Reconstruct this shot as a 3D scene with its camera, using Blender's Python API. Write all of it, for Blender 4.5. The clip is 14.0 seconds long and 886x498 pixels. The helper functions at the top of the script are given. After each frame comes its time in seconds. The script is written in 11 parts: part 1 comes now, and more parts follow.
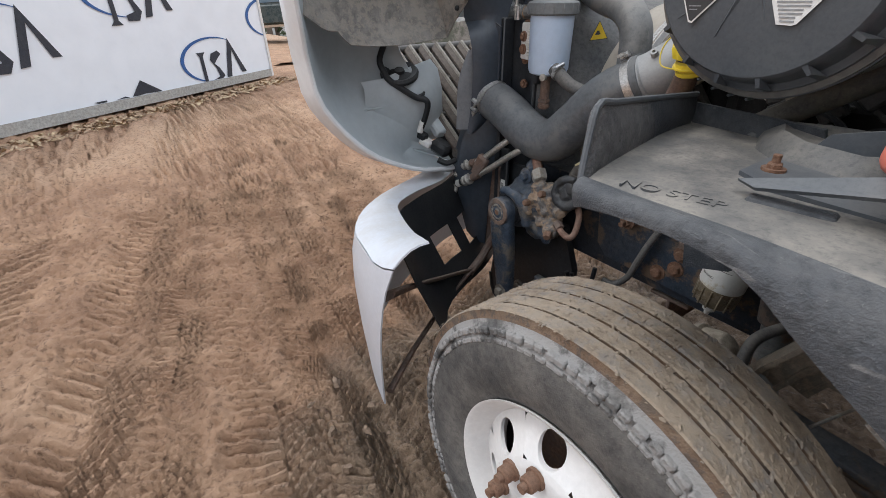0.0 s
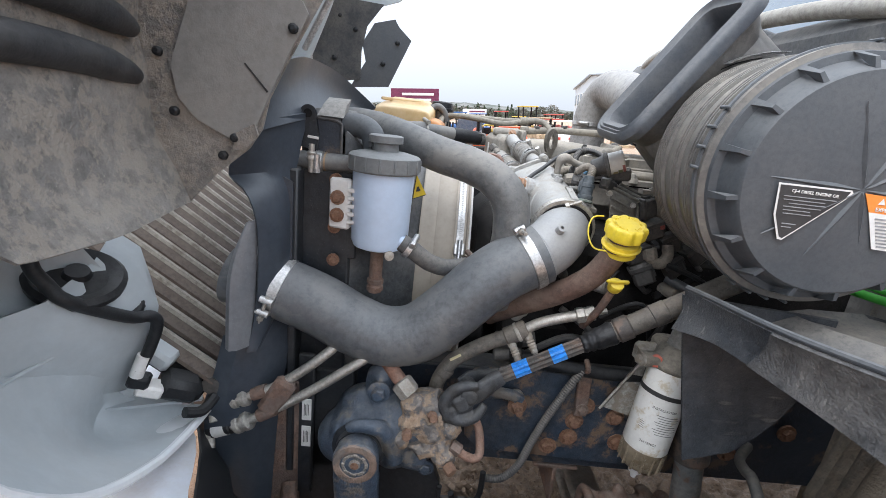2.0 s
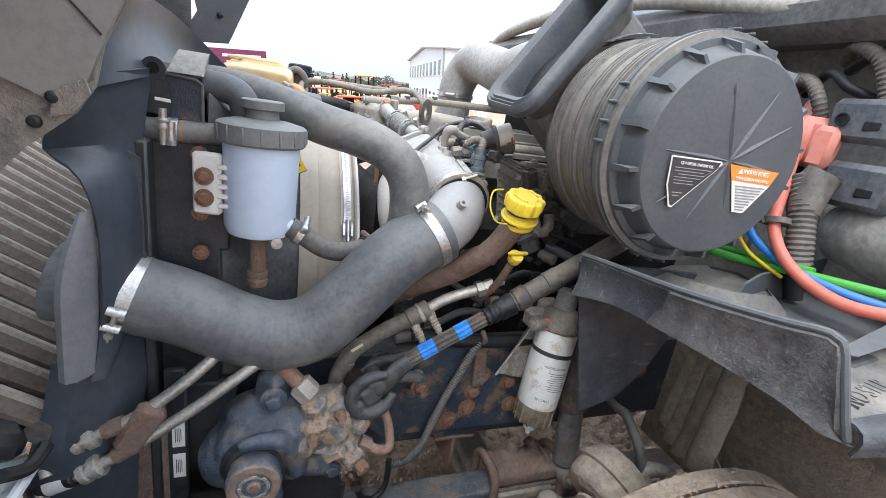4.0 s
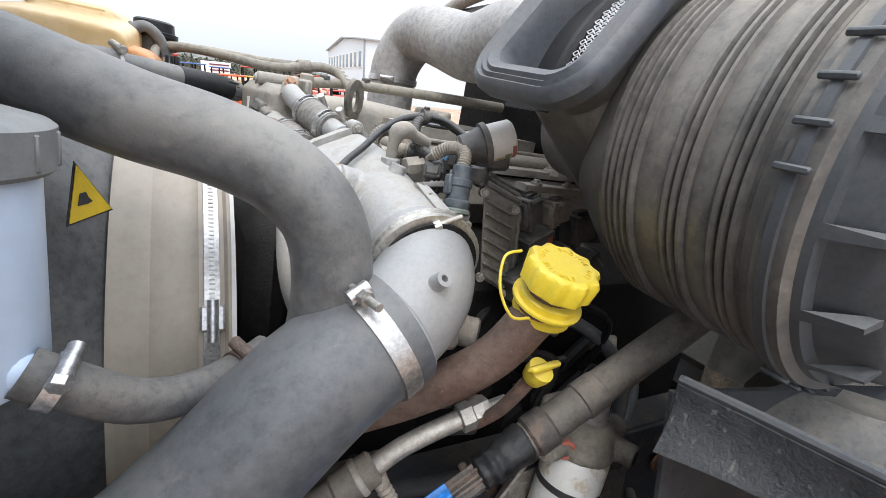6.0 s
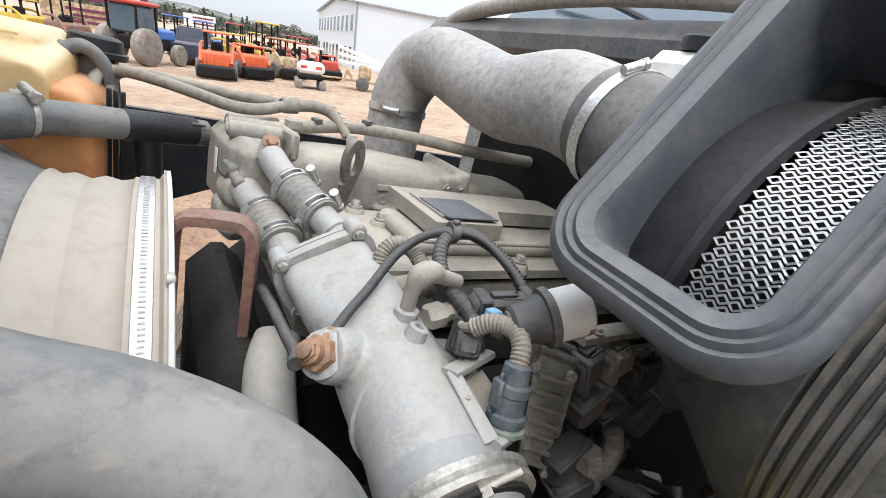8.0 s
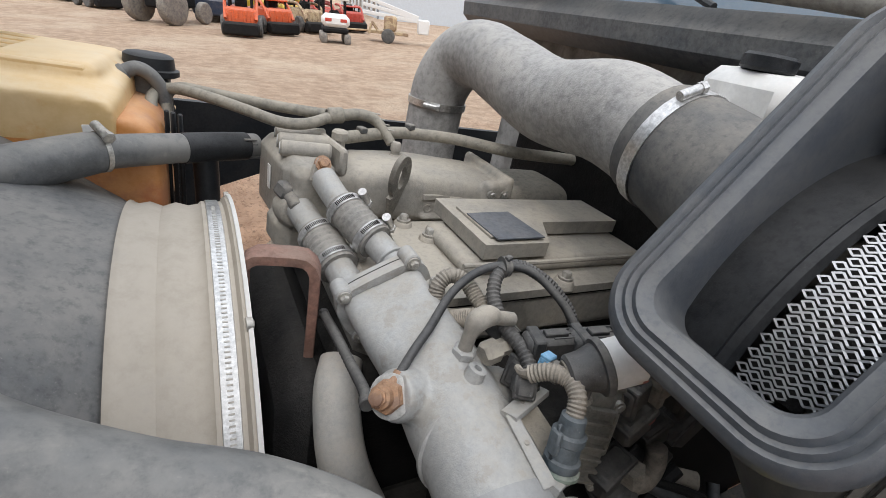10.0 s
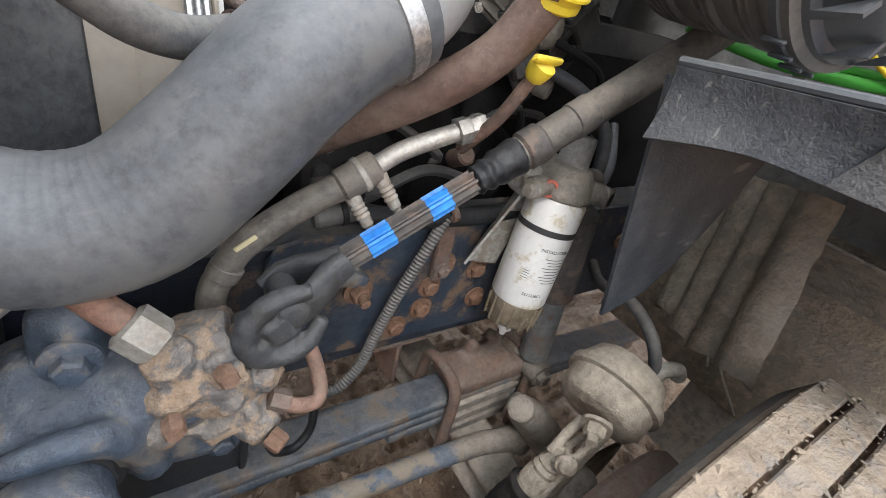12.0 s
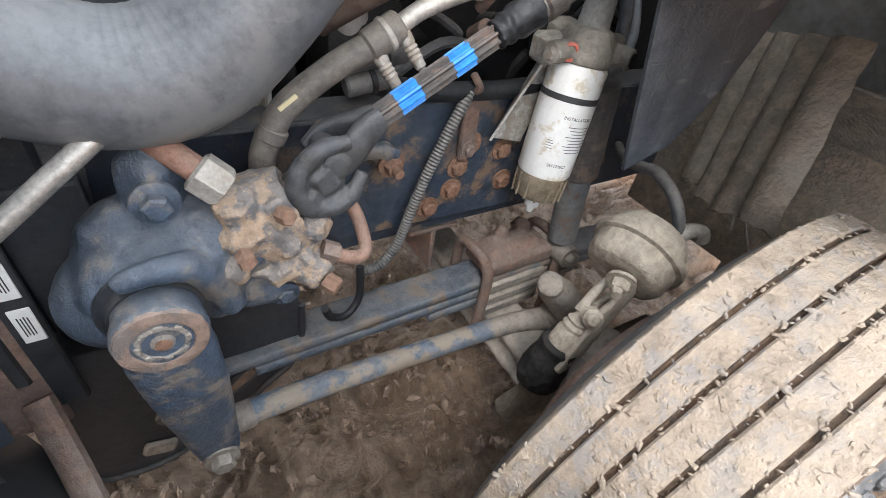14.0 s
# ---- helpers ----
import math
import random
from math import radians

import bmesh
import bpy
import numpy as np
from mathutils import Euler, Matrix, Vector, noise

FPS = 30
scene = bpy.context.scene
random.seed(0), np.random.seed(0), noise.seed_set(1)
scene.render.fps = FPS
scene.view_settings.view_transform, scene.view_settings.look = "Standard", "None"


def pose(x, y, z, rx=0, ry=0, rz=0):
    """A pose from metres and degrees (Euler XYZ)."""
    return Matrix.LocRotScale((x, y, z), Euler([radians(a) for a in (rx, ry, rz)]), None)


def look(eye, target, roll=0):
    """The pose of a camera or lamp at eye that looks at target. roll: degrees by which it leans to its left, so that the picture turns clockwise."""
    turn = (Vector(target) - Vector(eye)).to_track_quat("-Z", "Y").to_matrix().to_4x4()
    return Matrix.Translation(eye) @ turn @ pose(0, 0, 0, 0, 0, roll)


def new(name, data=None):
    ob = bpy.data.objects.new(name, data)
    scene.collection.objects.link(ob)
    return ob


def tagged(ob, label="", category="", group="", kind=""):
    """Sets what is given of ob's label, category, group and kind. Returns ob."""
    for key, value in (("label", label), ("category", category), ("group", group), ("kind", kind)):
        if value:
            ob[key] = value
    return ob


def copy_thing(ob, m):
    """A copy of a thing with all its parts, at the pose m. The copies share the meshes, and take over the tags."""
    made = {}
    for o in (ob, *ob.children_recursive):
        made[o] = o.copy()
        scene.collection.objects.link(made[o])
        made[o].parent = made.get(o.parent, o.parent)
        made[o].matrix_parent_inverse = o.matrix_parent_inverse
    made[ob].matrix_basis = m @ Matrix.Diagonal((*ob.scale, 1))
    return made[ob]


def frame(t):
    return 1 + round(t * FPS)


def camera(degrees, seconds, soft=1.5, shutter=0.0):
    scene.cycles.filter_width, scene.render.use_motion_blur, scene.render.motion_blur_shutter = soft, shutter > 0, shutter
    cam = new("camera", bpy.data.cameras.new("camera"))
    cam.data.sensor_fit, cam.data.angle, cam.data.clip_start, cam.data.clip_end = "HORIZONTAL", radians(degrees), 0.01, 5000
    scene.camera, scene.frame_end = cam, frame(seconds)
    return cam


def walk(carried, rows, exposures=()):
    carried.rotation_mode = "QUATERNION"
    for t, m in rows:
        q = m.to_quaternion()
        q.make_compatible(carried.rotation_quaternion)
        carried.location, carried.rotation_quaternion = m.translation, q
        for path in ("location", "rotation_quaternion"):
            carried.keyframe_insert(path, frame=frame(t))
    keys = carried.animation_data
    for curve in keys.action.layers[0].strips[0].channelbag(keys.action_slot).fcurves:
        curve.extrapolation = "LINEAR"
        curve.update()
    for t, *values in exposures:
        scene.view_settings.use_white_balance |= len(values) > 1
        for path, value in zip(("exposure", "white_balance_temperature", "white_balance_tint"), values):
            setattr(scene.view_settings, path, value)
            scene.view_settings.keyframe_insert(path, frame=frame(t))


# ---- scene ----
cam = camera(87.9, 14.0, soft=0.75)
PATH = [
    (0, (0.574, -1.706, 1.473), (-0.956, -0.709, 0.657), -4.2),
    (0.5, (0.185, -1.649, 1.595), (-1.097, -0.222, 1.028), -0.9),
    (1, (-0.085, -1.554, 1.627), (-0.883, 0.206, 1.112), 0.7),
    (1.5, (-0.251, -1.483, 1.632), (-0.628, 0.411, 1.112), 1.3),
    (2, (-0.43, -1.525, 1.658), (-0.431, 0.393, 1.091), 0.6),
    (2.5, (-0.5, -1.529, 1.659), (-0.279, 0.366, 1.059), 0.3),
    (3, (-0.521, -1.506, 1.653), (-0.126, 0.349, 1.019), 1.0),
    (3.5, (-0.546, -1.49, 1.655), (-0.003, 0.319, 0.997), 2.0),
    (4, (-0.537, -1.433, 1.648), (0.113, 0.34, 0.988), 3.1),
    (4.2, (-0.512, -1.377, 1.641), (0.159, 0.39, 0.987), 3.2),
    (6.3, (-0.384, -0.882, 1.597), (0.58, 0.736, 0.926), 5.2),
    (6.5, (-0.369, -0.855, 1.587), (0.594, 0.758, 0.899), 5.0),
    (7, (-0.318, -0.789, 1.581), (0.646, 0.806, 0.856), 4.9),
    (7.5, (-0.303, -0.725, 1.662), (0.674, 0.863, 0.936), 6.1),
    (8, (-0.336, -0.652, 1.757), (0.664, 0.907, 1.001), 9.2),
    (8.2, (-0.347, -0.621, 1.786), (0.628, 0.941, 1.006), 10.1),
    (10.3, (-0.371, -0.612, 1.854), (0.501, 0.911, 0.894), 6.8),
    (10.5, (-0.377, -0.675, 1.779), (0.521, 0.835, 0.823), 7.3),
    (11, (-0.393, -0.821, 1.649), (0.56, 0.669, 0.716), 9.1),
    (11.5, (-0.44, -0.923, 1.522), (0.545, 0.487, 0.501), 10.5),
    (12, (-0.469, -1.005, 1.426), (0.517, 0.304, 0.279), 9.8),
    (12.5, (-0.465, -1.04, 1.379), (0.457, 0.191, 0.1), 7.4),
    (13, (-0.477, -1.051, 1.371), (0.379, 0.155, 0.024), 5.6),
    (13.5, (-0.478, -1.07, 1.366), (0.34, 0.12, -0.018), 5.1),
    (14, (-0.526, -1.107, 1.365), (0.286, 0.114, 0.004), 4.2),
]
TRUCK = pose(0, 0, 0, 0, 5.5, 0)
walk(cam, [(t, look(eye, target, roll)) for t, eye, target, roll in PATH],
     exposures=[(0.0, -0.4, 6350, 10), (0.5, -0.3, 6350, 10), (1.0, -0.15, 6300, 10), (2.0, 0.2, 6150, 10), (3.0, 0.35, 6150, 10), (4.2, 0.4, 6150, 10), (6.3, 0.22, 6350, 10), (8.2, 0.1, 6400, 10), (10.3, -0.45, 6450, 10), (10.6, -0.38, 6450, 10), (11.0, -0.12, 6450, 10), (11.5, 0.3, 6450, 10), (12.0, 0.82, 6450, 10), (12.5, 1.08, 6350, 10), (14.0, 1.1, 6300, 10)])

# ---- light ----
world = bpy.data.worlds.new("overcast_sky")
scene.world = world
world.use_nodes = True
wn, wl = world.node_tree.nodes, world.node_tree.links
sky = wn.new("ShaderNodeTexSky")
sky.sky_type = 'NISHITA'
sky.sun_disc = False
sky.sun_elevation, sky.sun_rotation = radians(48), radians(200)
sky.air_density, sky.dust_density, sky.ozone_density = 1.0, 4.0, 1.0
wash = wn.new("ShaderNodeMix")
wash.data_type = 'RGBA'
wash.inputs[0].default_value = 0.86
wl.new(sky.outputs[0], wash.inputs[6])
wash.inputs[7].default_value = (15.5, 16.3, 17.4, 1)
# an overcast sky is about three times as bright overhead as at the horizon
tcw, sepw = wn.new("ShaderNodeTexCoord"), wn.new("ShaderNodeSeparateXYZ")
wl.new(tcw.outputs["Generated"], sepw.inputs[0])
rise = wn.new("ShaderNodeMapRange")
rise.inputs[1].default_value, rise.inputs[2].default_value, rise.inputs[3].default_value, rise.inputs[4].default_value = 0.0, 1.0, 0.52, 1.9
wl.new(sepw.outputs[2], rise.inputs[0])
dome = wn.new("ShaderNodeVectorMath")
dome.operation = 'SCALE'
wl.new(wash.outputs[2], dome.inputs[0])
wl.new(rise.outputs[0], dome.inputs[3])
wl.new(dome.outputs[0], wn["Background"].inputs[0])
wn["Background"].inputs[1].default_value = 0.1

sun_data = bpy.data.lights.new("sun", 'SUN')
sun_data.energy, sun_data.angle, sun_data.color = 1.3, radians(14), (1.0, 0.97, 0.93)
sun = new("sun", sun_data)
sun.matrix_world = look((-6, -9, 17), (0, 0, 0))


# ---- mesh building ----
class Geo:
    """Vertices and faces of one mesh, gathered from simple shapes."""

    def __init__(self):
        self.v, self.f = [], []

    def add(self, verts, faces):
        n = len(self.v)
        self.v += [tuple(p) for p in verts]
        self.f += [tuple(n + i for i in f) for f in faces]
        return self

    def tube(self, pts, r, n=14, smooth=6, cap=True, squash=1.0):
        """A round tube along points; r is one radius or one for each point."""
        pts = [Vector(p) for p in pts]
        rs = list(r) if isinstance(r, (list, tuple)) else [r] * len(pts)
        if smooth > 1 and len(pts) > 2:
            q, qr = [], []
            for i in range(len(pts) - 1):
                p0, p1, p2, p3 = pts[max(i - 1, 0)], pts[i], pts[i + 1], pts[min(i + 2, len(pts) - 1)]
                for k in range(smooth):
                    t = k / smooth
                    q.append(0.5 * (2 * p1 + (p2 - p0) * t + (2 * p0 - 5 * p1 + 4 * p2 - p3) * t * t + (3 * p1 - p0 - 3 * p2 + p3) * t ** 3))
                    qr.append(rs[i] + (rs[i + 1] - rs[i]) * t)
            pts, rs = q + [pts[-1]], qr + [rs[-1]]
        side, verts, m = None, [], len(pts)
        for i, p in enumerate(pts):
            d = (pts[min(i + 1, m - 1)] - pts[max(i - 1, 0)]).normalized()
            if side is None:
                side = d.orthogonal().normalized()
            side = (side - d * side.dot(d)).normalized()
            up = d.cross(side)
            for k in range(n):
                a = 2 * math.pi * k / n
                verts.append(p + rs[i] * (math.cos(a) * side + squash * math.sin(a) * up))
        faces = [(i * n + k, i * n + (k + 1) % n, (i + 1) * n + (k + 1) % n, (i + 1) * n + k) for i in range(m - 1) for k in range(n)]
        if cap:
            faces += [tuple(range(n))[::-1], tuple((m - 1) * n + k for k in range(n))]
        return self.add(verts, faces)

    def lathe(self, a, axis, profile, n=28, start=0.0, sweep=360.0, ref=None, cap=True):
        """Turns (distance along the axis, radius) pairs round the axis through a."""
        a, d = Vector(a), Vector(axis).normalized()
        s = (Vector(ref) if ref else d.orthogonal()).normalized()
        s = (s - d * s.dot(d)).normalized()
        u = d.cross(s)
        full = sweep >= 359.9
        cols = n if full else n + 1
        verts = []
        for h, r in profile:
            for k in range(cols):
                w = radians(start + sweep * k / n)
                verts.append(a + d * h + max(r, 1e-4) * (math.cos(w) * s + math.sin(w) * u))
        faces = [(i * cols + k, i * cols + (k + 1) % cols, (i + 1) * cols + (k + 1) % cols, (i + 1) * cols + k)
                 for i in range(len(profile) - 1) for k in range(cols if full else cols - 1)]
        if full and cap:
            faces += [tuple(range(cols))[::-1], tuple((len(profile) - 1) * cols + k for k in range(cols))]
        return self.add(verts, faces)

    def cyl(self, a, b, r, r2=None, n=18, bevel=0.0):
        a, b = Vector(a), Vector(b)
        h, r2 = (b - a).length, r if r2 is None else r2
        e = min(bevel, h / 3)
        prof = [(0, r - e), (e, r), (h - e, r2), (h, r2 - e)] if e else [(0, r), (h, r2)]
        return self.lathe(a, b - a, prof, n)

    def box(self, c, size, rot=(0, 0, 0), bevel=0.006, m=None):
        """A box with chamfered edges."""
        x, y, z = (s / 2 for s in size)
        b = min(bevel, 0.45 * min(x, y, z) * 2)
        m = m or pose(*c, *rot)
        verts, idx = [], {}
        for sx in (-1, 1):
            for sy in (-1, 1):
                for sz in (-1, 1):
                    for ax, p in enumerate(((sx * x, sy * (y - b), sz * (z - b)), (sx * (x - b), sy * y, sz * (z - b)), (sx * (x - b), sy * (y - b), sz * z))):
                        idx[sx, sy, sz, ax] = len(verts)
                        verts.append(m @ Vector(p))
        i = lambda sx, sy, sz, ax: idx[sx, sy, sz, ax]
        faces = []
        for s in (-1, 1):
            faces.append([i(s, -1, -1, 0), i(s, 1, -1, 0), i(s, 1, 1, 0), i(s, -1, 1, 0)][::s])
            faces.append([i(-1, s, -1, 1), i(-1, s, 1, 1), i(1, s, 1, 1), i(1, s, -1, 1)][::s])
            faces.append([i(-1, -1, s, 2), i(1, -1, s, 2), i(1, 1, s, 2), i(-1, 1, s, 2)][::s])
            for q in (-1, 1):
                w = s * q
                faces.append([i(s, q, -1, 0), i(s, q, -1, 1), i(s, q, 1, 1), i(s, q, 1, 0)][::w])
                faces.append([i(s, -1, q, 2), i(s, 1, q, 2), i(s, 1, q, 0), i(s, -1, q, 0)][::-w])
                faces.append([i(-1, s, q, 1), i(1, s, q, 1), i(1, s, q, 2), i(-1, s, q, 2)][::-w])
                for k in (-1, 1):
                    faces.append([i(s, q, k, 0), i(s, q, k, 1), i(s, q, k, 2)][::-s * q * k])
        return self.add(verts, faces)

    def plate(self, pts, thick, normal=None):
        """A flat plate: an outline of points, thickened along its normal."""
        pts = [Vector(p) for p in pts]
        if normal is None:
            normal = Vector((0, 0, 0))
            for a, b in zip(pts, pts[1:] + pts[:1]):
                normal += a.cross(b)
        nv = Vector(normal).normalized() * thick
        k = len(pts)
        verts = pts + [p + nv for p in pts]
        faces = [tuple(range(k))[::-1], tuple(range(k, 2 * k))] + [(i, (i + 1) % k, k + (i + 1) % k, k + i) for i in range(k)]
        return self.add(verts, faces)

    def sheet(self, rows, thick=0.004):
        """A curved sheet from rows of points, with a back side."""
        rows = [[Vector(p) for p in row] for row in rows]
        a, b = len(rows), len(rows[0])
        norm = []
        for i in range(a):
            for j in range(b):
                du = rows[min(i + 1, a - 1)][j] - rows[max(i - 1, 0)][j]
                dv = rows[i][min(j + 1, b - 1)] - rows[i][max(j - 1, 0)]
                norm.append(du.cross(dv).normalized())
        front = [p for row in rows for p in row]
        verts = front + [p - nv * thick for p, nv in zip(front, norm)]
        k = a * b
        faces = []
        for i in range(a - 1):
            for j in range(b - 1):
                q = (i * b + j, (i + 1) * b + j, (i + 1) * b + j + 1, i * b + j + 1)
                faces += [q, tuple(k + w for w in q[::-1])]
        edge = [j for j in range(b)] + [i * b + b - 1 for i in range(1, a)] + [(a - 1) * b + j for j in range(b - 2, -1, -1)] + [i * b for i in range(a - 2, 0, -1)]
        faces += [(p, q, k + q, k + p) for p, q in zip(edge, edge[1:] + edge[:1])]
        return self.add(verts, faces)

    def bolt(self, p, normal, r=0.012, h=0.011, washer=True):
        """A hexagon bolt head on a washer."""
        if washer:
            self.lathe(p, normal, [(-0.004, r * 1.5), (0.003, r * 1.5), (0.003, r)], 12)
        self.lathe(p, normal, [(-0.004, r), (h * 0.8, r), (h, r * 0.8)], 6)
        return self

    def band(self, p, axis, r, w=0.014, t=0.0025, screw=None):
        """A hose clamp: a flat band, with its screw housing towards the given side."""
        p, d = Vector(p), Vector(axis).normalized()
        self.lathe(p - d * w / 2, d, [(0, r - 0.002), (0, r + t), (w, r + t), (w, r - 0.002)], 32)
        if screw:
            s = Vector(screw)
            s = (s - d * s.dot(d)).normalized()
            u = d.cross(s)
            q = p + s * (r + 0.007)
            self.cyl(q - u * 0.018, q + u * 0.014, 0.007, n=10)
            self.lathe(q + u * 0.014, u, [(0, 0.0085), (0.008, 0.0085), (0.009, 0.006)], 6)
        return self

    def mesh(self, name, base, sharp=38):
        me = bpy.data.meshes.new(name)
        b = Vector(base)
        me.from_pydata([Vector(p) - b for p in self.v], [], self.f)
        bm = bmesh.new()
        bm.from_mesh(me)
        bmesh.ops.recalc_face_normals(bm, faces=bm.faces)
        bm.to_mesh(me)
        bm.free()
        me.polygons.foreach_set("use_smooth", [True] * len(me.polygons))
        me.set_sharp_from_angle(angle=radians(sharp))
        return me


BASE = {}


def thing(name, base, label, category, group="", kind="", where=None):
    """An empty at the base of a thing of several parts; where is the pose of what it belongs to."""
    ob = new(name)
    ob.empty_display_size = 0.05
    ob.matrix_world = (TRUCK if where is None else where) @ Matrix.Translation(base)
    BASE[ob] = Vector(base)
    return tagged(ob, label, category, group, kind)


def part(name, geo, material, parent, label="", sharp=38):
    """Links a shape as one mesh under a thing or under a part."""
    ob = new(name, geo.mesh(name, BASE[parent], sharp))
    ob.data.materials.append(material)
    ob.parent = parent
    BASE[ob] = BASE[parent]
    return tagged(ob, label) if label else ob


def single(name, geo, material, base, label, category, group="", kind="", where=None, sharp=38):
    """A thing of one mesh."""
    ob = new(name, geo.mesh(name, base, sharp))
    ob.data.materials.append(material)
    ob.matrix_world = (TRUCK if where is None else where) @ Matrix.Translation(base)
    BASE[ob] = Vector(base)
    return tagged(ob, label, category, group, kind)


LEVEL = Matrix.Identity(4)


def curve_pts(pts, n):
    """n points evenly spread along a smooth curve through the given ones."""
    pts = [Vector(p) for p in pts]
    dense = []
    for i in range(len(pts) - 1):
        p0, p1, p2, p3 = pts[max(i - 1, 0)], pts[i], pts[i + 1], pts[min(i + 2, len(pts) - 1)]
        for k in range(12):
            t = k / 12
            dense.append(0.5 * (2 * p1 + (p2 - p0) * t + (2 * p0 - 5 * p1 + 4 * p2 - p3) * t * t + (3 * p1 - p0 - 3 * p2 + p3) * t ** 3))
    dense.append(pts[-1])
    run = [0.0]
    for a, b in zip(dense, dense[1:]):
        run.append(run[-1] + (b - a).length)
    out, j = [], 0
    for k in range(n):
        d = run[-1] * k / (n - 1)
        while j < len(dense) - 2 and run[j + 1] < d:
            j += 1
        f = (d - run[j]) / max(run[j + 1] - run[j], 1e-9)
        out.append(dense[j].lerp(dense[j + 1], min(max(f, 0), 1)))
    return out


def between(a, b, n, bulge=(0, 0, 0), power=1.0):
    """Rows from curve a to curve b, bulging in the middle."""
    bv = Vector(bulge)
    return [[p.lerp(q, k / (n - 1)) + bv * math.sin(math.pi * (k / (n - 1)) ** power) for k in range(n)] for p, q in zip(a, b)]


def bar(pts, side, halves, n=20, power=3.0):
    """A solid bar along points with a rounded-rectangle section: half sizes along side and across it."""
    pts = [Vector(p) for p in pts]
    verts, m = [], len(pts)
    for i, p in enumerate(pts):
        d = (pts[min(i + 1, m - 1)] - pts[max(i - 1, 0)]).normalized()
        s_ = Vector(side)
        s_ = (s_ - d * s_.dot(d)).normalized()
        u_ = d.cross(s_)
        a, b = halves[i]
        e = 2 / (power[i] if isinstance(power, list) else power)
        for k in range(n):
            w = 2 * math.pi * k / n
            c_, v_ = math.cos(w), math.sin(w)
            verts.append(p + s_ * a * math.copysign(abs(c_) ** e, c_) + u_ * b * math.copysign(abs(v_) ** e, v_))
    faces = [(i * n + k, i * n + (k + 1) % n, (i + 1) * n + (k + 1) % n, (i + 1) * n + k) for i in range(m - 1) for k in range(n)]
    faces += [tuple(range(n))[::-1], tuple((m - 1) * n + k for k in range(n))]
    return verts, faces


def loft(rings, close=True):
    g, n = Geo(), len(rings[0])
    verts = [p for ring in rings for p in ring]
    faces = [(i * n + k, i * n + (k + 1) % n, (i + 1) * n + (k + 1) % n, (i + 1) * n + k) for i in range(len(rings) - 1) for k in range(n)]
    return g.add(verts, faces)


def facing(p, right, up):
    r = Vector(right).normalized()
    n = r.cross(Vector(up)).normalized()
    v = n.cross(r)
    return Matrix.Translation(p) @ Matrix((r, v, n)).transposed().to_4x4()


def cast(ob, voxel=0.005, smooth=8, rough=0.0, scale=0.03, fine=0.0):
    """Runs the shapes of a part together into one casting with soft fillets, and roughens its skin."""
    md = ob.modifiers.new("casting", 'REMESH')
    md.mode, md.voxel_size, md.use_smooth_shade = 'VOXEL', voxel, True
    if smooth:
        sm = ob.modifiers.new("fillet", 'SMOOTH')
        sm.factor, sm.iterations = 0.5, smooth
    for amount, size in ((rough, scale), (fine, scale * 0.3)):
        if amount:
            tex = bpy.data.textures.new("skin", 'CLOUDS')
            tex.noise_scale, tex.noise_depth = size, 3
            dp = ob.modifiers.new("skin", 'DISPLACE')
            dp.texture, dp.strength, dp.mid_level = tex, amount, 0.5
    return ob


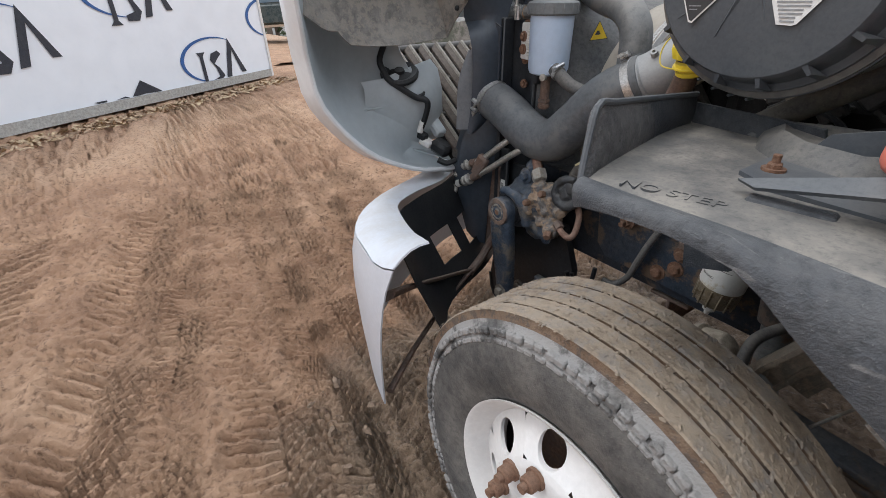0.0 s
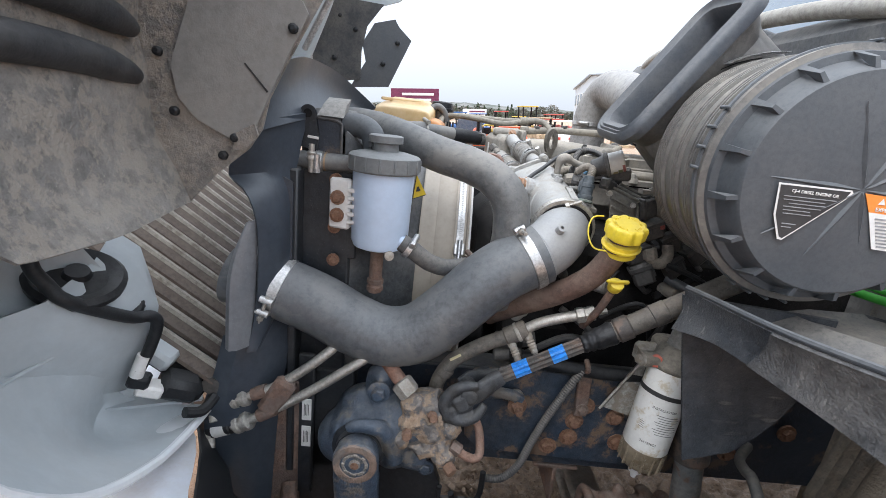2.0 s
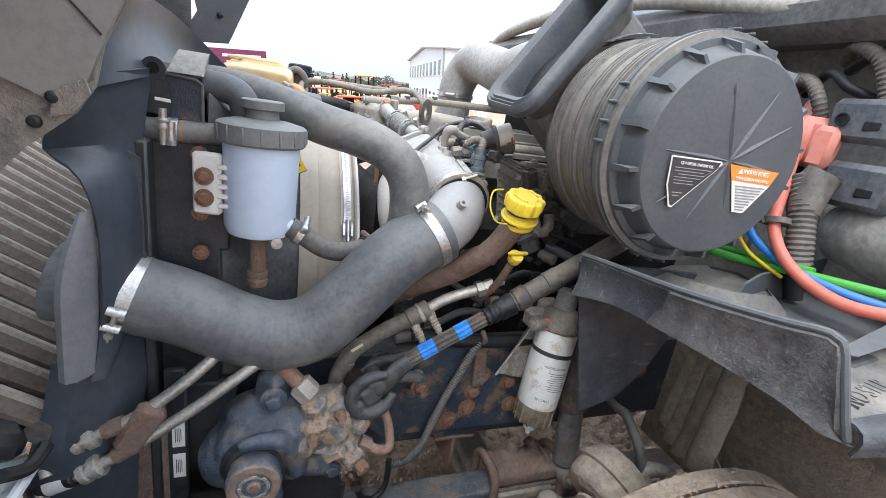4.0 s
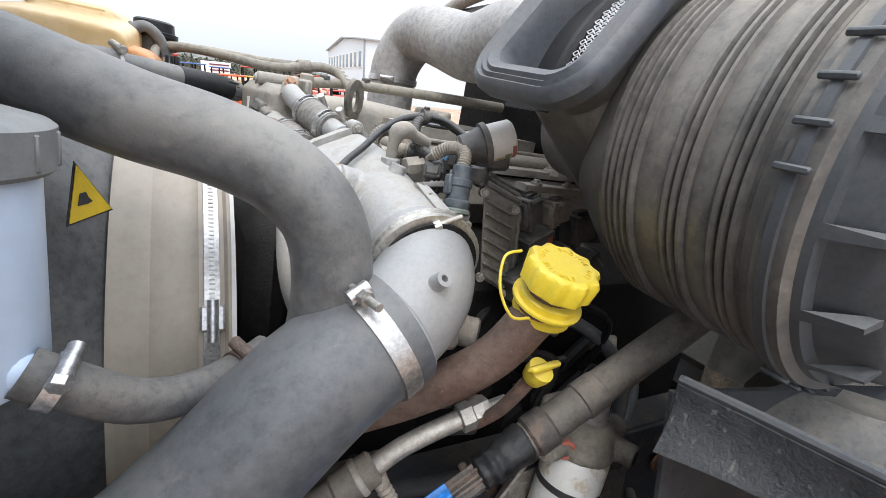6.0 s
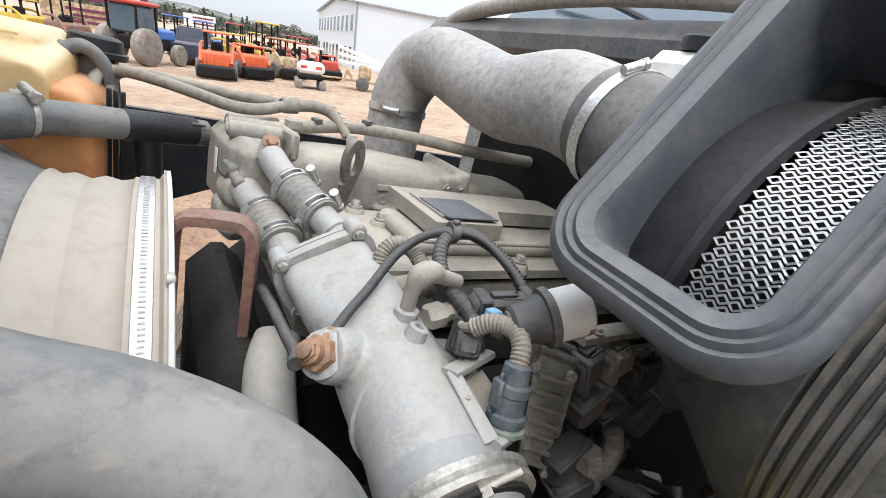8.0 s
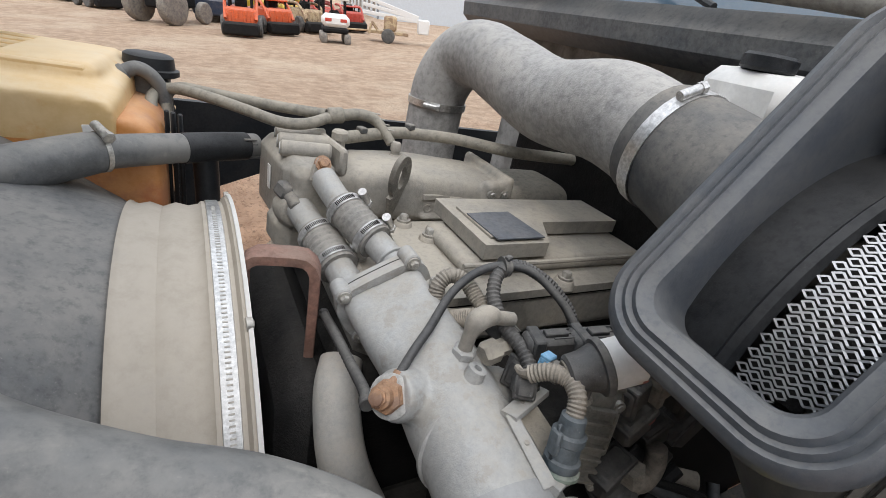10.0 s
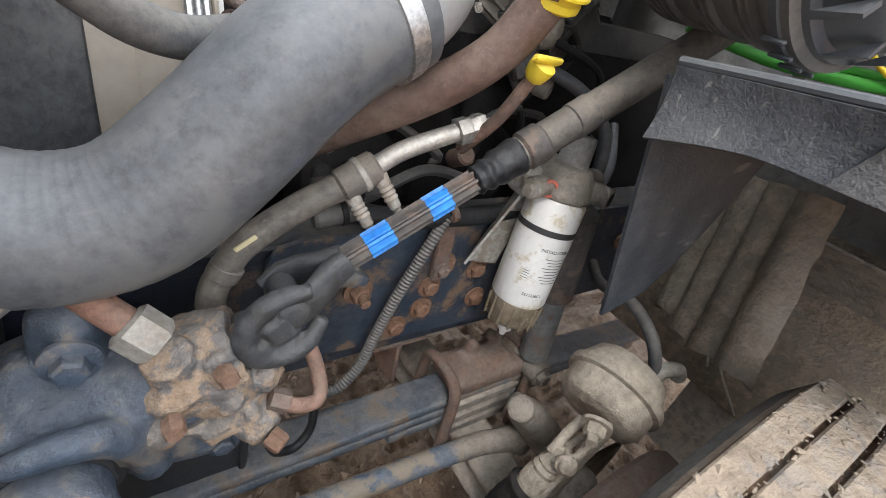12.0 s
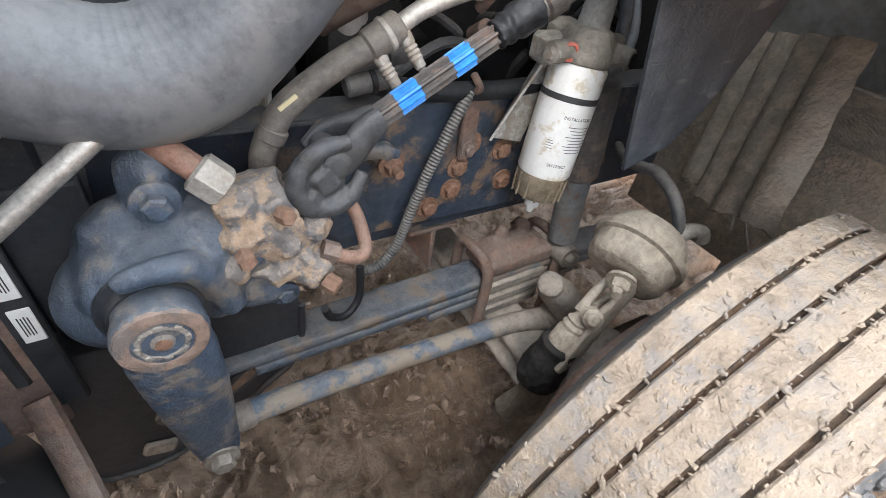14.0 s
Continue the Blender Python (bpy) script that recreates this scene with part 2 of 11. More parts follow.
# ---- materials ----
def surface(name, col, rough=0.5, metal=0.0, dust=0.3, dustcol=(0.33, 0.26, 0.19), grain=60.0, bump=0.15, patch=None, patch_amount=0.0,
            patch_scale=9.0, top=0.35, coat=0.0, spec=0.5, scratch=0.0, vary=0.32, grit=0.4):
    """A worn surface: base colour with fine grain, blotches of a second colour, and dust that gathers on upward faces."""
    m = bpy.data.materials.new(name)
    m.use_nodes = True
    nt = m.node_tree
    N, L = nt.nodes, nt.links
    bs = N["Principled BSDF"]
    tc = N.new("ShaderNodeTexCoord")

    def noise_tex(scale, detail=5.0, rough_=0.6):
        n = N.new("ShaderNodeTexNoise")
        n.inputs["Scale"].default_value, n.inputs["Detail"].default_value, n.inputs["Roughness"].default_value = scale, detail, rough_
        L.new(tc.outputs["Object"], n.inputs["Vector"])
        return n.outputs["Fac"]

    def ramp(fac, lo, hi):
        r = N.new("ShaderNodeMapRange")
        r.inputs[1].default_value, r.inputs[2].default_value = lo, hi
        L.new(fac, r.inputs[0])
        return r.outputs[0]

    def mix(fac, a, b):
        x = N.new("ShaderNodeMix")
        x.data_type = 'RGBA'
        for sock, val in ((x.inputs[0], fac), (x.inputs[6], a), (x.inputs[7], b)):
            if hasattr(val, "links"):
                L.new(val, sock)
            else:
                sock.default_value = val if isinstance(val, float) else (*val, 1)
        return x.outputs[2]

    def math_node(op, a, b):
        x = N.new("ShaderNodeMath")
        x.operation, x.use_clamp = op, True
        for sock, val in zip(x.inputs, (a, b)):
            if hasattr(val, "links"):
                L.new(val, sock)
            else:
                sock.default_value = val
        return x.outputs[0]

    luma = sum(dustcol) / 3
    dustcol = tuple(0.8 * v + 0.2 * luma for v in dustcol)
    fine, broad = noise_tex(grain, 8.0, 0.7), noise_tex(patch_scale, 8.0, 0.68)
    speck = noise_tex(grain * 4.0, 3.0, 0.6)
    dark = tuple(c * (1 - vary) for c in col)
    c = mix(ramp(fine, 0.38, 0.62), dark, tuple(min(1, v * (1 + 0.5 * vary)) for v in col))
    if patch:
        c = mix(math_node('MULTIPLY', ramp(broad, 0.60 - 0.3 * patch_amount, 0.66 - 0.27 * patch_amount), 0.9), c, patch)
    geo = N.new("ShaderNodeNewGeometry")
    sep = N.new("ShaderNodeSeparateXYZ")
    L.new(geo.outputs["Normal"], sep.inputs[0])
    upward = math_node('MULTIPLY', ramp(sep.outputs[2], 0.0, 1.0), top)
    spots = noise_tex(6.0, 9.0, 0.75)
    d = math_node('MULTIPLY', ramp(spots, 0.42, 0.62), dust)
    d = math_node('ADD', d, math_node('MULTIPLY', upward, ramp(broad, 0.25, 0.6)))
    d = math_node('MULTIPLY', d, ramp(fine, 0.15, 0.5))
    # grit: sparse small flecks of dried dirt
    d = math_node('ADD', d, math_node('MULTIPLY', ramp(speck, 0.66, 0.72), grit))
    if scratch:
        # short scuffs along one direction
        w = N.new("ShaderNodeMapping")
        w.inputs["Scale"].default_value, w.inputs["Rotation"].default_value = (14.0, 120.0, 60.0), (0.5, 0.3, 0.8)
        L.new(tc.outputs["Object"], w.inputs[0])
        v = N.new("ShaderNodeTexNoise")
        v.inputs["Scale"].default_value, v.inputs["Detail"].default_value = 1.0, 1.0
        L.new(w.outputs[0], v.inputs["Vector"])
        d = math_node('ADD', d, math_node('MULTIPLY', math_node('MULTIPLY', ramp(v.outputs["Fac"], 0.66, 0.70), ramp(spots, 0.42, 0.58)), scratch))
    if dust > 0 or top > 0:
        c = mix(d, c, dustcol)
    L.new(c, bs.inputs["Base Color"])
    rr = N.new("ShaderNodeMapRange")
    rr.inputs[3].default_value, rr.inputs[4].default_value = rough, 0.92
    L.new(d, rr.inputs[0])
    L.new(rr.outputs[0], bs.inputs["Roughness"])
    if metal:
        mm = N.new("ShaderNodeMapRange")
        mm.inputs[3].default_value, mm.inputs[4].default_value = metal, 0.0
        L.new(d, mm.inputs[0])
        L.new(mm.outputs[0], bs.inputs["Metallic"])
    bs.inputs["Coat Weight"].default_value = coat
    bs.inputs["Specular IOR Level"].default_value = spec
    if bump:
        both = N.new("ShaderNodeMath")
        both.operation, both.inputs[1].default_value = 'MULTIPLY_ADD', 0.35
        L.new(speck, both.inputs[0])
        L.new(fine, both.inputs[2])
        b = N.new("ShaderNodeBump")
        b.inputs["Strength"].default_value, b.inputs["Distance"].default_value = min(1.0, bump * 1.25), 0.006
        L.new(both.outputs[0], b.inputs["Height"])
        L.new(b.outputs[0], bs.inputs["Normal"])
    return m


TAN = (0.36, 0.29, 0.21)
hose_rubber = surface("hose_rubber", (0.098, 0.107, 0.117), 0.29, dust=0.16, dustcol=(0.235, 0.23, 0.22), grain=60, bump=0.06, top=0.55, vary=0.25, grit=0.12, scratch=0.25, patch=(0.135, 0.14, 0.142), patch_amount=0.25, patch_scale=7)
hose_dusty = surface("dusty_hose", (0.098, 0.103, 0.107), 0.33, dust=0.25, dustcol=(0.29, 0.27, 0.24), grain=60, bump=0.06, top=0.7, vary=0.25, grit=0.15, scratch=0.25, patch=(0.14, 0.14, 0.136), patch_amount=0.3, patch_scale=8)
channel_paint = surface("channel_paint", (0.014, 0.018, 0.024), 0.45, dust=0.14, dustcol=(0.16, 0.15, 0.135), grain=60, bump=0.15, top=0.5)
black_plastic = surface("black_plastic", (0.010, 0.012, 0.015), 0.42, dust=0.10, dustcol=(0.14, 0.13, 0.12), grain=120, bump=0.1, top=0.25, grit=0.12, spec=0.32)
dusty_plastic = surface("dusty_plastic", (0.05, 0.055, 0.062), 0.46, dust=0.4, dustcol=(0.27, 0.24, 0.20), grain=110, bump=0.1, top=0.7, vary=0.2, grit=0.15)
lid_plastic = surface("lid_plastic", (0.066, 0.075, 0.086), 0.40, dust=0.16, dustcol=(0.20, 0.195, 0.185), grain=140, bump=0.06, top=0.5, vary=0.12, grit=0.1)
baffle_rubber = surface("baffle_rubber", (0.042, 0.053, 0.070), 0.34, dust=0.15, dustcol=(0.11, 0.11, 0.11), grain=50, bump=0.06, top=0.3, vary=0.15, grit=0.05)
muddy_liner = surface("muddy_liner", (0.20, 0.19, 0.178), 0.6, dust=0.6, dustcol=(0.38, 0.345, 0.30), grain=38, bump=1.7, top=0.2, patch=(0.30, 0.265, 0.225), patch_amount=0.42, patch_scale=34, grit=0.8)
cast_alu = surface("cast_aluminium", (0.43, 0.425, 0.41), 0.45, metal=0.25, dust=0.55, dustcol=(0.50, 0.43, 0.345), grain=130, bump=0.15, top=0.8, vary=0.12, grit=0.3)
painted_cast = surface("painted_cast", (0.25, 0.245, 0.235), 0.55, dust=0.65, dustcol=(0.43, 0.37, 0.295), grain=100, bump=0.25, top=0.9)
elbow_alu = surface("elbow_aluminium", (0.33, 0.335, 0.34), 0.42, metal=0.3, dust=0.3, dustcol=(0.37, 0.355, 0.33), grain=150, bump=0.1, top=0.4, vary=0.1, grit=0.25)
steel_band = surface("steel_band", (0.62, 0.62, 0.62), 0.3, metal=0.95, dust=0.15, dustcol=TAN, grain=180, bump=0.05, top=0.2)
zinc = surface("zinc_steel", (0.5, 0.49, 0.46), 0.4, metal=0.85, dust=0.35, dustcol=TAN, grain=150, bump=0.1, top=0.3)
rusty = surface("rusty_steel", (0.19, 0.115, 0.085), 0.85, dust=0.4, dustcol=(0.31, 0.24, 0.19), grain=90, bump=0.6, patch=(0.10, 0.065, 0.055), patch_amount=0.5, patch_scale=24, top=0.4)
rust_bolt = surface("rusty_bolt", (0.22, 0.115, 0.07), 0.85, dust=0.3, dustcol=(0.3, 0.2, 0.14), grain=160, bump=0.5, top=0.2)
frame_paint = surface("frame_paint", (0.019, 0.028, 0.043), 0.42, dust=0.12, dustcol=(0.17, 0.15, 0.125), grain=70, bump=0.3, patch=(0.12, 0.085, 0.06), patch_amount=0.14, patch_scale=11, top=0.6)
gear_paint = surface("gear_paint", (0.048, 0.072, 0.108), 0.34, dust=0.18, dustcol=(0.23, 0.215, 0.195), grain=55, bump=0.5, patch=(0.17, 0.145, 0.12), patch_amount=0.28, patch_scale=13, top=0.4)
valve_rust = surface("valve_rust", (0.36, 0.25, 0.165), 0.85, dust=0.3, dustcol=(0.42, 0.34, 0.26), grain=45, bump=0.9, patch=(0.09, 0.10, 0.115), patch_amount=0.42, patch_scale=26, top=0.3)
shroud_tan = surface("shroud_tan", (0.38, 0.33, 0.265), 0.55, dust=0.35, dustcol=(0.46, 0.40, 0.33), grain=40, bump=0.04, patch=(0.24, 0.215, 0.185), patch_amount=0.1, patch_scale=5, top=0.5, vary=0.08, grit=0.1)
shroud_dark = surface("shroud_dark", (0.075, 0.08, 0.086), 0.45, dust=0.45, dustcol=(0.24, 0.225, 0.205), grain=80, bump=0.1, top=0.8)
# dark engine paint, taken near black to put the bay's deep shade into it
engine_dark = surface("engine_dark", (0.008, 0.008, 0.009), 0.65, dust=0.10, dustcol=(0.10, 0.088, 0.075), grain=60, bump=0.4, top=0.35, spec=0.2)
white_gel = surface("white_paint", (0.74, 0.76, 0.78), 0.3, dust=0.08, dustcol=(0.55, 0.52, 0.47), grain=40, bump=0.02, top=0.12, coat=0.25, vary=0.04, grit=0.05)
grey_gel = surface("grey_fibreglass", (0.46, 0.505, 0.53), 0.45, dust=0.12, dustcol=(0.43, 0.40, 0.36), grain=30, bump=0.04, top=0.25, vary=0.06, grit=0.08)
silver_paint = surface("silver_bumper_paint", (0.62, 0.66, 0.73), 0.28, metal=0.2, dust=0.1, dustcol=(0.45, 0.40, 0.34), grain=60, bump=0.03, top=0.45, vary=0.05, grit=0.2)
yellow_plastic = surface("yellow_plastic", (0.78, 0.60, 0.035), 0.4, dust=0.22, dustcol=(0.5, 0.38, 0.14), grain=120, bump=0.06, top=0.4, vary=0.08, grit=0.06)
white_plastic = surface("white_plastic", (0.75, 0.74, 0.72), 0.45, dust=0.25, dustcol=(0.45, 0.38, 0.3), grain=90, bump=0.04, top=0.3, vary=0.08, grit=0.06)
label_white = surface("label_white", (0.78, 0.77, 0.75), 0.5, dust=0.12, dustcol=(0.5, 0.42, 0.33), grain=80, bump=0.02, top=0.1, vary=0.08, grit=0.06)
label_dark = surface("label_dark", (0.03, 0.03, 0.032), 0.5, dust=0.15, dustcol=(0.15, 0.14, 0.13), grain=80, bump=0.02, top=0.1, vary=0.08, grit=0.06)
label_orange = surface("label_orange", (0.85, 0.27, 0.04), 0.45, dust=0.08, dustcol=(0.5, 0.3, 0.15), grain=80, bump=0.02, top=0.05, vary=0.08, grit=0.06)
label_yellow = surface("label_yellow", (0.75, 0.52, 0.02), 0.45, dust=0.1, dustcol=(0.45, 0.35, 0.15), grain=80, bump=0.02, top=0.05, vary=0.08, grit=0.06)
blue_tape = surface("blue_tape", (0.02, 0.24, 0.72), 0.45, dust=0.05, grain=80, bump=0.05, top=0.05)
tyre_rubber = surface("tyre_rubber", (0.065, 0.065, 0.065), 0.7, dust=0.45, dustcol=(0.26, 0.235, 0.205), grain=70, bump=0.3, top=0.3)
tread_mud = surface("muddy_tread", (0.25, 0.195, 0.145), 0.88, dust=0.5, dustcol=(0.42, 0.325, 0.225), grain=38, bump=1.2, patch=(0.17, 0.16, 0.155), patch_amount=0.35, patch_scale=26, top=0.3, grit=0.5)
groove_mud = surface("groove_mud", (0.17, 0.105, 0.065), 0.9, dust=0.3, dustcol=(0.34, 0.25, 0.17), grain=60, bump=1.5, patch=(0.05, 0.04, 0.035), patch_amount=0.35, patch_scale=30, top=0.1, grit=0.4)
curl_grey = surface("silvery_rubber", (0.15, 0.16, 0.175), 0.38, dust=0.3, dustcol=(0.30, 0.29, 0.28), grain=70, bump=0.08, top=0.2, vary=0.12)
stone_chipped = surface("stone_chipped_plastic", (0.07, 0.072, 0.076), 0.6, dust=0.55, dustcol=(0.19, 0.18, 0.17), grain=42, bump=1.8, patch=(0.028, 0.03, 0.033), patch_amount=0.4, patch_scale=30, top=0.2, scratch=0.5, grit=0.4)
spring_paint = surface("spring_paint", (0.075, 0.10, 0.135), 0.45, dust=0.35, dustcol=(0.30, 0.27, 0.23), grain=50, bump=0.6, patch=(0.16, 0.11, 0.075), patch_amount=0.25, patch_scale=14, top=0.35)
tyre_shoulder = surface("caked_tyre_shoulder", (0.075, 0.075, 0.076), 0.8, dust=0.5, dustcol=(0.30, 0.28, 0.255), grain=60, bump=0.7, patch=(0.34, 0.335, 0.33), patch_amount=0.5, patch_scale=10, top=0.3)
rim_white = surface("rim_white_paint", (0.76, 0.755, 0.75), 0.38, dust=0.15, dustcol=(0.55, 0.50, 0.44), grain=60, bump=0.03, top=0.25, vary=0.06, grit=0.15)
mud_metal = surface("muddy_steel", (0.21, 0.185, 0.16), 0.8, dust=0.7, dustcol=(0.36, 0.31, 0.25), grain=60, bump=0.7, patch=(0.10, 0.10, 0.10), patch_amount=0.35, patch_scale=18, top=0.5)
grille_slat = surface("grille_slat", (0.085, 0.077, 0.07), 0.45, metal=0.0, dust=0.2, dustcol=(0.22, 0.195, 0.17), grain=80, bump=0.1, top=0.25)
green_hose = surface("green_hose", (0.07, 0.42, 0.05), 0.4, dust=0.15, dustcol=(0.2, 0.3, 0.12), grain=60, bump=0.03, top=0.2, vary=0.08, grit=0.06)
blue_hose = surface("blue_hose", (0.01, 0.2, 0.62), 0.4, dust=0.1, grain=60, bump=0.03, top=0.2, vary=0.08, grit=0.06)
red_hose = surface("red_hose", (0.62, 0.14, 0.09), 0.42, dust=0.25, dustcol=(0.45, 0.28, 0.22), grain=60, bump=0.05, top=0.3, vary=0.08, grit=0.06)
pink_boot = surface("red_rubber_boot", (0.62, 0.20, 0.15), 0.5, dust=0.35, dustcol=(0.55, 0.38, 0.31), grain=60, bump=0.06, top=0.4, vary=0.08, grit=0.06)
orange_tank = surface("orange_tank", (0.70, 0.34, 0.10), 0.35, dust=0.25, dustcol=(0.65, 0.50, 0.32), grain=30, bump=0.05, patch=(0.78, 0.56, 0.28), patch_amount=0.5, patch_scale=5, top=0.8, vary=0.08, grit=0.06)
bottle_blue = surface("translucent_bottle", (0.53, 0.64, 0.80), 0.35, dust=0.04, dustcol=(0.5, 0.48, 0.45), grain=30, bump=0.0, top=0.05, vary=0.05, grit=0.02)
glass_blue = surface("windscreen_tint", (0.05, 0.09, 0.13), 0.08, dust=0.1, grain=20, bump=0.0, top=0.1, spec=0.8, vary=0.08, grit=0.06)
chrome = surface("bright_metal", (0.55, 0.55, 0.56), 0.3, metal=1.0, dust=0.25, grain=100, bump=0.03, top=0.15, vary=0.1, grit=0.1)

# paints and castings of the steering and the front axle
rail_blue = surface("worn_rail_paint", (0.028, 0.043, 0.066), 0.36, dust=0.24, dustcol=(0.19, 0.165, 0.135), grain=60, bump=0.3, patch=(0.17, 0.105, 0.065), patch_amount=0.26, patch_scale=12, top=0.5, scratch=0.15)
drag_paint = surface("worn_blue_paint", (0.065, 0.115, 0.19), 0.5, dust=0.45, dustcol=(0.34, 0.28, 0.21), grain=70, bump=0.4, patch=(0.27, 0.22, 0.165), patch_amount=0.42, patch_scale=16, top=0.3, vary=0.35)
shock_grey = surface("shock_grey", (0.15, 0.16, 0.165), 0.45, dust=0.3, dustcol=(0.30, 0.265, 0.22), grain=60, bump=0.2, patch=(0.13, 0.075, 0.05), patch_amount=0.22, patch_scale=15, top=0.3)
shaft_steel = surface("shaft_steel", (0.055, 0.05, 0.048), 0.55, dust=0.4, dustcol=(0.2, 0.17, 0.14), grain=90, bump=0.2, patch=(0.15, 0.10, 0.075), patch_amount=0.25, patch_scale=22, top=0.3)
tube_tan = surface("dusty_tan_tube", (0.085, 0.08, 0.072), 0.5, dust=0.55, dustcol=(0.32, 0.265, 0.20), grain=70, bump=0.2, patch=(0.045, 0.045, 0.05), patch_amount=0.3, patch_scale=9, top=0.5)
chamber_mud = surface("caked_pale_mud", (0.36, 0.31, 0.245), 0.85, dust=0.5, dustcol=(0.46, 0.40, 0.32), grain=55, bump=0.9, patch=(0.20, 0.165, 0.125), patch_amount=0.3, patch_scale=20, top=0.3, grit=0.4)
zinc_mud = surface("muddy_zinc", (0.40, 0.385, 0.35), 0.55, metal=0.3, dust=0.5, dustcol=(0.37, 0.31, 0.24), grain=110, bump=0.25, top=0.4, patch=(0.24, 0.205, 0.165), patch_amount=0.3, patch_scale=24)
rust_pipe = surface("rusted_pipe", (0.25, 0.125, 0.085), 0.75, dust=0.3, dustcol=(0.36, 0.25, 0.18), grain=80, bump=0.4, patch=(0.14, 0.075, 0.055), patch_amount=0.35, patch_scale=26, top=0.3)
worn_rust = surface("worn_rust_face", (0.22, 0.145, 0.108), 0.6, dust=0.35, dustcol=(0.34, 0.27, 0.21), grain=60, bump=0.5, patch=(0.115, 0.10, 0.095), patch_amount=0.3, patch_scale=22, top=0.3)
filter_white = surface("stained_white_can", (0.74, 0.735, 0.71), 0.38, dust=0.12, dustcol=(0.46, 0.38, 0.27), grain=90, bump=0.03, top=0.15, vary=0.06, grit=0.12, patch=(0.52, 0.45, 0.33), patch_amount=0.16, patch_scale=16)
head_dust = surface("dusty_casting", (0.20, 0.185, 0.16), 0.7, dust=0.6, dustcol=(0.34, 0.295, 0.23), grain=80, bump=0.4, top=0.5, patch=(0.10, 0.095, 0.085), patch_amount=0.3, patch_scale=22)
primer_grey = surface("primer_knob", (0.27, 0.265, 0.255), 0.45, metal=0.2, dust=0.35, dustcol=(0.38, 0.34, 0.28), grain=120, bump=0.1, top=0.4)
print_ink = surface("printed_ink", (0.10, 0.10, 0.10), 0.5, dust=0.1, grain=80, bump=0.0, top=0.1)

# ---- ground and distance ----
def axis_steps(lo, hi, fine, far):
    """Even steps from lo to hi, then growing ones out to far."""
    mid = list(np.arange(lo, hi, fine))
    out, step = [], fine
    while not out or out[-1] < far:
        step *= 1.07
        out.append((out[-1] if out else 0) + step)
    return np.array([lo - d for d in out[::-1]] + mid + [hi + d for d in out])


def value_noise(x, y, scale, seed):
    """Smooth noise on arrays."""
    rng = np.random.RandomState(seed)
    table = rng.rand(256, 256)
    u, v = x / scale, y / scale
    i, j = np.floor(u).astype(int), np.floor(v).astype(int)
    fu, fv = u - i, v - j
    fu, fv = fu * fu * (3 - 2 * fu), fv * fv * (3 - 2 * fv)
    g = lambda a, b: table[a % 256, b % 256]
    return (g(i, j) * (1 - fu) + g(i + 1, j) * fu) * (1 - fv) + (g(i, j + 1) * (1 - fu) + g(i + 1, j + 1) * fu) * fv - 0.5


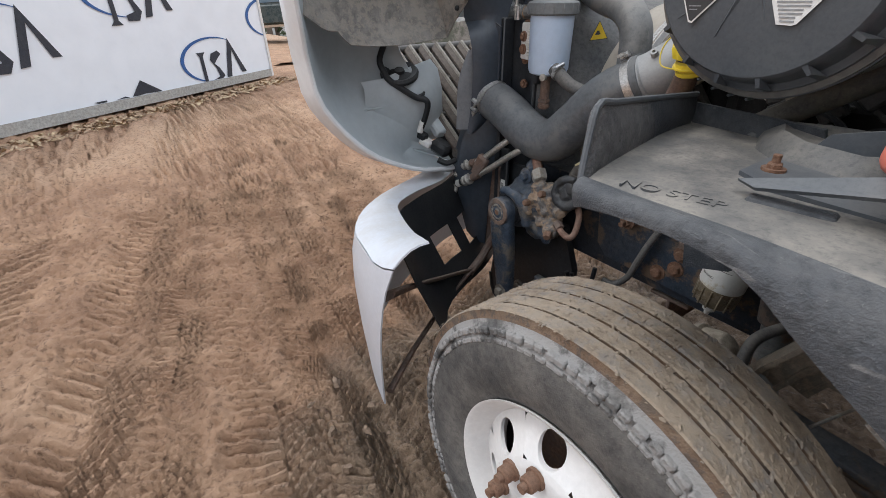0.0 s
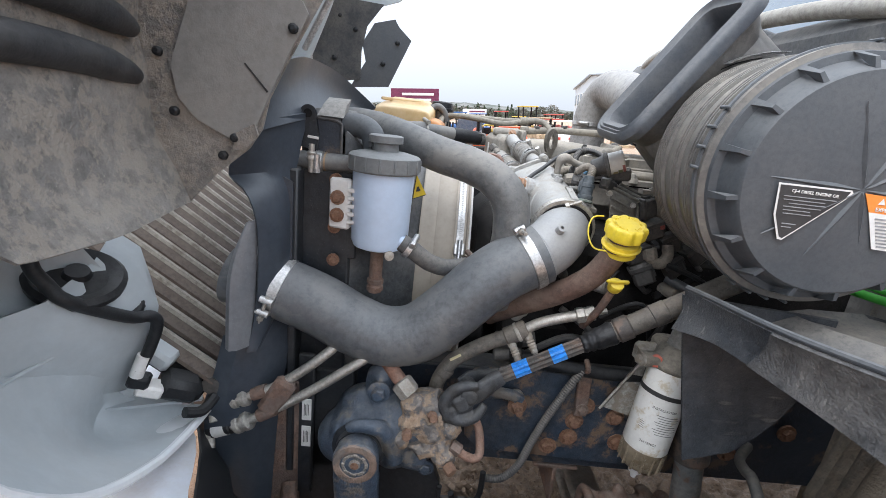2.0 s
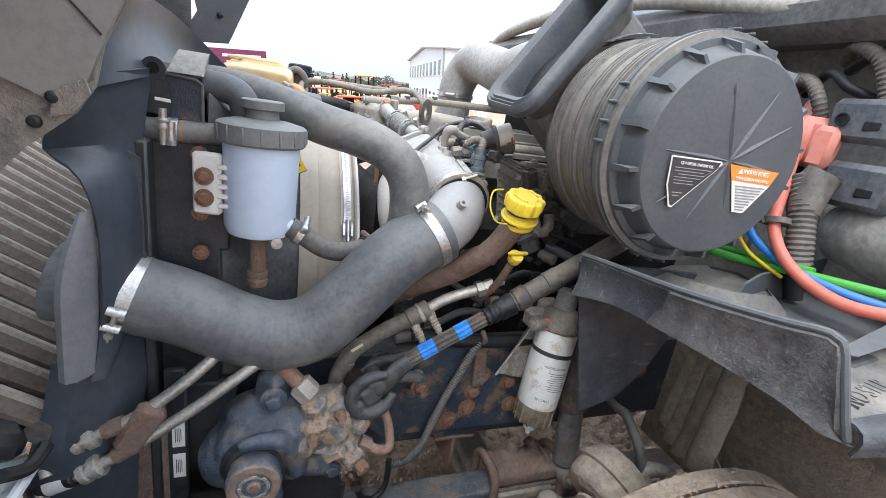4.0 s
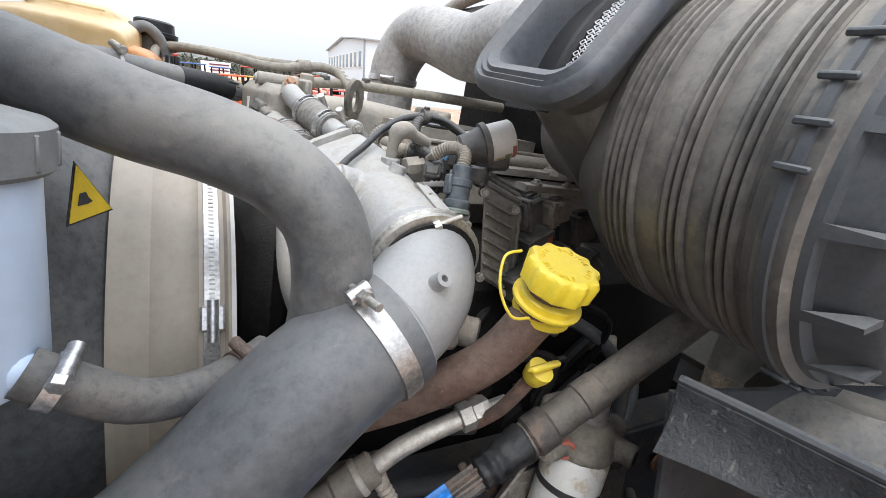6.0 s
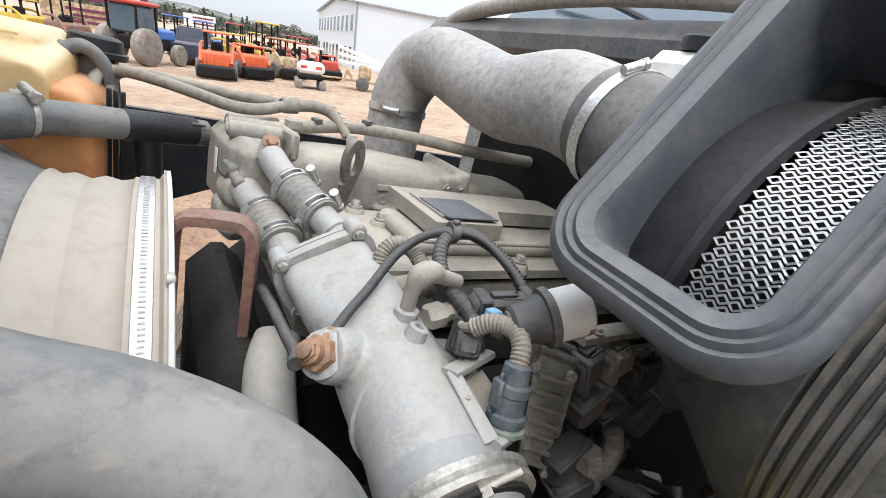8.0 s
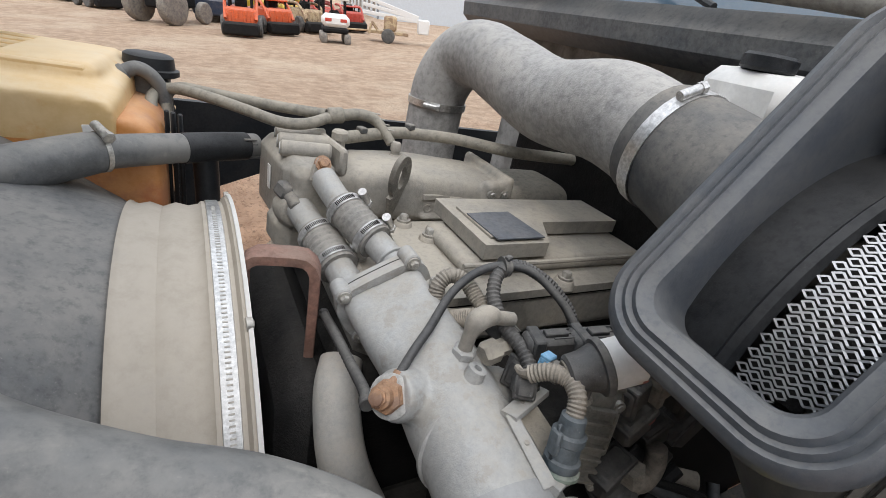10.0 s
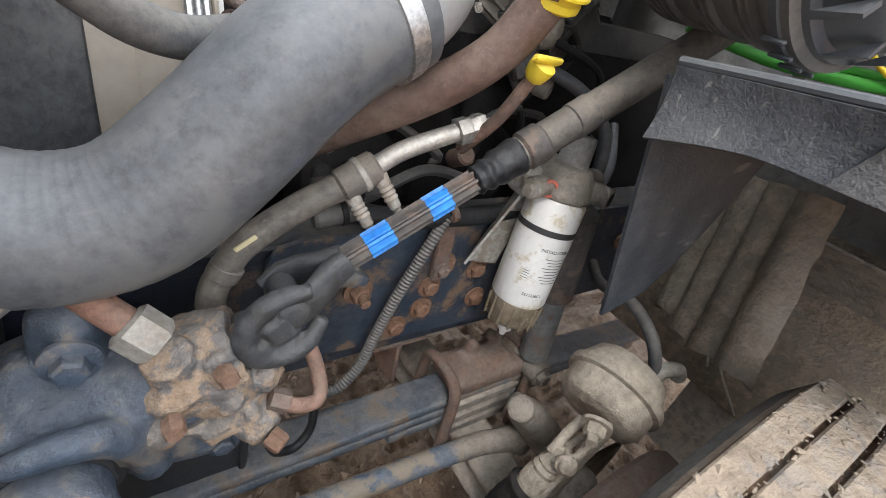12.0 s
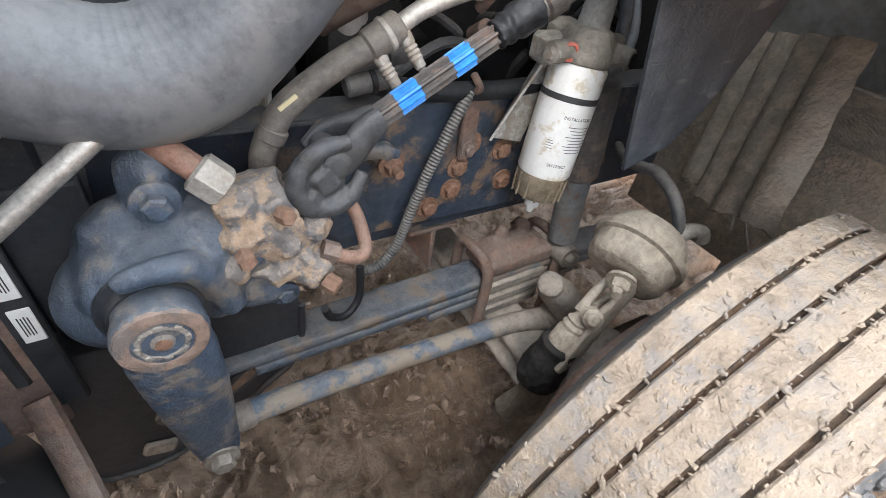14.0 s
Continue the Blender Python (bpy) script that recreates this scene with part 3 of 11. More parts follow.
def build_ground():
    xs, ys = axis_steps(-3.6, 0.9, 0.0125, 900), axis_steps(-2.7, 0.5, 0.0125, 900)
    X, Y = np.meshgrid(xs, ys, indexing="ij")
    near = np.clip(1.35 - np.hypot((X + 3) / 14, Y / 10), 0, 1)
    ridge = lambda scale, seed: 0.5 - 2 * np.abs(value_noise(X, Y, scale, seed))
    Z = 0.05 * value_noise(X, Y, 1.7, 1) + 0.04 * value_noise(X, Y, 0.45, 2) + 0.026 * ridge(0.15, 3) + 0.034 * ridge(0.075, 4) + 0.030 * ridge(0.042, 5)
    # wheel tracks that run past the truck: staggered lug bars on either side of the middle
    tracks = ((-1.02, 0.14, 0.20, 0.050, 1), (-1.55, 0.17, 0.26, 0.058, 1), (-2.25, 0.22, 0.26, 0.075, 0), (-0.30, 0.12, 0.24, 0.05, 1), (-2.95, 0.18, 0.28, 0.09, 1), (0.55, 0.10, 0.25, 0.06, 0), (-3.6, 0.2, 0.26, 0.08, 1), (-1.28, 0.15, 0.16, 0.046, 0), (-1.95, 0.19, 0.16, 0.05, 1), (-0.68, 0.13, 0.18, 0.046, 0))
    clear = 1 - np.exp(-((X - 0.2) / 1.25) ** 4 - ((Y + 0.2) / 1.05) ** 4)
    for k, (off, lean, width, bar, stag) in enumerate(tracks):
        d = Y - off + lean * (X + 1.2) - 0.06 * np.sin(0.7 * X + 2 * k)
        inside = np.clip(2.4 - 2.4 * np.abs(d) / width, 0, 1)
        inside = inside * np.clip(0.95 + 1.5 * value_noise(X, Y, 0.7, 20 + k), 0, 1) * clear
        lug = np.sin((X + (0.45 if stag else 0.9) * np.abs(d) + (0.5 * bar if stag else 0) * (d > 0)) * 2 * math.pi / bar)
        keep = 1 - 0.75 * inside
        Z = Z * keep - 0.024 * inside + 0.042 * inside * np.clip(5.0 * lug, -1, 1) * np.clip(0.75 + 1.5 * value_noise(X, Y, 0.13, 40 + k), 0.15, 1)
        Z = Z + 0.022 * np.exp(-((np.abs(d) - width * 1.12) / 0.05) ** 2) * (0.5 + 2 * value_noise(X, Y, 0.13, 60 + k))
    Z = Z * near - 0.02
    # churned mud under the front axle
    under = np.exp(-((X + 0.05) / 1.0) ** 4 - ((Y + 0.55) / 0.9) ** 4)
    Z = Z + under * (0.10 * value_noise(X, Y, 0.36, 7) + 0.07 * ridge(0.22, 8) + 0.03 * ridge(0.10, 9) - 0.02)
    flat = np.clip((Y - 5) / 13, 0, 1)
    Z = Z + 0.0963 * (1 - flat * flat * (3 - 2 * flat)) * np.clip(-X, -3, 34) - 0.55 * flat * flat * (3 - 2 * flat)
    n, m = X.shape
    verts = np.stack([X, Y, Z], -1).reshape(-1, 3)
    i, j = np.meshgrid(np.arange(n - 1), np.arange(m - 1), indexing="ij")
    a = (i * m + j).ravel()
    faces = np.stack([a, a + m, a + m + 1, a + 1], -1)
    me = bpy.data.meshes.new("ground")
    me.from_pydata(verts.tolist(), [], faces.tolist())
    me.polygons.foreach_set("use_smooth", [True] * len(me.polygons))
    return me


def ground_material():
    m = bpy.data.materials.new("damp_sandy_dirt")
    m.use_nodes = True
    N, L = m.node_tree.nodes, m.node_tree.links
    bs = N["Principled BSDF"]
    tc = N.new("ShaderNodeTexCoord")
    cols = []
    for scale, detail in ((0.35, 6), (3.0, 9), (26.0, 8), (150.0, 5)):
        n = N.new("ShaderNodeTexNoise")
        n.inputs["Scale"].default_value, n.inputs["Detail"].default_value, n.inputs["Roughness"].default_value = scale, detail, 0.65
        L.new(tc.outputs["Object"], n.inputs["Vector"])
        cols.append(n.outputs["Fac"])

    def span(fac, lo, hi, a=0.0, b=1.0):
        r = N.new("ShaderNodeMapRange")
        for k, v in enumerate((lo, hi, a, b)):
            r.inputs[k + 1].default_value = v
        L.new(fac, r.inputs[0])
        return r.outputs[0]

    def mix(fac, a, b, lo=0.35, hi=0.65):
        x = N.new("ShaderNodeMix")
        x.data_type = 'RGBA'
        L.new(span(fac, lo, hi), x.inputs[0])
        for s, v in ((6, a), (7, b)):
            if isinstance(v, tuple):
                x.inputs[s].default_value = (*v, 1)
            else:
                L.new(v, x.inputs[s])
        return x.outputs[2]

    c = mix(cols[1], (0.355, 0.235, 0.155), (0.54, 0.385, 0.265), 0.38, 0.62)
    c = mix(cols[0], c, (0.60, 0.47, 0.345), 0.48, 0.72)
    c = mix(cols[2], (0.25, 0.168, 0.112), c, 0.36, 0.48)
    # redder damp dirt ahead of the truck, paler and drier in the yard beside it
    sy = N.new("ShaderNodeSeparateXYZ")
    L.new(tc.outputs["Object"], sy.inputs[0])
    damp = N.new("ShaderNodeMix")
    damp.data_type, damp.blend_type = 'RGBA', 'MULTIPLY'
    L.new(span(sy.outputs[1], 9.0, 3.0), damp.inputs[0])
    L.new(c, damp.inputs[6])
    damp.inputs[7].default_value = (1.0, 0.86, 0.78, 1)
    c = damp.outputs[2]
    # soaked churned mud below the front axle, its darker colour also holding the truck's shadow
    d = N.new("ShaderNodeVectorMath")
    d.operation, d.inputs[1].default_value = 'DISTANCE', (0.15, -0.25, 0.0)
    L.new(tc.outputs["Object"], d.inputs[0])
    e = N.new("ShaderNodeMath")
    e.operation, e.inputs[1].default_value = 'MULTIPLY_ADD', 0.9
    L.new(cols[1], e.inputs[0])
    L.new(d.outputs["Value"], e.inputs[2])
    wet_shade = span(e.outputs[0], 2.2, 1.85)
    c = mix(wet_shade, c, mix(cols[2], (0.20, 0.135, 0.09), (0.36, 0.255, 0.175), 0.38, 0.6), 0.0, 1.0)
    c = mix(cols[3], c, (0.52, 0.39, 0.28), 0.61, 0.71)
    L.new(c, bs.inputs["Base Color"])
    L.new(span(wet_shade, 0.0, 1.0, 0.85, 0.36), bs.inputs["Roughness"])
    h = N.new("ShaderNodeMath")
    h.operation, h.inputs[1].default_value = 'MULTIPLY_ADD', 0.3
    L.new(cols[3], h.inputs[0])
    L.new(cols[2], h.inputs[2])
    b = N.new("ShaderNodeBump")
    b.inputs["Strength"].default_value, b.inputs["Distance"].default_value = 1.0, 0.055
    L.new(h.outputs[0], b.inputs["Height"])
    L.new(b.outputs[0], bs.inputs["Normal"])
    return m


ground = tagged(new("ground", build_ground()), "damp brown dirt yard with lug-tread wheel tracks", "ground", kind="structure")
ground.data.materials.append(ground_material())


def slope(x, y):
    f = min(max((y - 5) / 13, 0), 1)
    return 0.0963 * (1 - f * f * (3 - 2 * f)) * min(max(-x, -3), 34) - 0.02


# wood chips strewn along the foot of the banner, and a shallow puddle beyond it
random.seed(11)
g = Geo()
for k in range(1500):
    s = 0.6 * random.random() ** 0.8
    base = Vector((-10.6, 1.55, 0)).lerp(Vector((-6.2, -4.4, 0)), random.random())
    p = base + Vector((0.81, 0.59, 0)) * (0.1 + 1.25 * s * s)
    q = pose(p.x, p.y, slope(p.x, p.y) + 0.018 + 0.03 * random.random() * (1 - s), random.uniform(-35, 35), random.uniform(-35, 35), random.uniform(0, 180))
    l, w = random.uniform(0.02, 0.075), random.uniform(0.008, 0.022)
    g.add([q @ Vector(v) for v in ((-l, -w, 0), (l, -w * 0.6, 0.003), (l * 0.8, w, 0), (-l * 0.9, w * 0.8, 0.003))], [(0, 1, 2, 3)])
chip_wood = surface("pale_chips", (0.58, 0.44, 0.27), 0.8, dust=0.4, dustcol=(0.32, 0.22, 0.15), grain=30, bump=0.1, top=0.2, patch=(0.30, 0.19, 0.11), patch_amount=0.4, patch_scale=3)
single("wood_chips", g, chip_wood, (-8.5, -1.2, 0.8), "pale wood chips strewn along the banner", "wood chips", kind="stuff", where=LEVEL)
ring = []
for k in range(36):
    a = 2 * math.pi * k / 36
    r = 1.0 + 0.22 * math.sin(3 * a + 1) + 0.14 * math.sin(7 * a)
    x, y = -12.9 + 0.75 * r * math.cos(a), 3.3 + 0.95 * r * math.sin(a)
    ring.append((x, y, 0.0963 * 12.9 + 0.035))
water = bpy.data.materials.new("muddy_water")
water.use_nodes = True
wb = water.node_tree.nodes["Principled BSDF"]
wb.inputs["Base Color"].default_value, wb.inputs["Roughness"].default_value = (0.20, 0.15, 0.11, 1), 0.04
single("puddle", Geo().plate(ring, 0.004, (0, 0, 1)), water, (-12.9, 3.3, 1.25), "shallow muddy puddle reflecting the sky", "puddle", kind="structure", where=LEVEL)

# clods of churned mud under the front axle
random.seed(31)
g = Geo()
clod_mud = surface("clod_mud", (0.22, 0.15, 0.10), 0.8, dust=0.4, dustcol=(0.33, 0.23, 0.155), grain=40, bump=0.8, top=0.2, patch=(0.10, 0.062, 0.042), patch_amount=0.4, patch_scale=9)
for k in range(900):
    x, y = random.gauss(-0.25, 0.42), random.gauss(-0.35, 0.42)
    sz = random.choice((0.004, 0.005, 0.006, 0.008, 0.011, 0.016)) * random.uniform(0.7, 1.3)
    q = pose(x, y, sz * 0.15 + 0.004, random.uniform(-25, 25), random.uniform(-25, 25), random.uniform(0, 180))
    ring = [q @ Vector((sz * random.uniform(1.0, 2.6) * math.cos(b), sz * random.uniform(0.6, 1.2) * math.sin(b), -sz * 0.5)) for b in (0, 1.25, 2.5, 3.77, 5.0)]
    cap_ = [q @ Vector((sz * random.uniform(0.4, 1.3) * math.cos(b), sz * 0.5 * math.sin(b), sz * random.uniform(0.3, 0.8))) for b in (0, 1.25, 2.5, 3.77, 5.0)]
    g.add(ring + cap_, [(i, (i + 1) % 5, 5 + (i + 1) % 5, 5 + i) for i in range(5)] + [(5, 6, 7, 8, 9)])
single("mud_clods", g, clod_mud, (-0.2, -0.35, 0.0), "crumbly clods of churned brown mud under the axle", "mud clods", kind="stuff")

# ---- chassis ----
def frame_rail(y, sign, label):
    """A C-section rail with its web on the outer side."""
    t = thing("frame_rail", (0, y, 0.68), label, "frame rail", "frame rails")
    web = Geo().box((0.95, y + sign * 0.005, 0.822), (4.1, 0.01, 0.284), bevel=0.003)
    part("web", web, frame_paint, t)
    for z in (0.684, 0.96):
        part("flange", Geo().box((0.95, y + sign * 0.05, z), (4.1, 0.08, 0.01), bevel=0.003), frame_paint, t)
    if sign > 0:
        for x, z in ((-0.122, 0.888), (-0.153, 0.785), (-0.145, 0.838), (-0.036, 0.862), (-0.016, 0.782), (-0.205, 0.75), (0.30, 0.78), (0.45, 0.86)):
            part("bolt", Geo().bolt((x, y - 0.012, z), (0, -1, 0), 0.017, 0.016), rust_bolt, t)
        outline = [(-0.455, 0.90), (-0.452, 0.945), (-0.435, 0.968), (-0.40, 0.978), (0.14, 0.985), (0.14, 0.705), (-0.40, 0.72), (-0.44, 0.76)]
        part("end_plate", Geo().plate([(x, y - 0.002, z) for x, z in outline], 0.010, (0, -1, 0)), rail_blue, t, "worn blue-black end plate with rust")
        part("stud", Geo().cyl((-0.318, y, 0.90), (-0.318, y - 0.05, 0.895), 0.022, n=18, bevel=0.004), zinc_mud, t)
        part("stud_nut", Geo().bolt((-0.318, y - 0.05, 0.895), (0, -1, 0), 0.017, 0.02).cyl((-0.318, y - 0.06, 0.895), (-0.318, y - 0.085, 0.893), 0.009, n=10), rust_bolt, t)
        v_, f_ = bar([(-0.40, y - 0.02, 0.905), (-0.365, y - 0.045, 0.925), (-0.335, y - 0.05, 0.925), (-0.31, y - 0.045, 0.91)], (0, 1, 0), [(0.012, 0.014)] * 4, 12)
        part("stop_bracket", Geo().add(v_, f_), gear_paint, t)
    return t


frame_rail(-0.43, 1, "blue-black painted steel frame rail with rusty bolts")
frame_rail(0.43, -1, "blue-black painted steel frame rail on the far side")

cross = single("crossmember", Geo().box((-0.16, 0, 0.66), (0.13, 0.84, 0.012), bevel=0.003).box((-0.16, 0, 0.60), (0.012, 0.84, 0.12), bevel=0.003), rusty, (-0.16, 0, 0.6), "rusty steel crossmember under the engine", "crossmember")
single("front_crossmember", Geo().box((-0.84, 0, 0.70), (0.16, 0.84, 0.22), bevel=0.02), frame_paint, (-0.84, 0, 0.6), "dark painted front crossmember below the radiator", "crossmember")

# leaf spring below the rail
spring = thing("leaf_spring", (-0.03, -0.46, 0.5), "muddy blue-black leaf spring clamped over the axle", "leaf spring")
for k, (x0, x1) in enumerate(((-0.66, 0.95), (-0.60, 0.70), (-0.2, 0.3))):
    path = []
    for i in range(19):
        x = x0 + (x1 - x0) * i / 18
        path.append((x, -0.467, 0.518 - 0.030 * k - 0.07 * max(0, x - 0.15) ** 1.3))
    v_, f_ = bar(path, (0, 1, 0), [(0.045, 0.0135)] * 19, 20, 8)
    cast(part("leaf", Geo().add(v_, f_), spring_paint, spring, sharp=50), 0.006, 1, 0.003, 0.03, 0.0015)
g = Geo().box((0.055, -0.465, 0.565), (0.215, 0.115, 0.05), bevel=0.012).box((0.055, -0.465, 0.585), (0.17, 0.085, 0.05), (0, 4, 0), 0.02)
g.tube([(0.03, -0.45, 0.60), (0.022, -0.45, 0.63), (0.02, -0.45, 0.645)], [0.024, 0.018, 0.008], 14)
g.tube([(0.10, -0.435, 0.60), (0.12, -0.425, 0.618)], [0.03, 0.02], 14, 1)
cast(part("spring_pad", g, rusty, spring, "rusty cast spring clamp pad"), 0.005, 4, 0.004, 0.025, 0.002)
for z in (0.50, 0.455, 0.415):
    part("spacer_plate", Geo().box((0.055, -0.467, z), (0.20, 0.108, 0.034), bevel=0.007), mud_metal, spring, "muddy clamped spacer plate")
for x in (-0.062, 0.172):
    g = Geo().tube([(x, -0.532, 0.36), (x, -0.532, 0.545), (x, -0.520, 0.585), (x, -0.495, 0.602), (x, -0.44, 0.602), (x, -0.41, 0.585), (x, -0.40, 0.545), (x, -0.40, 0.36)], 0.0135, 12, 4)
    part("u_bolt", g, rusty, spring)
axle = thing("front_axle", (0.05, 0, 0.4), "muddy forged front axle beam", "axle")
g = Geo().box((0.05, 0, 0.375), (0.12, 1.5, 0.035), bevel=0.012).box((0.05, 0, 0.335), (0.035, 1.5, 0.09), bevel=0.01).box((0.05, 0, 0.295), (0.12, 1.5, 0.035), bevel=0.012)
cast(part("beam", g, mud_metal, axle, sharp=50), 0.009, 2, 0.006, 0.05, 0.003)
g = Geo().box((0.05, -0.80, 0.47), (0.14, 0.10, 0.26), bevel=0.04).cyl((0.05, -0.78, 0.47), (0.05, -0.95, 0.47), 0.09)
cast(part("knuckle", g, mud_metal, axle), 0.008, 4, 0.006, 0.04, 0.002)
g = Geo()
v_, f_ = bar([(0.065, -0.605, 0.575), (0.10, -0.61, 0.535), (0.15, -0.63, 0.475), (0.19, -0.66, 0.42), (0.14, -0.74, 0.43)], (0.3, -1, 0.2), [(0.03, 0.026), (0.041, 0.037), (0.044, 0.041), (0.045, 0.045), (0.05, 0.05)], 18, 3)
g.add(v_, f_).lathe((0.07, -0.612, 0.565), (-0.5, -0.3, 0.6), [(-0.02, 0.03), (0.018, 0.032), (0.024, 0.024)], 18)
cast(part("steering_arm", g, mud_metal, axle, "muddy forged steering arm"), 0.005, 4, 0.004, 0.02, 0.002)

drag = thing("drag_link", (-0.65, -0.585, 0.47), "muddy blue-painted steering drag link rod", "drag link")
drag_path = [(-0.665, -0.575, 0.462), (-0.60, -0.572, 0.463), (-0.45, -0.57, 0.452), (-0.2, -0.57, 0.428), (-0.03, -0.575, 0.418)]
part("rod", Geo().tube(drag_path, [0.024, 0.0245, 0.025, 0.0255, 0.026], 20), drag_paint, drag)
part("muddy_rod", Geo().tube([(-0.04, -0.575, 0.4185), (0.03, -0.58, 0.413), (0.085, -0.588, 0.405), (0.125, -0.595, 0.398)], [0.0265, 0.0275, 0.03, 0.034], 20), mud_metal, drag, "mud-caked rod end")
part("lock_collar", Geo().tube([(-0.675, -0.575, 0.463), (-0.625, -0.573, 0.463)], [0.0285, 0.0275], 18, 1), mud_metal, drag, "pale muddy collar")
part("rod_end", Geo().lathe((0.14, -0.60, 0.365), (0.1, 0, 1), [(0, 0.02), (0.01, 0.036), (0.055, 0.038), (0.07, 0.02)], 20), mud_metal, drag)

shock = thing("shock_absorber", (0.19, -0.53, 0.55), "dusty grey shock absorber on the frame rail", "shock absorber")
part("body", Geo().cyl((0.178, -0.515, 0.605), (0.155, -0.505, 0.82), 0.036, n=24, bevel=0.006), shock_grey, shock)
part("dust_tube", Geo().cyl((0.157, -0.506, 0.80), (0.125, -0.50, 1.02), 0.047, n=24, bevel=0.006), shaft_steel, shock, "rusty dark dust tube")
part("lower_eye", Geo().cyl((0.18, -0.555, 0.572), (0.18, -0.47, 0.572), 0.03, n=18).bolt((0.18, -0.557, 0.572), (0, -1, 0), 0.02, 0.022), mud_metal, shock)

# brake chamber on the knuckle
chamber = thing("brake_chamber", (0.08, -0.76, 0.74), "mud-caked round brake chamber", "brake chamber")
ax = Vector((0.70, 0.16, 0.42)).normalized()
c0 = Vector((0.075, -0.755, 0.738))
cast(part("can", Geo().lathe(c0 - ax * 0.02, ax, [(0, 0.05), (0.006, 0.074), (0.02, 0.084), (0.055, 0.088), (0.085, 0.088), (0.12, 0.074), (0.13, 0.04)], 36), chamber_mud, chamber), 0.004, 1, 0.003, 0.02, 0.0015)
part("clamp_ring", Geo().lathe(c0 + ax * 0.035, ax, [(0, 0.088), (0.003, 0.0975), (0.010, 0.099), (0.02, 0.0975), (0.023, 0.088)], 40), chamber_mud, chamber)
part("mount_nut", Geo().bolt(c0 + Vector((-0.045, -0.03, 0.025)) - ax * 0.012, -ax + Vector((0, -0.35, 0.15)), 0.019, 0.022).cyl(c0 + Vector((-0.045, -0.03, 0.025)) - ax * 0.02, c0 + Vector((-0.062, -0.047, 0.027)) - ax * 0.03, 0.010, n=12), chamber_mud, chamber)
part("hose_fitting", Geo().tube([(0.185, -0.77, 0.775), (0.19, -0.772, 0.805), (0.20, -0.775, 0.815), (0.235, -0.785, 0.812), (0.25, -0.787, 0.79)], [0.016, 0.015, 0.016, 0.014, 0.016], 14).bolt((0.185, -0.77, 0.782), (0.2, 0, 1), 0.019, 0.02), zinc_mud, chamber)
g = Geo().plate([(0.082, -0.80, 0.785), (0.075, -0.80, 0.70), (-0.01, -0.806, 0.575), (-0.065, -0.81, 0.53), (-0.085, -0.81, 0.56), (-0.02, -0.803, 0.66), (0.055, -0.80, 0.775)], 0.012, (0, 1, 0))
cast(part("mount_plate", g, chamber_mud, chamber, "mud-caked bracket plate"), 0.004, 1, 0.004, 0.015, 0.002)
slack = thing("slack_adjuster", (-0.06, -0.76, 0.5), "muddy slack adjuster with a clevis pin", "slack adjuster")
part("body", Geo().lathe((-0.022, -0.77, 0.652), (-0.36, 0, -0.9), [(-0.03, 0.010), (0.0, 0.017), (0.006, 0.024), (0.012, 0.021), (0.02, 0.027), (0.028, 0.024), (0.034, 0.029), (0.07, 0.031), (0.075, 0.024)], 22), chamber_mud, slack)
g = Geo().tube([(-0.03, -0.79, 0.655), (0.0, -0.795, 0.69), (0.03, -0.79, 0.71), (0.04, -0.775, 0.70), (0.02, -0.765, 0.67)], 0.0075, 10).tube([(-0.025, -0.76, 0.665), (0.01, -0.755, 0.70), (0.045, -0.752, 0.718)], 0.010, 10)
g.tube([(-0.035, -0.80, 0.69), (-0.005, -0.78, 0.675), (0.02, -0.76, 0.665)], 0.009, 10).bolt((-0.035, -0.80, 0.69), (-0.6, -0.5, 0.3), 0.014, 0.014)
cast(part("clevis", g, chamber_mud, slack), 0.003, 2, 0.002, 0.012)
cast(part("gaiter", Geo().lathe((-0.045, -0.768, 0.59), (-0.3, 0.02, -0.95), [(0, 0.03), (0.01, 0.043), (0.03, 0.040), (0.06, 0.047), (0.10, 0.05), (0.125, 0.042)], 20), engine_dark, slack, "greasy black rubber gaiter"), 0.004, 1, 0.008, 0.02, 0.003)
shield = single("brake_shield", Geo().lathe((0.07, -0.745, 0.49), (0, -1, 0), [(0, 0.10), (0.004, 0.240), (0.012, 0.247), (0.016, 0.243), (0.012, 0.10)], 40, -75, 165, ref=(0, 0, -1)), chamber_mud, (0.07, -0.745, 0.49), "muddy pressed-steel brake dust shield behind the wheel", "brake shield")
drum = single("brake_drum", Geo().lathe((0.07, -0.85, 0.49), (0, -1, 0), [(0, 0.215), (0.01, 0.225), (0.16, 0.225), (0.18, 0.2), (0.18, 0.08)], 40), rusty, (0.07, -0.85, 0.49), "rusty brake drum inside the front wheel", "brake drum")
single("brake_hose", Geo().tube([(0.186, -0.77, 0.80), (0.178, -0.752, 0.845), (0.18, -0.72, 0.875), (0.20, -0.66, 0.885), (0.215, -0.62, 0.87), (0.26, -0.54, 0.84), (0.34, -0.46, 0.82)], 0.0125, 14), dusty_plastic, (0.19, -0.77, 0.80), "grey rubber brake hose down to the chamber", "hose")
single("bent_wire", Geo().tube([(0.33, -0.80, 0.80), (0.37, -0.76, 0.86), (0.40, -0.74, 0.87), (0.50, -0.80, 0.70), (0.56, -0.86, 0.60)], 0.003, 8, 1), zinc_mud, (0.4, -0.76, 0.8), "thin bent steel wire behind the brake", "wire")


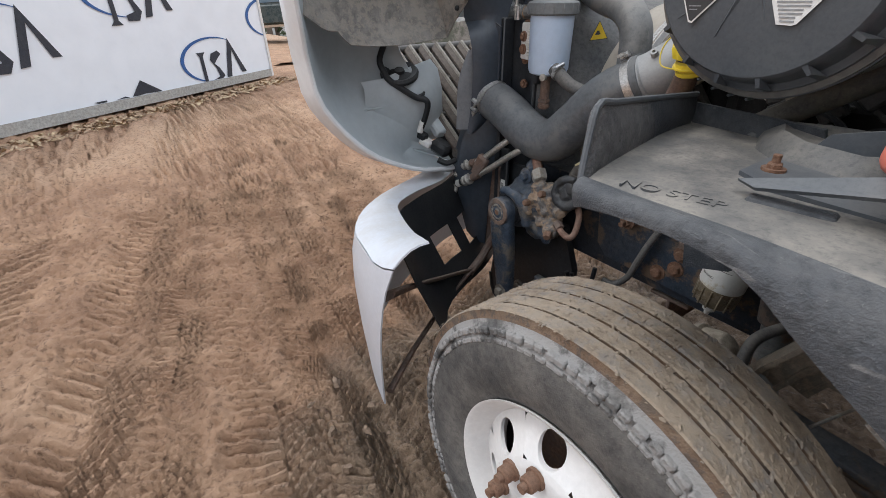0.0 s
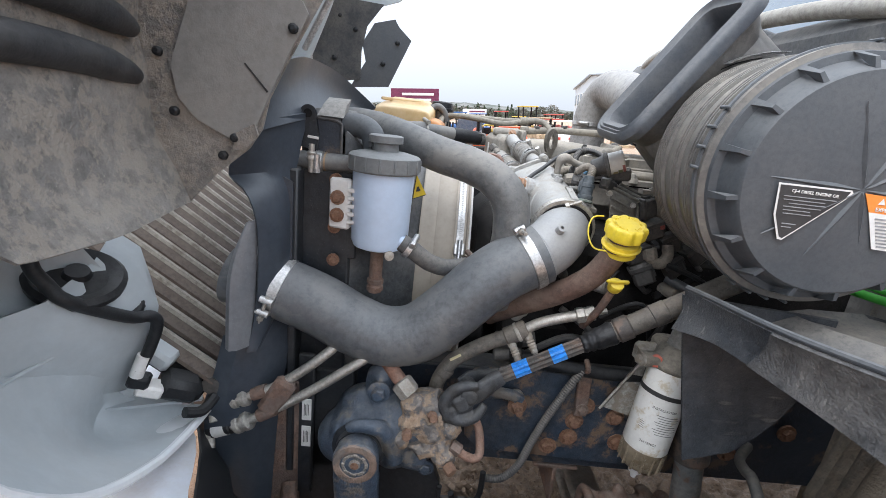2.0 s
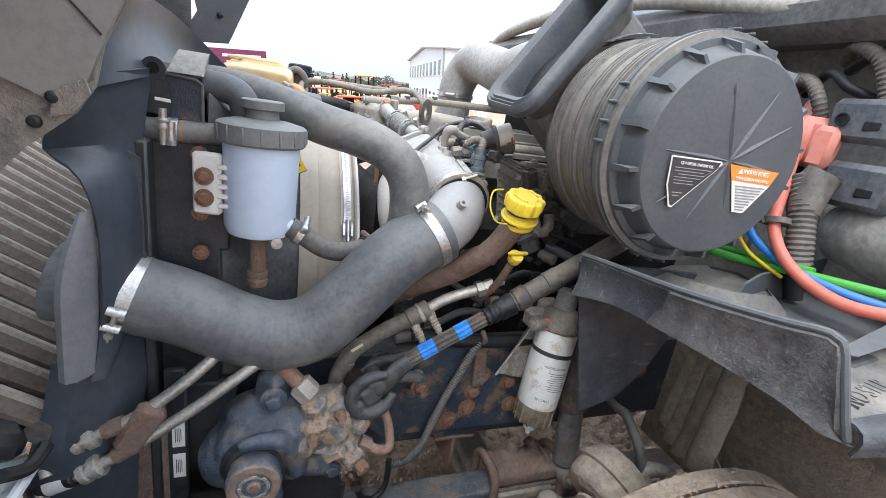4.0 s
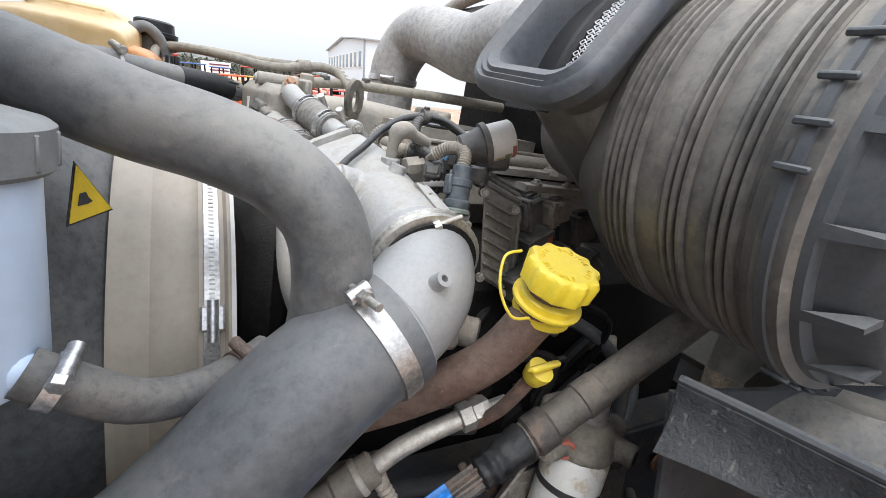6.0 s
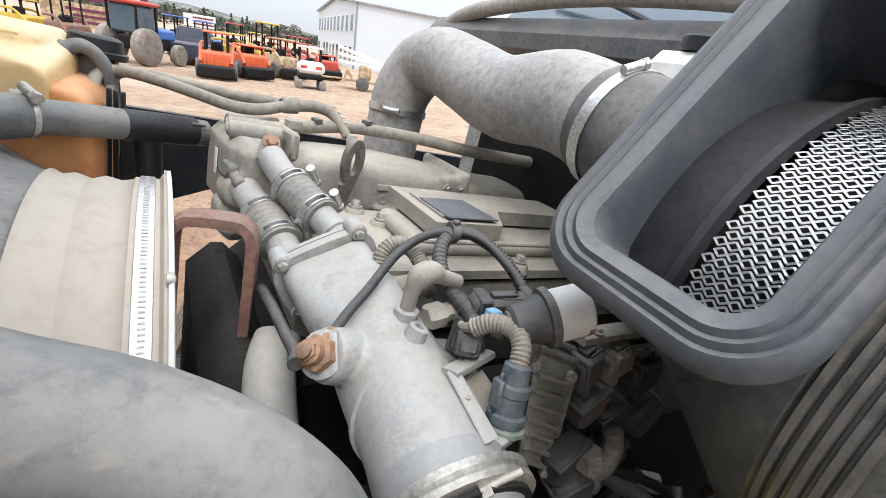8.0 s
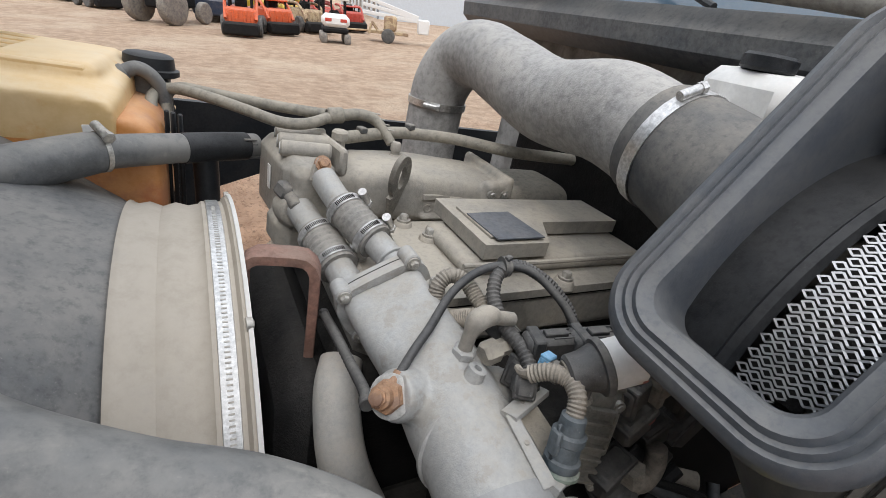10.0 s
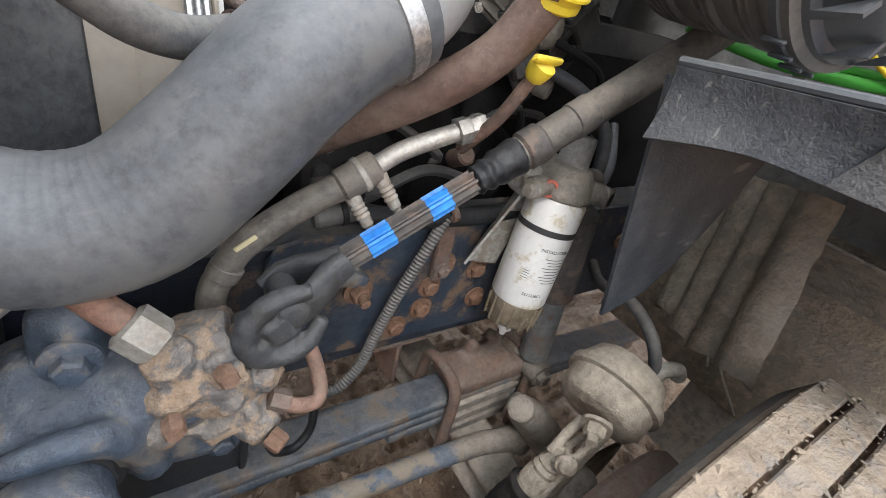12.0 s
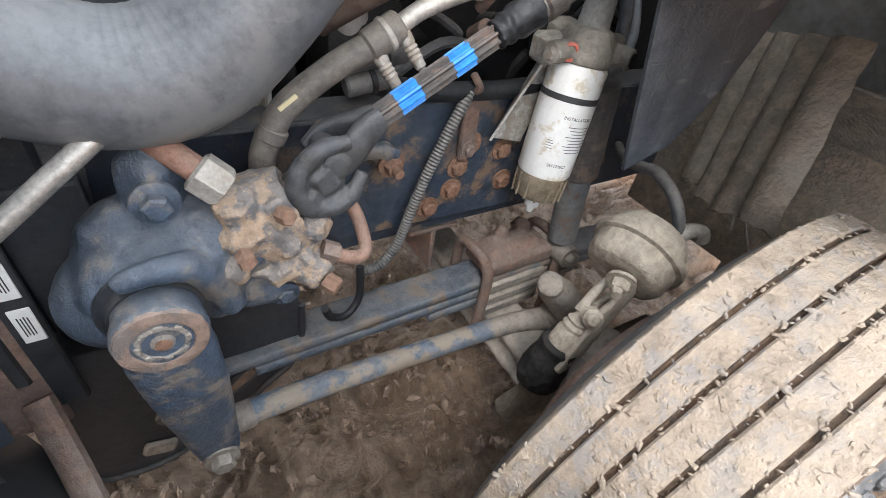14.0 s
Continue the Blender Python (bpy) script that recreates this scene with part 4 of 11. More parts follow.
# ---- front wheel ----
WC, WR = Vector((0.072, 0, 0.49)), 0.512
wheel = thing("truck_wheel", (0.072, -1.06, 0.0), "white steel truck wheel with a muddy ribbed tyre", "wheel")
prof = [(-0.945, 0.292), (-0.935, 0.33), (-0.925, 0.40), (-0.93, 0.455), (-0.945, 0.485), (-0.952, 0.4975)]
yy = -0.955
ribs = []
for k in range(5):
    w = 0.038
    ribs += [(yy, WR - 0.003), (yy - 0.003, WR), (yy - w + 0.003, WR), (yy - w, WR - 0.003)]
    if k < 4:
        ribs += [(yy - w - 0.0005, WR - 0.013), (yy - w - 0.0065, WR - 0.013)]
    yy -= w + 0.007
side_out = [(yy + 0.003, 0.49), (yy - 0.002, 0.478), (yy - 0.008, 0.472), (yy - 0.004, 0.466), (yy - 0.012, 0.45), (yy - 0.018, 0.41), (yy - 0.016, 0.36), (yy - 0.006, 0.315), (yy + 0.004, 0.296)]
tyre_geo = Geo().lathe((WC.x, 0, WC.z), (0, -1, 0), [(-a, r) for a, r in prof + ribs + side_out], 120, cap=False)
tyre = part("tyre", tyre_geo, tyre_rubber, wheel, "muddy black ribbed truck tyre", sharp=30)
tyre.data.materials.append(tread_mud)
tyre.data.materials.append(tyre_shoulder)
tyre.data.materials.append(groove_mud)
for p in tyre.data.polygons:
    c = p.center + BASE[tyre]
    if math.hypot(c.x - WC.x, c.z - WC.z) > 0.487:
        p.material_index = 3 if c.y > yy and -0.95 > c.y and math.hypot(c.x - WC.x, c.z - WC.z) < WR - 0.0042 else 1
    elif math.hypot(c.x - WC.x, c.z - WC.z) > 0.43 and c.y < -1.1:
        p.material_index = 2
yo = yy - 0.004
rim_geo = Geo().lathe((WC.x, 0, WC.z), (0, -1, 0), [(-(yo + 0.008), 0.288), (-yo, 0.302), (-(yo - 0.006), 0.304), (-(yo - 0.004), 0.297), (-(yo + 0.012), 0.282), (-(yo + 0.03), 0.268),
                                                  (-(yo + 0.045), 0.258), (-(yo + 0.10), 0.252)], 72, cap=False)
rim = part("rim", rim_geo, rim_white, wheel, "white painted steel rim")


def wheel_disc():
    """The dished disc with its eight round hand holes."""
    g = Geo()
    holes, R0, R1 = 8, 0.165, 0.262
    dish = lambda r: yo + 0.045 - 0.055 * max(0.0, (0.258 - r) / 0.1) ** 1.2 if r > 0.158 else yo - 0.01
    rings = 7
    for h in range(holes):
        mid = 2 * math.pi * h / holes + 0.2
        cx, cz = 0.208 * math.cos(mid), 0.208 * math.sin(mid)
        inner, outer = [], []
        for k in range(24):
            a = 2 * math.pi * k / 24
            inner.append((cx + 0.037 * math.cos(a), cz + 0.037 * math.sin(a)))
            px, pz = math.cos(a), math.sin(a)
            # out to the edge of this sector
            best = 9.0
            for s in range(1, 400):
                q = s * 0.0006 + 0.037
                x, z = cx + q * px, cz + q * pz
                r, th = math.hypot(x, z), (math.atan2(z, x) - mid + math.pi) % (2 * math.pi) - math.pi
                if r > R1 or r < R0 or abs(th) > math.pi / holes:
                    best = q
                    break
            outer.append((cx + best * px, cz + best * pz))
        verts = []
        for (x, z) in [p for p in inner] + outer:
            verts.append((WC.x + x, dish(math.hypot(x, z)), WC.z + z))
        verts += [(WC.x + x, dish(math.hypot(x, z)) + 0.012, WC.z + z) for x, z in inner]
        faces = [(k, (k + 1) % 24, 24 + (k + 1) % 24, 24 + k) for k in range(24)] + [(k, (k + 1) % 24, 48 + (k + 1) % 24, 48 + k) for k in range(24)]
        g.add(verts, faces)
    g.lathe((WC.x, 0, WC.z), (0, -1, 0), [(-dish(0.166), 0.170), (-(yo - 0.01), 0.158), (-(yo - 0.012), 0.15), (-(yo - 0.012), 0.085), (-(yo - 0.03), 0.083)], 48)
    return g


part("disc", wheel_disc(), rim_white, wheel, "white disc with round hand holes")
part("hub", Geo().lathe((WC.x, yo - 0.01, WC.z), (0, -1, 0), [(0, 0.082), (0.05, 0.08), (0.06, 0.07), (0.062, 0.0)], 32), rusty, wheel, "rusty hub cap")
for k in range(10):
    a = 2 * math.pi * k / 10
    p = (WC.x + 0.1425 * math.cos(a), yo - 0.010, WC.z + 0.1425 * math.sin(a))
    part("lug_nut", Geo().lathe(p, (0, -1, 0), [(0, 0.026), (0.008, 0.026), (0.009, 0.0205), (0.03, 0.0205), (0.034, 0.016)], 12).cyl((p[0], p[1] - 0.03, p[2]), (p[0], p[1] - 0.048, p[2]), 0.011, n=10), rust_bolt, wheel)


random.seed(3)
g = Geo()
for k in range(110):
    a = 2 * math.pi * k / 110
    for r0, tall, deep in ((0.468, 0.016, 0.006), (0.447, 0.013, 0.004)):
        q = Matrix.Translation((WC.x, yy - 0.006, WC.z)) @ Matrix.Rotation(a + 0.01 * random.uniform(-1, 1), 4, 'Y') @ Matrix.Translation((0, -0.004, r0))
        g.box(None, (0.021 + 0.004 * random.random(), 0.010 + deep * random.random(), tall), m=q, bevel=0.003)
shoulder = part("shoulder_block", g, tyre_shoulder, wheel, "mud-caked shoulder blocks")
tagged(shoulder, "mud-caked shoulder blocks", kind="stuff")
random.seed(21)
g = Geo()
for k in range(2200):
    a = radians(random.uniform(15, 165))
    y = random.uniform(-1.18, -0.955)
    sz = random.choice((0.0012, 0.0015, 0.002, 0.0026, 0.0042)) * random.uniform(0.7, 1.4)
    ca, sa = math.cos(a), math.sin(a)
    c = Vector((WC.x + (WR + 0.0002) * ca, y, WC.z + (WR + 0.0002) * sa))
    tang, out = Vector((-sa, 0, ca)), Vector((ca, 0, sa))
    th = random.uniform(0, 3.14)
    e1 = tang * math.cos(th) + Vector((0, math.sin(th), 0))
    e2 = Vector((0, math.cos(th), 0)) - tang * math.sin(th)
    ring = [c + (e1 * math.cos(b) * sz * random.uniform(1.0, 2.2) + e2 * math.sin(b) * sz * random.uniform(0.5, 1.1)) - out * 0.001 for b in (0, 1.25, 2.5, 3.77, 5.0)]
    top_ = [c + (q - c) * 0.5 + out * sz * random.uniform(0.25, 0.55) for q in ring]
    g.add(ring + top_, [(i, (i + 1) % 5, 5 + (i + 1) % 5, 5 + i) for i in range(5)] + [(5, 6, 7, 8, 9)])
crumbs = part("mud_crumb", g, tread_mud, wheel, "crumbs of dried mud on the tread")
tagged(crumbs, "crumbs of dried mud on the tread", kind="stuff")
# unseen far wheel and black wall, added to block light from that side
copy_thing(wheel, TRUCK @ pose(0.072, 1.06, 0.0, 0, 0, 180))
far_blocker = single("far_blocker", Geo().plate([(-0.62, 1.16, 0.95), (-0.45, 1.16, 1.12), (-0.15, 1.16, 1.24), (0.25, 1.16, 1.25), (0.55, 1.16, 1.12), (0.78, 1.16, 0.70), (0.95, 1.16, 0.70), (0.95, 1.16, 1.42), (-0.62, 1.16, 1.42)], 0.03, (0, 1, 0)), black_plastic, (0.1, 1.16, 1.0), "added black wall on the far side that blocks light", "fender")

# ---- steering ----
gear = thing("steering_gear", (-0.68, -0.58, 0.83), "blue-black steering gearbox with rusty valve end", "steering gear")
g = Geo()
g.lathe((-0.706, -0.46, 0.842), (0, -1, 0), [(0, 0.07), (0.02, 0.082), (0.10, 0.084), (0.130, 0.081), (0.148, 0.074), (0.157, 0.06)], 40)
g.tube([(-0.80, -0.545, 0.79), (-0.765, -0.55, 0.808), (-0.68, -0.555, 0.85), (-0.575, -0.562, 0.897)], [0.04, 0.068, 0.075, 0.066], 28, 5)
g.box((-0.672, -0.545, 0.965), (0.076, 0.075, 0.13), (0, 6, 0), 0.03).box((-0.70, -0.545, 0.905), (0.13, 0.09, 0.09), (0, 8, 0), 0.035)
g.box((-0.605, -0.55, 0.80), (0.17, 0.085, 0.12), (0, -24, 0), 0.035).tube([(-0.60, -0.56, 0.80), (-0.545, -0.575, 0.778)], [0.05, 0.030], 18, 1)
g.tube([(-0.735, -0.64, 0.905), (-0.70, -0.645, 0.918), (-0.66, -0.635, 0.905), (-0.632, -0.62, 0.86), (-0.622, -0.61, 0.80)], [0.012, 0.016, 0.02, 0.022, 0.022], 12)
cast(part("housing", g, gear_paint, gear), 0.0045, 9, 0.003, 0.03, 0.001)
part("mount_bolt", Geo().lathe((-0.674, -0.58, 0.967), (0, -1, 0), [(0, 0.027), (0.006, 0.027), (0.008, 0.024)], 28).bolt((-0.674, -0.588, 0.967), (0, -1, 0), 0.0165, 0.016, False), gear_paint, gear)
part("mount_bolt", Geo().bolt((-0.545, -0.595, 0.775), (0, -1, 0), 0.014, 0.012), gear_paint, gear)
part("paint_dot", Geo().lathe((-0.712, -0.656, 0.888), (0, -1, 0.2), [(-0.004, 0.0045), (0.0008, 0.004)], 10), label_yellow, gear, "small yellow-green paint dot")
random.seed(8)
g = Geo().tube([(-0.605, -0.562, 0.885), (-0.56, -0.566, 0.906), (-0.515, -0.57, 0.925)], [0.064, 0.064, 0.052], 24, 4)
g.box((-0.535, -0.595, 0.868), (0.085, 0.05, 0.095), (10, -28, 0), 0.02).box((-0.585, -0.605, 0.905), (0.06, 0.05, 0.07), (15, -28, 8), 0.016)
g.lathe((-0.594, -0.60, 0.956), (-0.25, -0.35, 0.9), [(-0.05, 0.03), (0.0, 0.027), (0.012, 0.025)], 18).lathe((-0.505, -0.62, 0.83), (0.55, -0.75, -0.25), [(-0.04, 0.028), (0.012, 0.025), (0.02, 0.018)], 16)
g.lathe((-0.492, -0.60, 0.895), (0.75, -0.6, 0.1), [(-0.05, 0.026), (0.006, 0.022), (0.016, 0.016)], 14).box((-0.548, -0.61, 0.945), (0.035, 0.025, 0.03), (20, -25, 0), 0.008)
for k in range(9):
    q = Vector((-0.56 + random.uniform(-0.05, 0.06), -0.618 + random.uniform(-0.012, 0.012), 0.885 + random.uniform(-0.05, 0.06)))
    g.box(q, (random.uniform(0.025, 0.05), 0.03, random.uniform(0.02, 0.045)), (random.uniform(-30, 30), random.uniform(-50, 10), random.uniform(-30, 30)), 0.009)
cast(part("valve_body", g, valve_rust, gear, "rusty scaly valve body"), 0.0035, 3, 0.010, 0.022, 0.004)
for p, n_, r_ in (((-0.495, -0.645, 0.826), (0.55, -0.75, -0.25), 0.014), ((-0.545, -0.632, 0.95), (0.2, -1, 0.3), 0.012), ((-0.598, -0.642, 0.905), (0, -1, 0.2), 0.012)):
    part("port_bolt", Geo().bolt(p, n_, r_, 0.018, False), rust_bolt, gear)
g = Geo().lathe((-0.706, -0.604, 0.842), (0, -1, 0), [(0, 0.068), (0.005, 0.067), (0.007, 0.061), (0.012, 0.060), (0.014, 0.065), (0.019, 0.064), (0.021, 0.054), (0.036, 0.052)], 44)
part("seal_ring", g, channel_paint, gear, "dark grooved seal ring")
part("pressure_line", Geo().tube([(-0.70, -0.50, 1.06), (-0.672, -0.54, 1.035), (-0.640, -0.566, 1.01), (-0.60, -0.59, 0.975)], 0.0165, 16), rust_pipe, gear, "rusty steel pressure pipe")
part("line_nut", Geo().lathe((-0.626, -0.576, 0.998), (0.028, -0.015, -0.025), [(0, 0.021), (0.004, 0.0265), (0.034, 0.0265), (0.04, 0.022)], 6), zinc_mud, gear)
part("return_line", Geo().tube([(-0.485, -0.612, 0.855), (-0.455, -0.62, 0.84), (-0.428, -0.615, 0.832), (-0.42, -0.60, 0.85), (-0.432, -0.575, 0.90), (-0.47, -0.555, 0.93)], 0.0105, 12), rust_pipe, gear, "bent rusty return pipe")
part("return_nut", Geo().lathe((-0.487, -0.611, 0.857), (0.03, -0.008, -0.015), [(-0.005, 0.016), (0.02, 0.016), (0.022, 0.012)], 6), rusty, gear)

pitman = thing("pitman_arm", (-0.70, -0.66, 0.5), "blue-black forged pitman arm with a rusty nut", "pitman arm")
v_, f_ = bar([(-0.706, -0.658, 0.868), (-0.706, -0.658, 0.84), (-0.704, -0.656, 0.79), (-0.70, -0.650, 0.71), (-0.697, -0.642, 0.62), (-0.694, -0.636, 0.54), (-0.692, -0.634, 0.50), (-0.692, -0.634, 0.475)],
            (1, 0, 0), [(0.038, 0.022), (0.049, 0.025), (0.053, 0.026), (0.051, 0.027), (0.045, 0.026), (0.038, 0.025), (0.034, 0.024), (0.024, 0.02)], 24, 3.2)
g = Geo().add(v_, f_).lathe((-0.706, -0.622, 0.842), (0, -1, 0), [(0, 0.048), (0.038, 0.051), (0.052, 0.0525), (0.058, 0.051), (0.061, 0.046)], 40)
cast(part("arm", g, gear_paint, pitman), 0.0035, 2, 0.003, 0.022, 0.0014)
part("face_ring", Geo().lathe((-0.706, -0.678, 0.842), (0, -1, 0), [(0, 0.0505), (0.006, 0.0485), (0.0075, 0.039), (0.0065, 0.034), (0.004, 0.032), (0.0, 0.030)], 44), worn_rust, pitman, "worn rusty face of the hub")
part("sector_nut", Geo().lathe((-0.706, -0.677, 0.842), (0, -1, 0), [(0, 0.0305), (0.006, 0.0300), (0.0075, 0.024), (0.004, 0.021), (0.0055, 0.014), (0.009, 0.010), (0.009, 0.0)], 10), mud_metal, pitman, "muddy notched nut")
for k in range(8):
    w = 2 * math.pi * k / 8
    part("nut_tooth", Geo().box((-0.706 + 0.026 * math.cos(w), -0.6835, 0.842 + 0.026 * math.sin(w)), (0.007, 0.005, 0.010), (0, -math.degrees(w), 0), 0.0015), mud_metal, pitman)
part("end_cap", Geo().lathe((-0.706, -0.684, 0.842), (0, -1, 0), [(0, 0.011), (0.003, 0.009), (0.004, 0.003)], 8), rust_bolt, pitman)
part("end_nut", Geo().bolt((-0.692, -0.66, 0.50), (0, -1, 0), 0.019, 0.02), mud_metal, pitman)
hanger = thing("spring_hanger", (-0.66, -0.47, 0.4), "dark cast spring hanger bracket with an oval hole", "bracket")
rim_pts = [(-0.495, 0.62), (-0.50, 0.53), (-0.52, 0.46), (-0.575, 0.415), (-0.64, 0.36), (-0.73, 0.30), (-0.82, 0.27), (-0.92, 0.30), (-0.95, 0.40), (-0.93, 0.55), (-0.86, 0.70), (-0.78, 0.78), (-0.56, 0.78)]
part("plate", Geo().plate([(x, -0.485, z) for x, z in rim_pts], 0.03, (0, 1, 0)), channel_paint, hanger)
part("edge_lip", Geo().tube([(x, -0.487, z) for x, z in rim_pts[:9]], 0.007, 10, 3), channel_paint, hanger)
part("hole_rim", Geo().tube([(-0.617 + 0.05 * math.cos(a) * 0.8 + 0.02 * math.sin(a), -0.487, 0.462 + 0.034 * math.sin(a) + 0.02 * math.cos(a)) for a in [2 * math.pi * k / 16 for k in range(17)]], 0.006, 8, 1), channel_paint, hanger)
part("hole", Geo().plate([(-0.617 + 0.046 * math.cos(a) * 0.8 + 0.018 * math.sin(a), -0.488, 0.462 + 0.03 * math.sin(a) + 0.018 * math.cos(a)) for a in [2 * math.pi * k / 16 for k in range(16)]], 0.002, (0, -1, 0)), clod_mud, hanger, "mud and straw packed in the hole")
part("bolt", Geo().bolt((-0.76, -0.486, 0.42), (0, -1, 0), 0.02, 0.018), mud_metal, hanger)
part("ear", Geo().box((-0.80, -0.49, 0.335), (0.06, 0.014, 0.04), (0, 20, 0), 0.008), mud_metal, hanger)

joint_grey = surface("greasy_joint_steel", (0.042, 0.047, 0.055), 0.42, dust=0.25, dustcol=(0.17, 0.155, 0.135), grain=70, bump=0.3, top=0.35, patch=(0.015, 0.016, 0.018), patch_amount=0.35, patch_scale=18)
shaft = thing("steering_shaft", (-0.46, -0.56, 0.97), "dusty steering shaft with splines and blue tape", "steering shaft")
A, B, C, D = Vector((-0.463, -0.565, 0.987)), Vector((-0.385, -0.562, 1.02)), Vector((-0.19, -0.566, 1.146)), Vector((0.20, -0.60, 1.41))
d = (C - A).normalized()
s = Vector((0, -1, 0)) - d * Vector((0, -1, 0)).dot(d)
s.normalize()
u = d.cross(s)
g = Geo().lathe((-0.463, -0.525, 0.987), (0, -1, 0), [(0, 0.019), (0.07, 0.019), (0.074, 0.0205), (0.08, 0.0205), (0.083, 0.017), (0.0835, 0.011)], 28)
part("cross_cap", g, joint_grey, shaft, "greasy black joint cap")
for sg in (-1, 1):
    g = Geo()
    v_, f_ = bar([A + s * 0.03 * sg - d * 0.02, A + s * 0.032 * sg + d * 0.01, A + s * 0.027 * sg + d * 0.035, A + s * 0.012 * sg + d * 0.06, A + s * 0.004 * sg + d * 0.085], tuple(s), [(0.007, 0.018), (0.009, 0.025), (0.010, 0.023), (0.013, 0.021), (0.014, 0.018)], 16, 3)
    part("fork_arm", g.add(v_, f_), joint_grey, shaft)
g = Geo().tube([(-0.443, -0.60, 1.018), (-0.485, -0.60, 1.012), (-0.512, -0.60, 0.985), (-0.517, -0.60, 0.953), (-0.50, -0.60, 0.93), (-0.465, -0.60, 0.925), (-0.44, -0.60, 0.94), (-0.424, -0.595, 0.968)], [0.010, 0.013, 0.014, 0.0155, 0.0165, 0.0155, 0.0135, 0.010], 14, 5)
g.box((-0.478, -0.588, 0.968), (0.05, 0.045, 0.055), (0, -30, 0), 0.012)
g.cyl((-0.507, -0.615, 0.942), (-0.507, -0.54, 0.942), 0.0165, n=20, bevel=0.005)
cast(part("yoke", g, joint_grey, shaft, "greasy black joint yoke"), 0.0035, 3, 0.003, 0.012)
part("input_stub", Geo().cyl((-0.545, -0.568, 0.915), (-0.50, -0.57, 0.945), 0.02, n=18), rusty, shaft)


def spline(p, q, grow):
    """A bar of splined section between two points."""
    g_ = Geo()
    ring_ = []
    for k in range(32):
        a = 2 * math.pi * k / 32
        r = (0.0175, 0.0175, 0.0115, 0.0115)[k % 4] + grow
        ring_.append(r * (math.cos(a) * s + math.sin(a) * u))
    n_ = len(ring_)
    return g_.add([p + o for o in ring_] + [q + o for o in ring_], [(k, (k + 1) % n_, n_ + (k + 1) % n_, n_ + k) for k in range(n_)] + [tuple(reversed(range(n_))), tuple(range(n_, 2 * n_))])


part("splined_shaft", spline(A + d * 0.065, C, 0.0), shaft_steel, shaft, "dusty splined shaft")
for f0, f1 in ((0.37, 0.49), (0.665, 0.775)):
    part("tape", spline(A + (C - A) * f0, A + (C - A) * f1, 0.0006), blue_tape, shaft, "blue masking tape wrap")
g = Geo().lathe(C - d * 0.03, d, [(0, 0.0165), (0.004, 0.022), (0.012, 0.0185), (0.020, 0.0245), (0.03, 0.021), (0.04, 0.026), (0.055, 0.0255), (0.075, 0.0275), (0.08, 0.024)], 24)
cast(part("dust_boot", g, black_plastic, shaft, "crumpled rubber dust boot"), 0.003, 1, 0.006, 0.02)
T0 = C + d * 0.04
dt = (D - T0).normalized()
part("tube", Geo().cyl(T0, D, 0.0245, n=28), tube_tan, shaft, "dusty tan steel tube")
part("collar", Geo().cyl(T0 + dt * 0.095, T0 + dt * 0.135, 0.0265, n=28, bevel=0.004), tube_tan, shaft)
part("end_collar", Geo().cyl(T0 + dt * 0.01, T0 + dt * 0.05, 0.0285, n=28, bevel=0.006), shaft_steel, shaft)

# fuel filter hung on the rail
ff = thing("fuel_filter", (0.04, -0.52, 0.74), "white spin-on fuel filter with a clear bowl", "fuel filter")
fa, fb = Vector((0.002, -0.535, 0.765)), Vector((0.05, -0.507, 1.162))
fd = (fb - fa).normalized()
at_f = lambda h: fa + fd * h
part("can", Geo().lathe(at_f(0.085), fd, [(0, 0.052), (0.006, 0.0555), (0.16, 0.0555), (0.1605, 0.0545), (0.21, 0.0545), (0.217, 0.05)], 36), filter_white, ff, "white can with printed lines and stains")
part("stripe", Geo().lathe(at_f(0.239), fd, [(0, 0.0562), (0.011, 0.0562)], 36), label_dark, ff)
bowl_amber = surface("amber_bowl", (0.16, 0.13, 0.09), 0.25, dust=0.3, dustcol=TAN, grain=60, bump=0.05)
g = Geo().lathe(at_f(0.025), fd, [(0, 0.02), (0.006, 0.045), (0.012, 0.05), (0.06, 0.053), (0.064, 0.05)], 28)
for k in range(14):
    a = 2 * math.pi * k / 14
    s2 = fd.orthogonal().normalized()
    u2 = fd.cross(s2)
    o = 0.051 * (math.cos(a) * s2 + math.sin(a) * u2)
    part("bowl_rib", Geo().tube([at_f(0.032) + o, at_f(0.082) + o * 1.04], 0.003, 6, 1), bowl_amber, ff)
part("bowl", g, bowl_amber, ff, "amber plastic sediment bowl")
part("drain", Geo().lathe(at_f(-0.012), fd, [(0, 0.006), (0.012, 0.009), (0.016, 0.016), (0.03, 0.016), (0.036, 0.012)], 14), white_plastic, ff)
g = Geo().lathe(at_f(0.302), fd, [(0, 0.053), (0.01, 0.057), (0.022, 0.054), (0.045, 0.048), (0.058, 0.04), (0.062, 0.028)], 28)
g.cyl(at_f(0.33) + Vector((0.03, 0, 0)), at_f(0.33) + Vector((0.085, 0.0, 0.0)), 0.021, n=16).cyl(at_f(0.325), at_f(0.325) + Vector((-0.085, -0.005, 0)), 0.02, n=16)
g.cyl(at_f(0.328) + Vector((0.03, -0.02, 0)), at_f(0.325) + Vector((0.05, -0.068, 0.0)), 0.02, n=16).box(at_f(0.33) + Vector((0, 0.05, 0)), (0.06, 0.08, 0.06), bevel=0.012)
cast(part("head", g, head_dust, ff, "dusty cast filter head"), 0.0035, 3, 0.003, 0.02, 0.001)
part("port_bore", Geo().cyl(at_f(0.325) + Vector((0.048, -0.062, 0)), at_f(0.325) + Vector((0.051, -0.0695, 0)), 0.0125, n=16), engine_dark, ff)
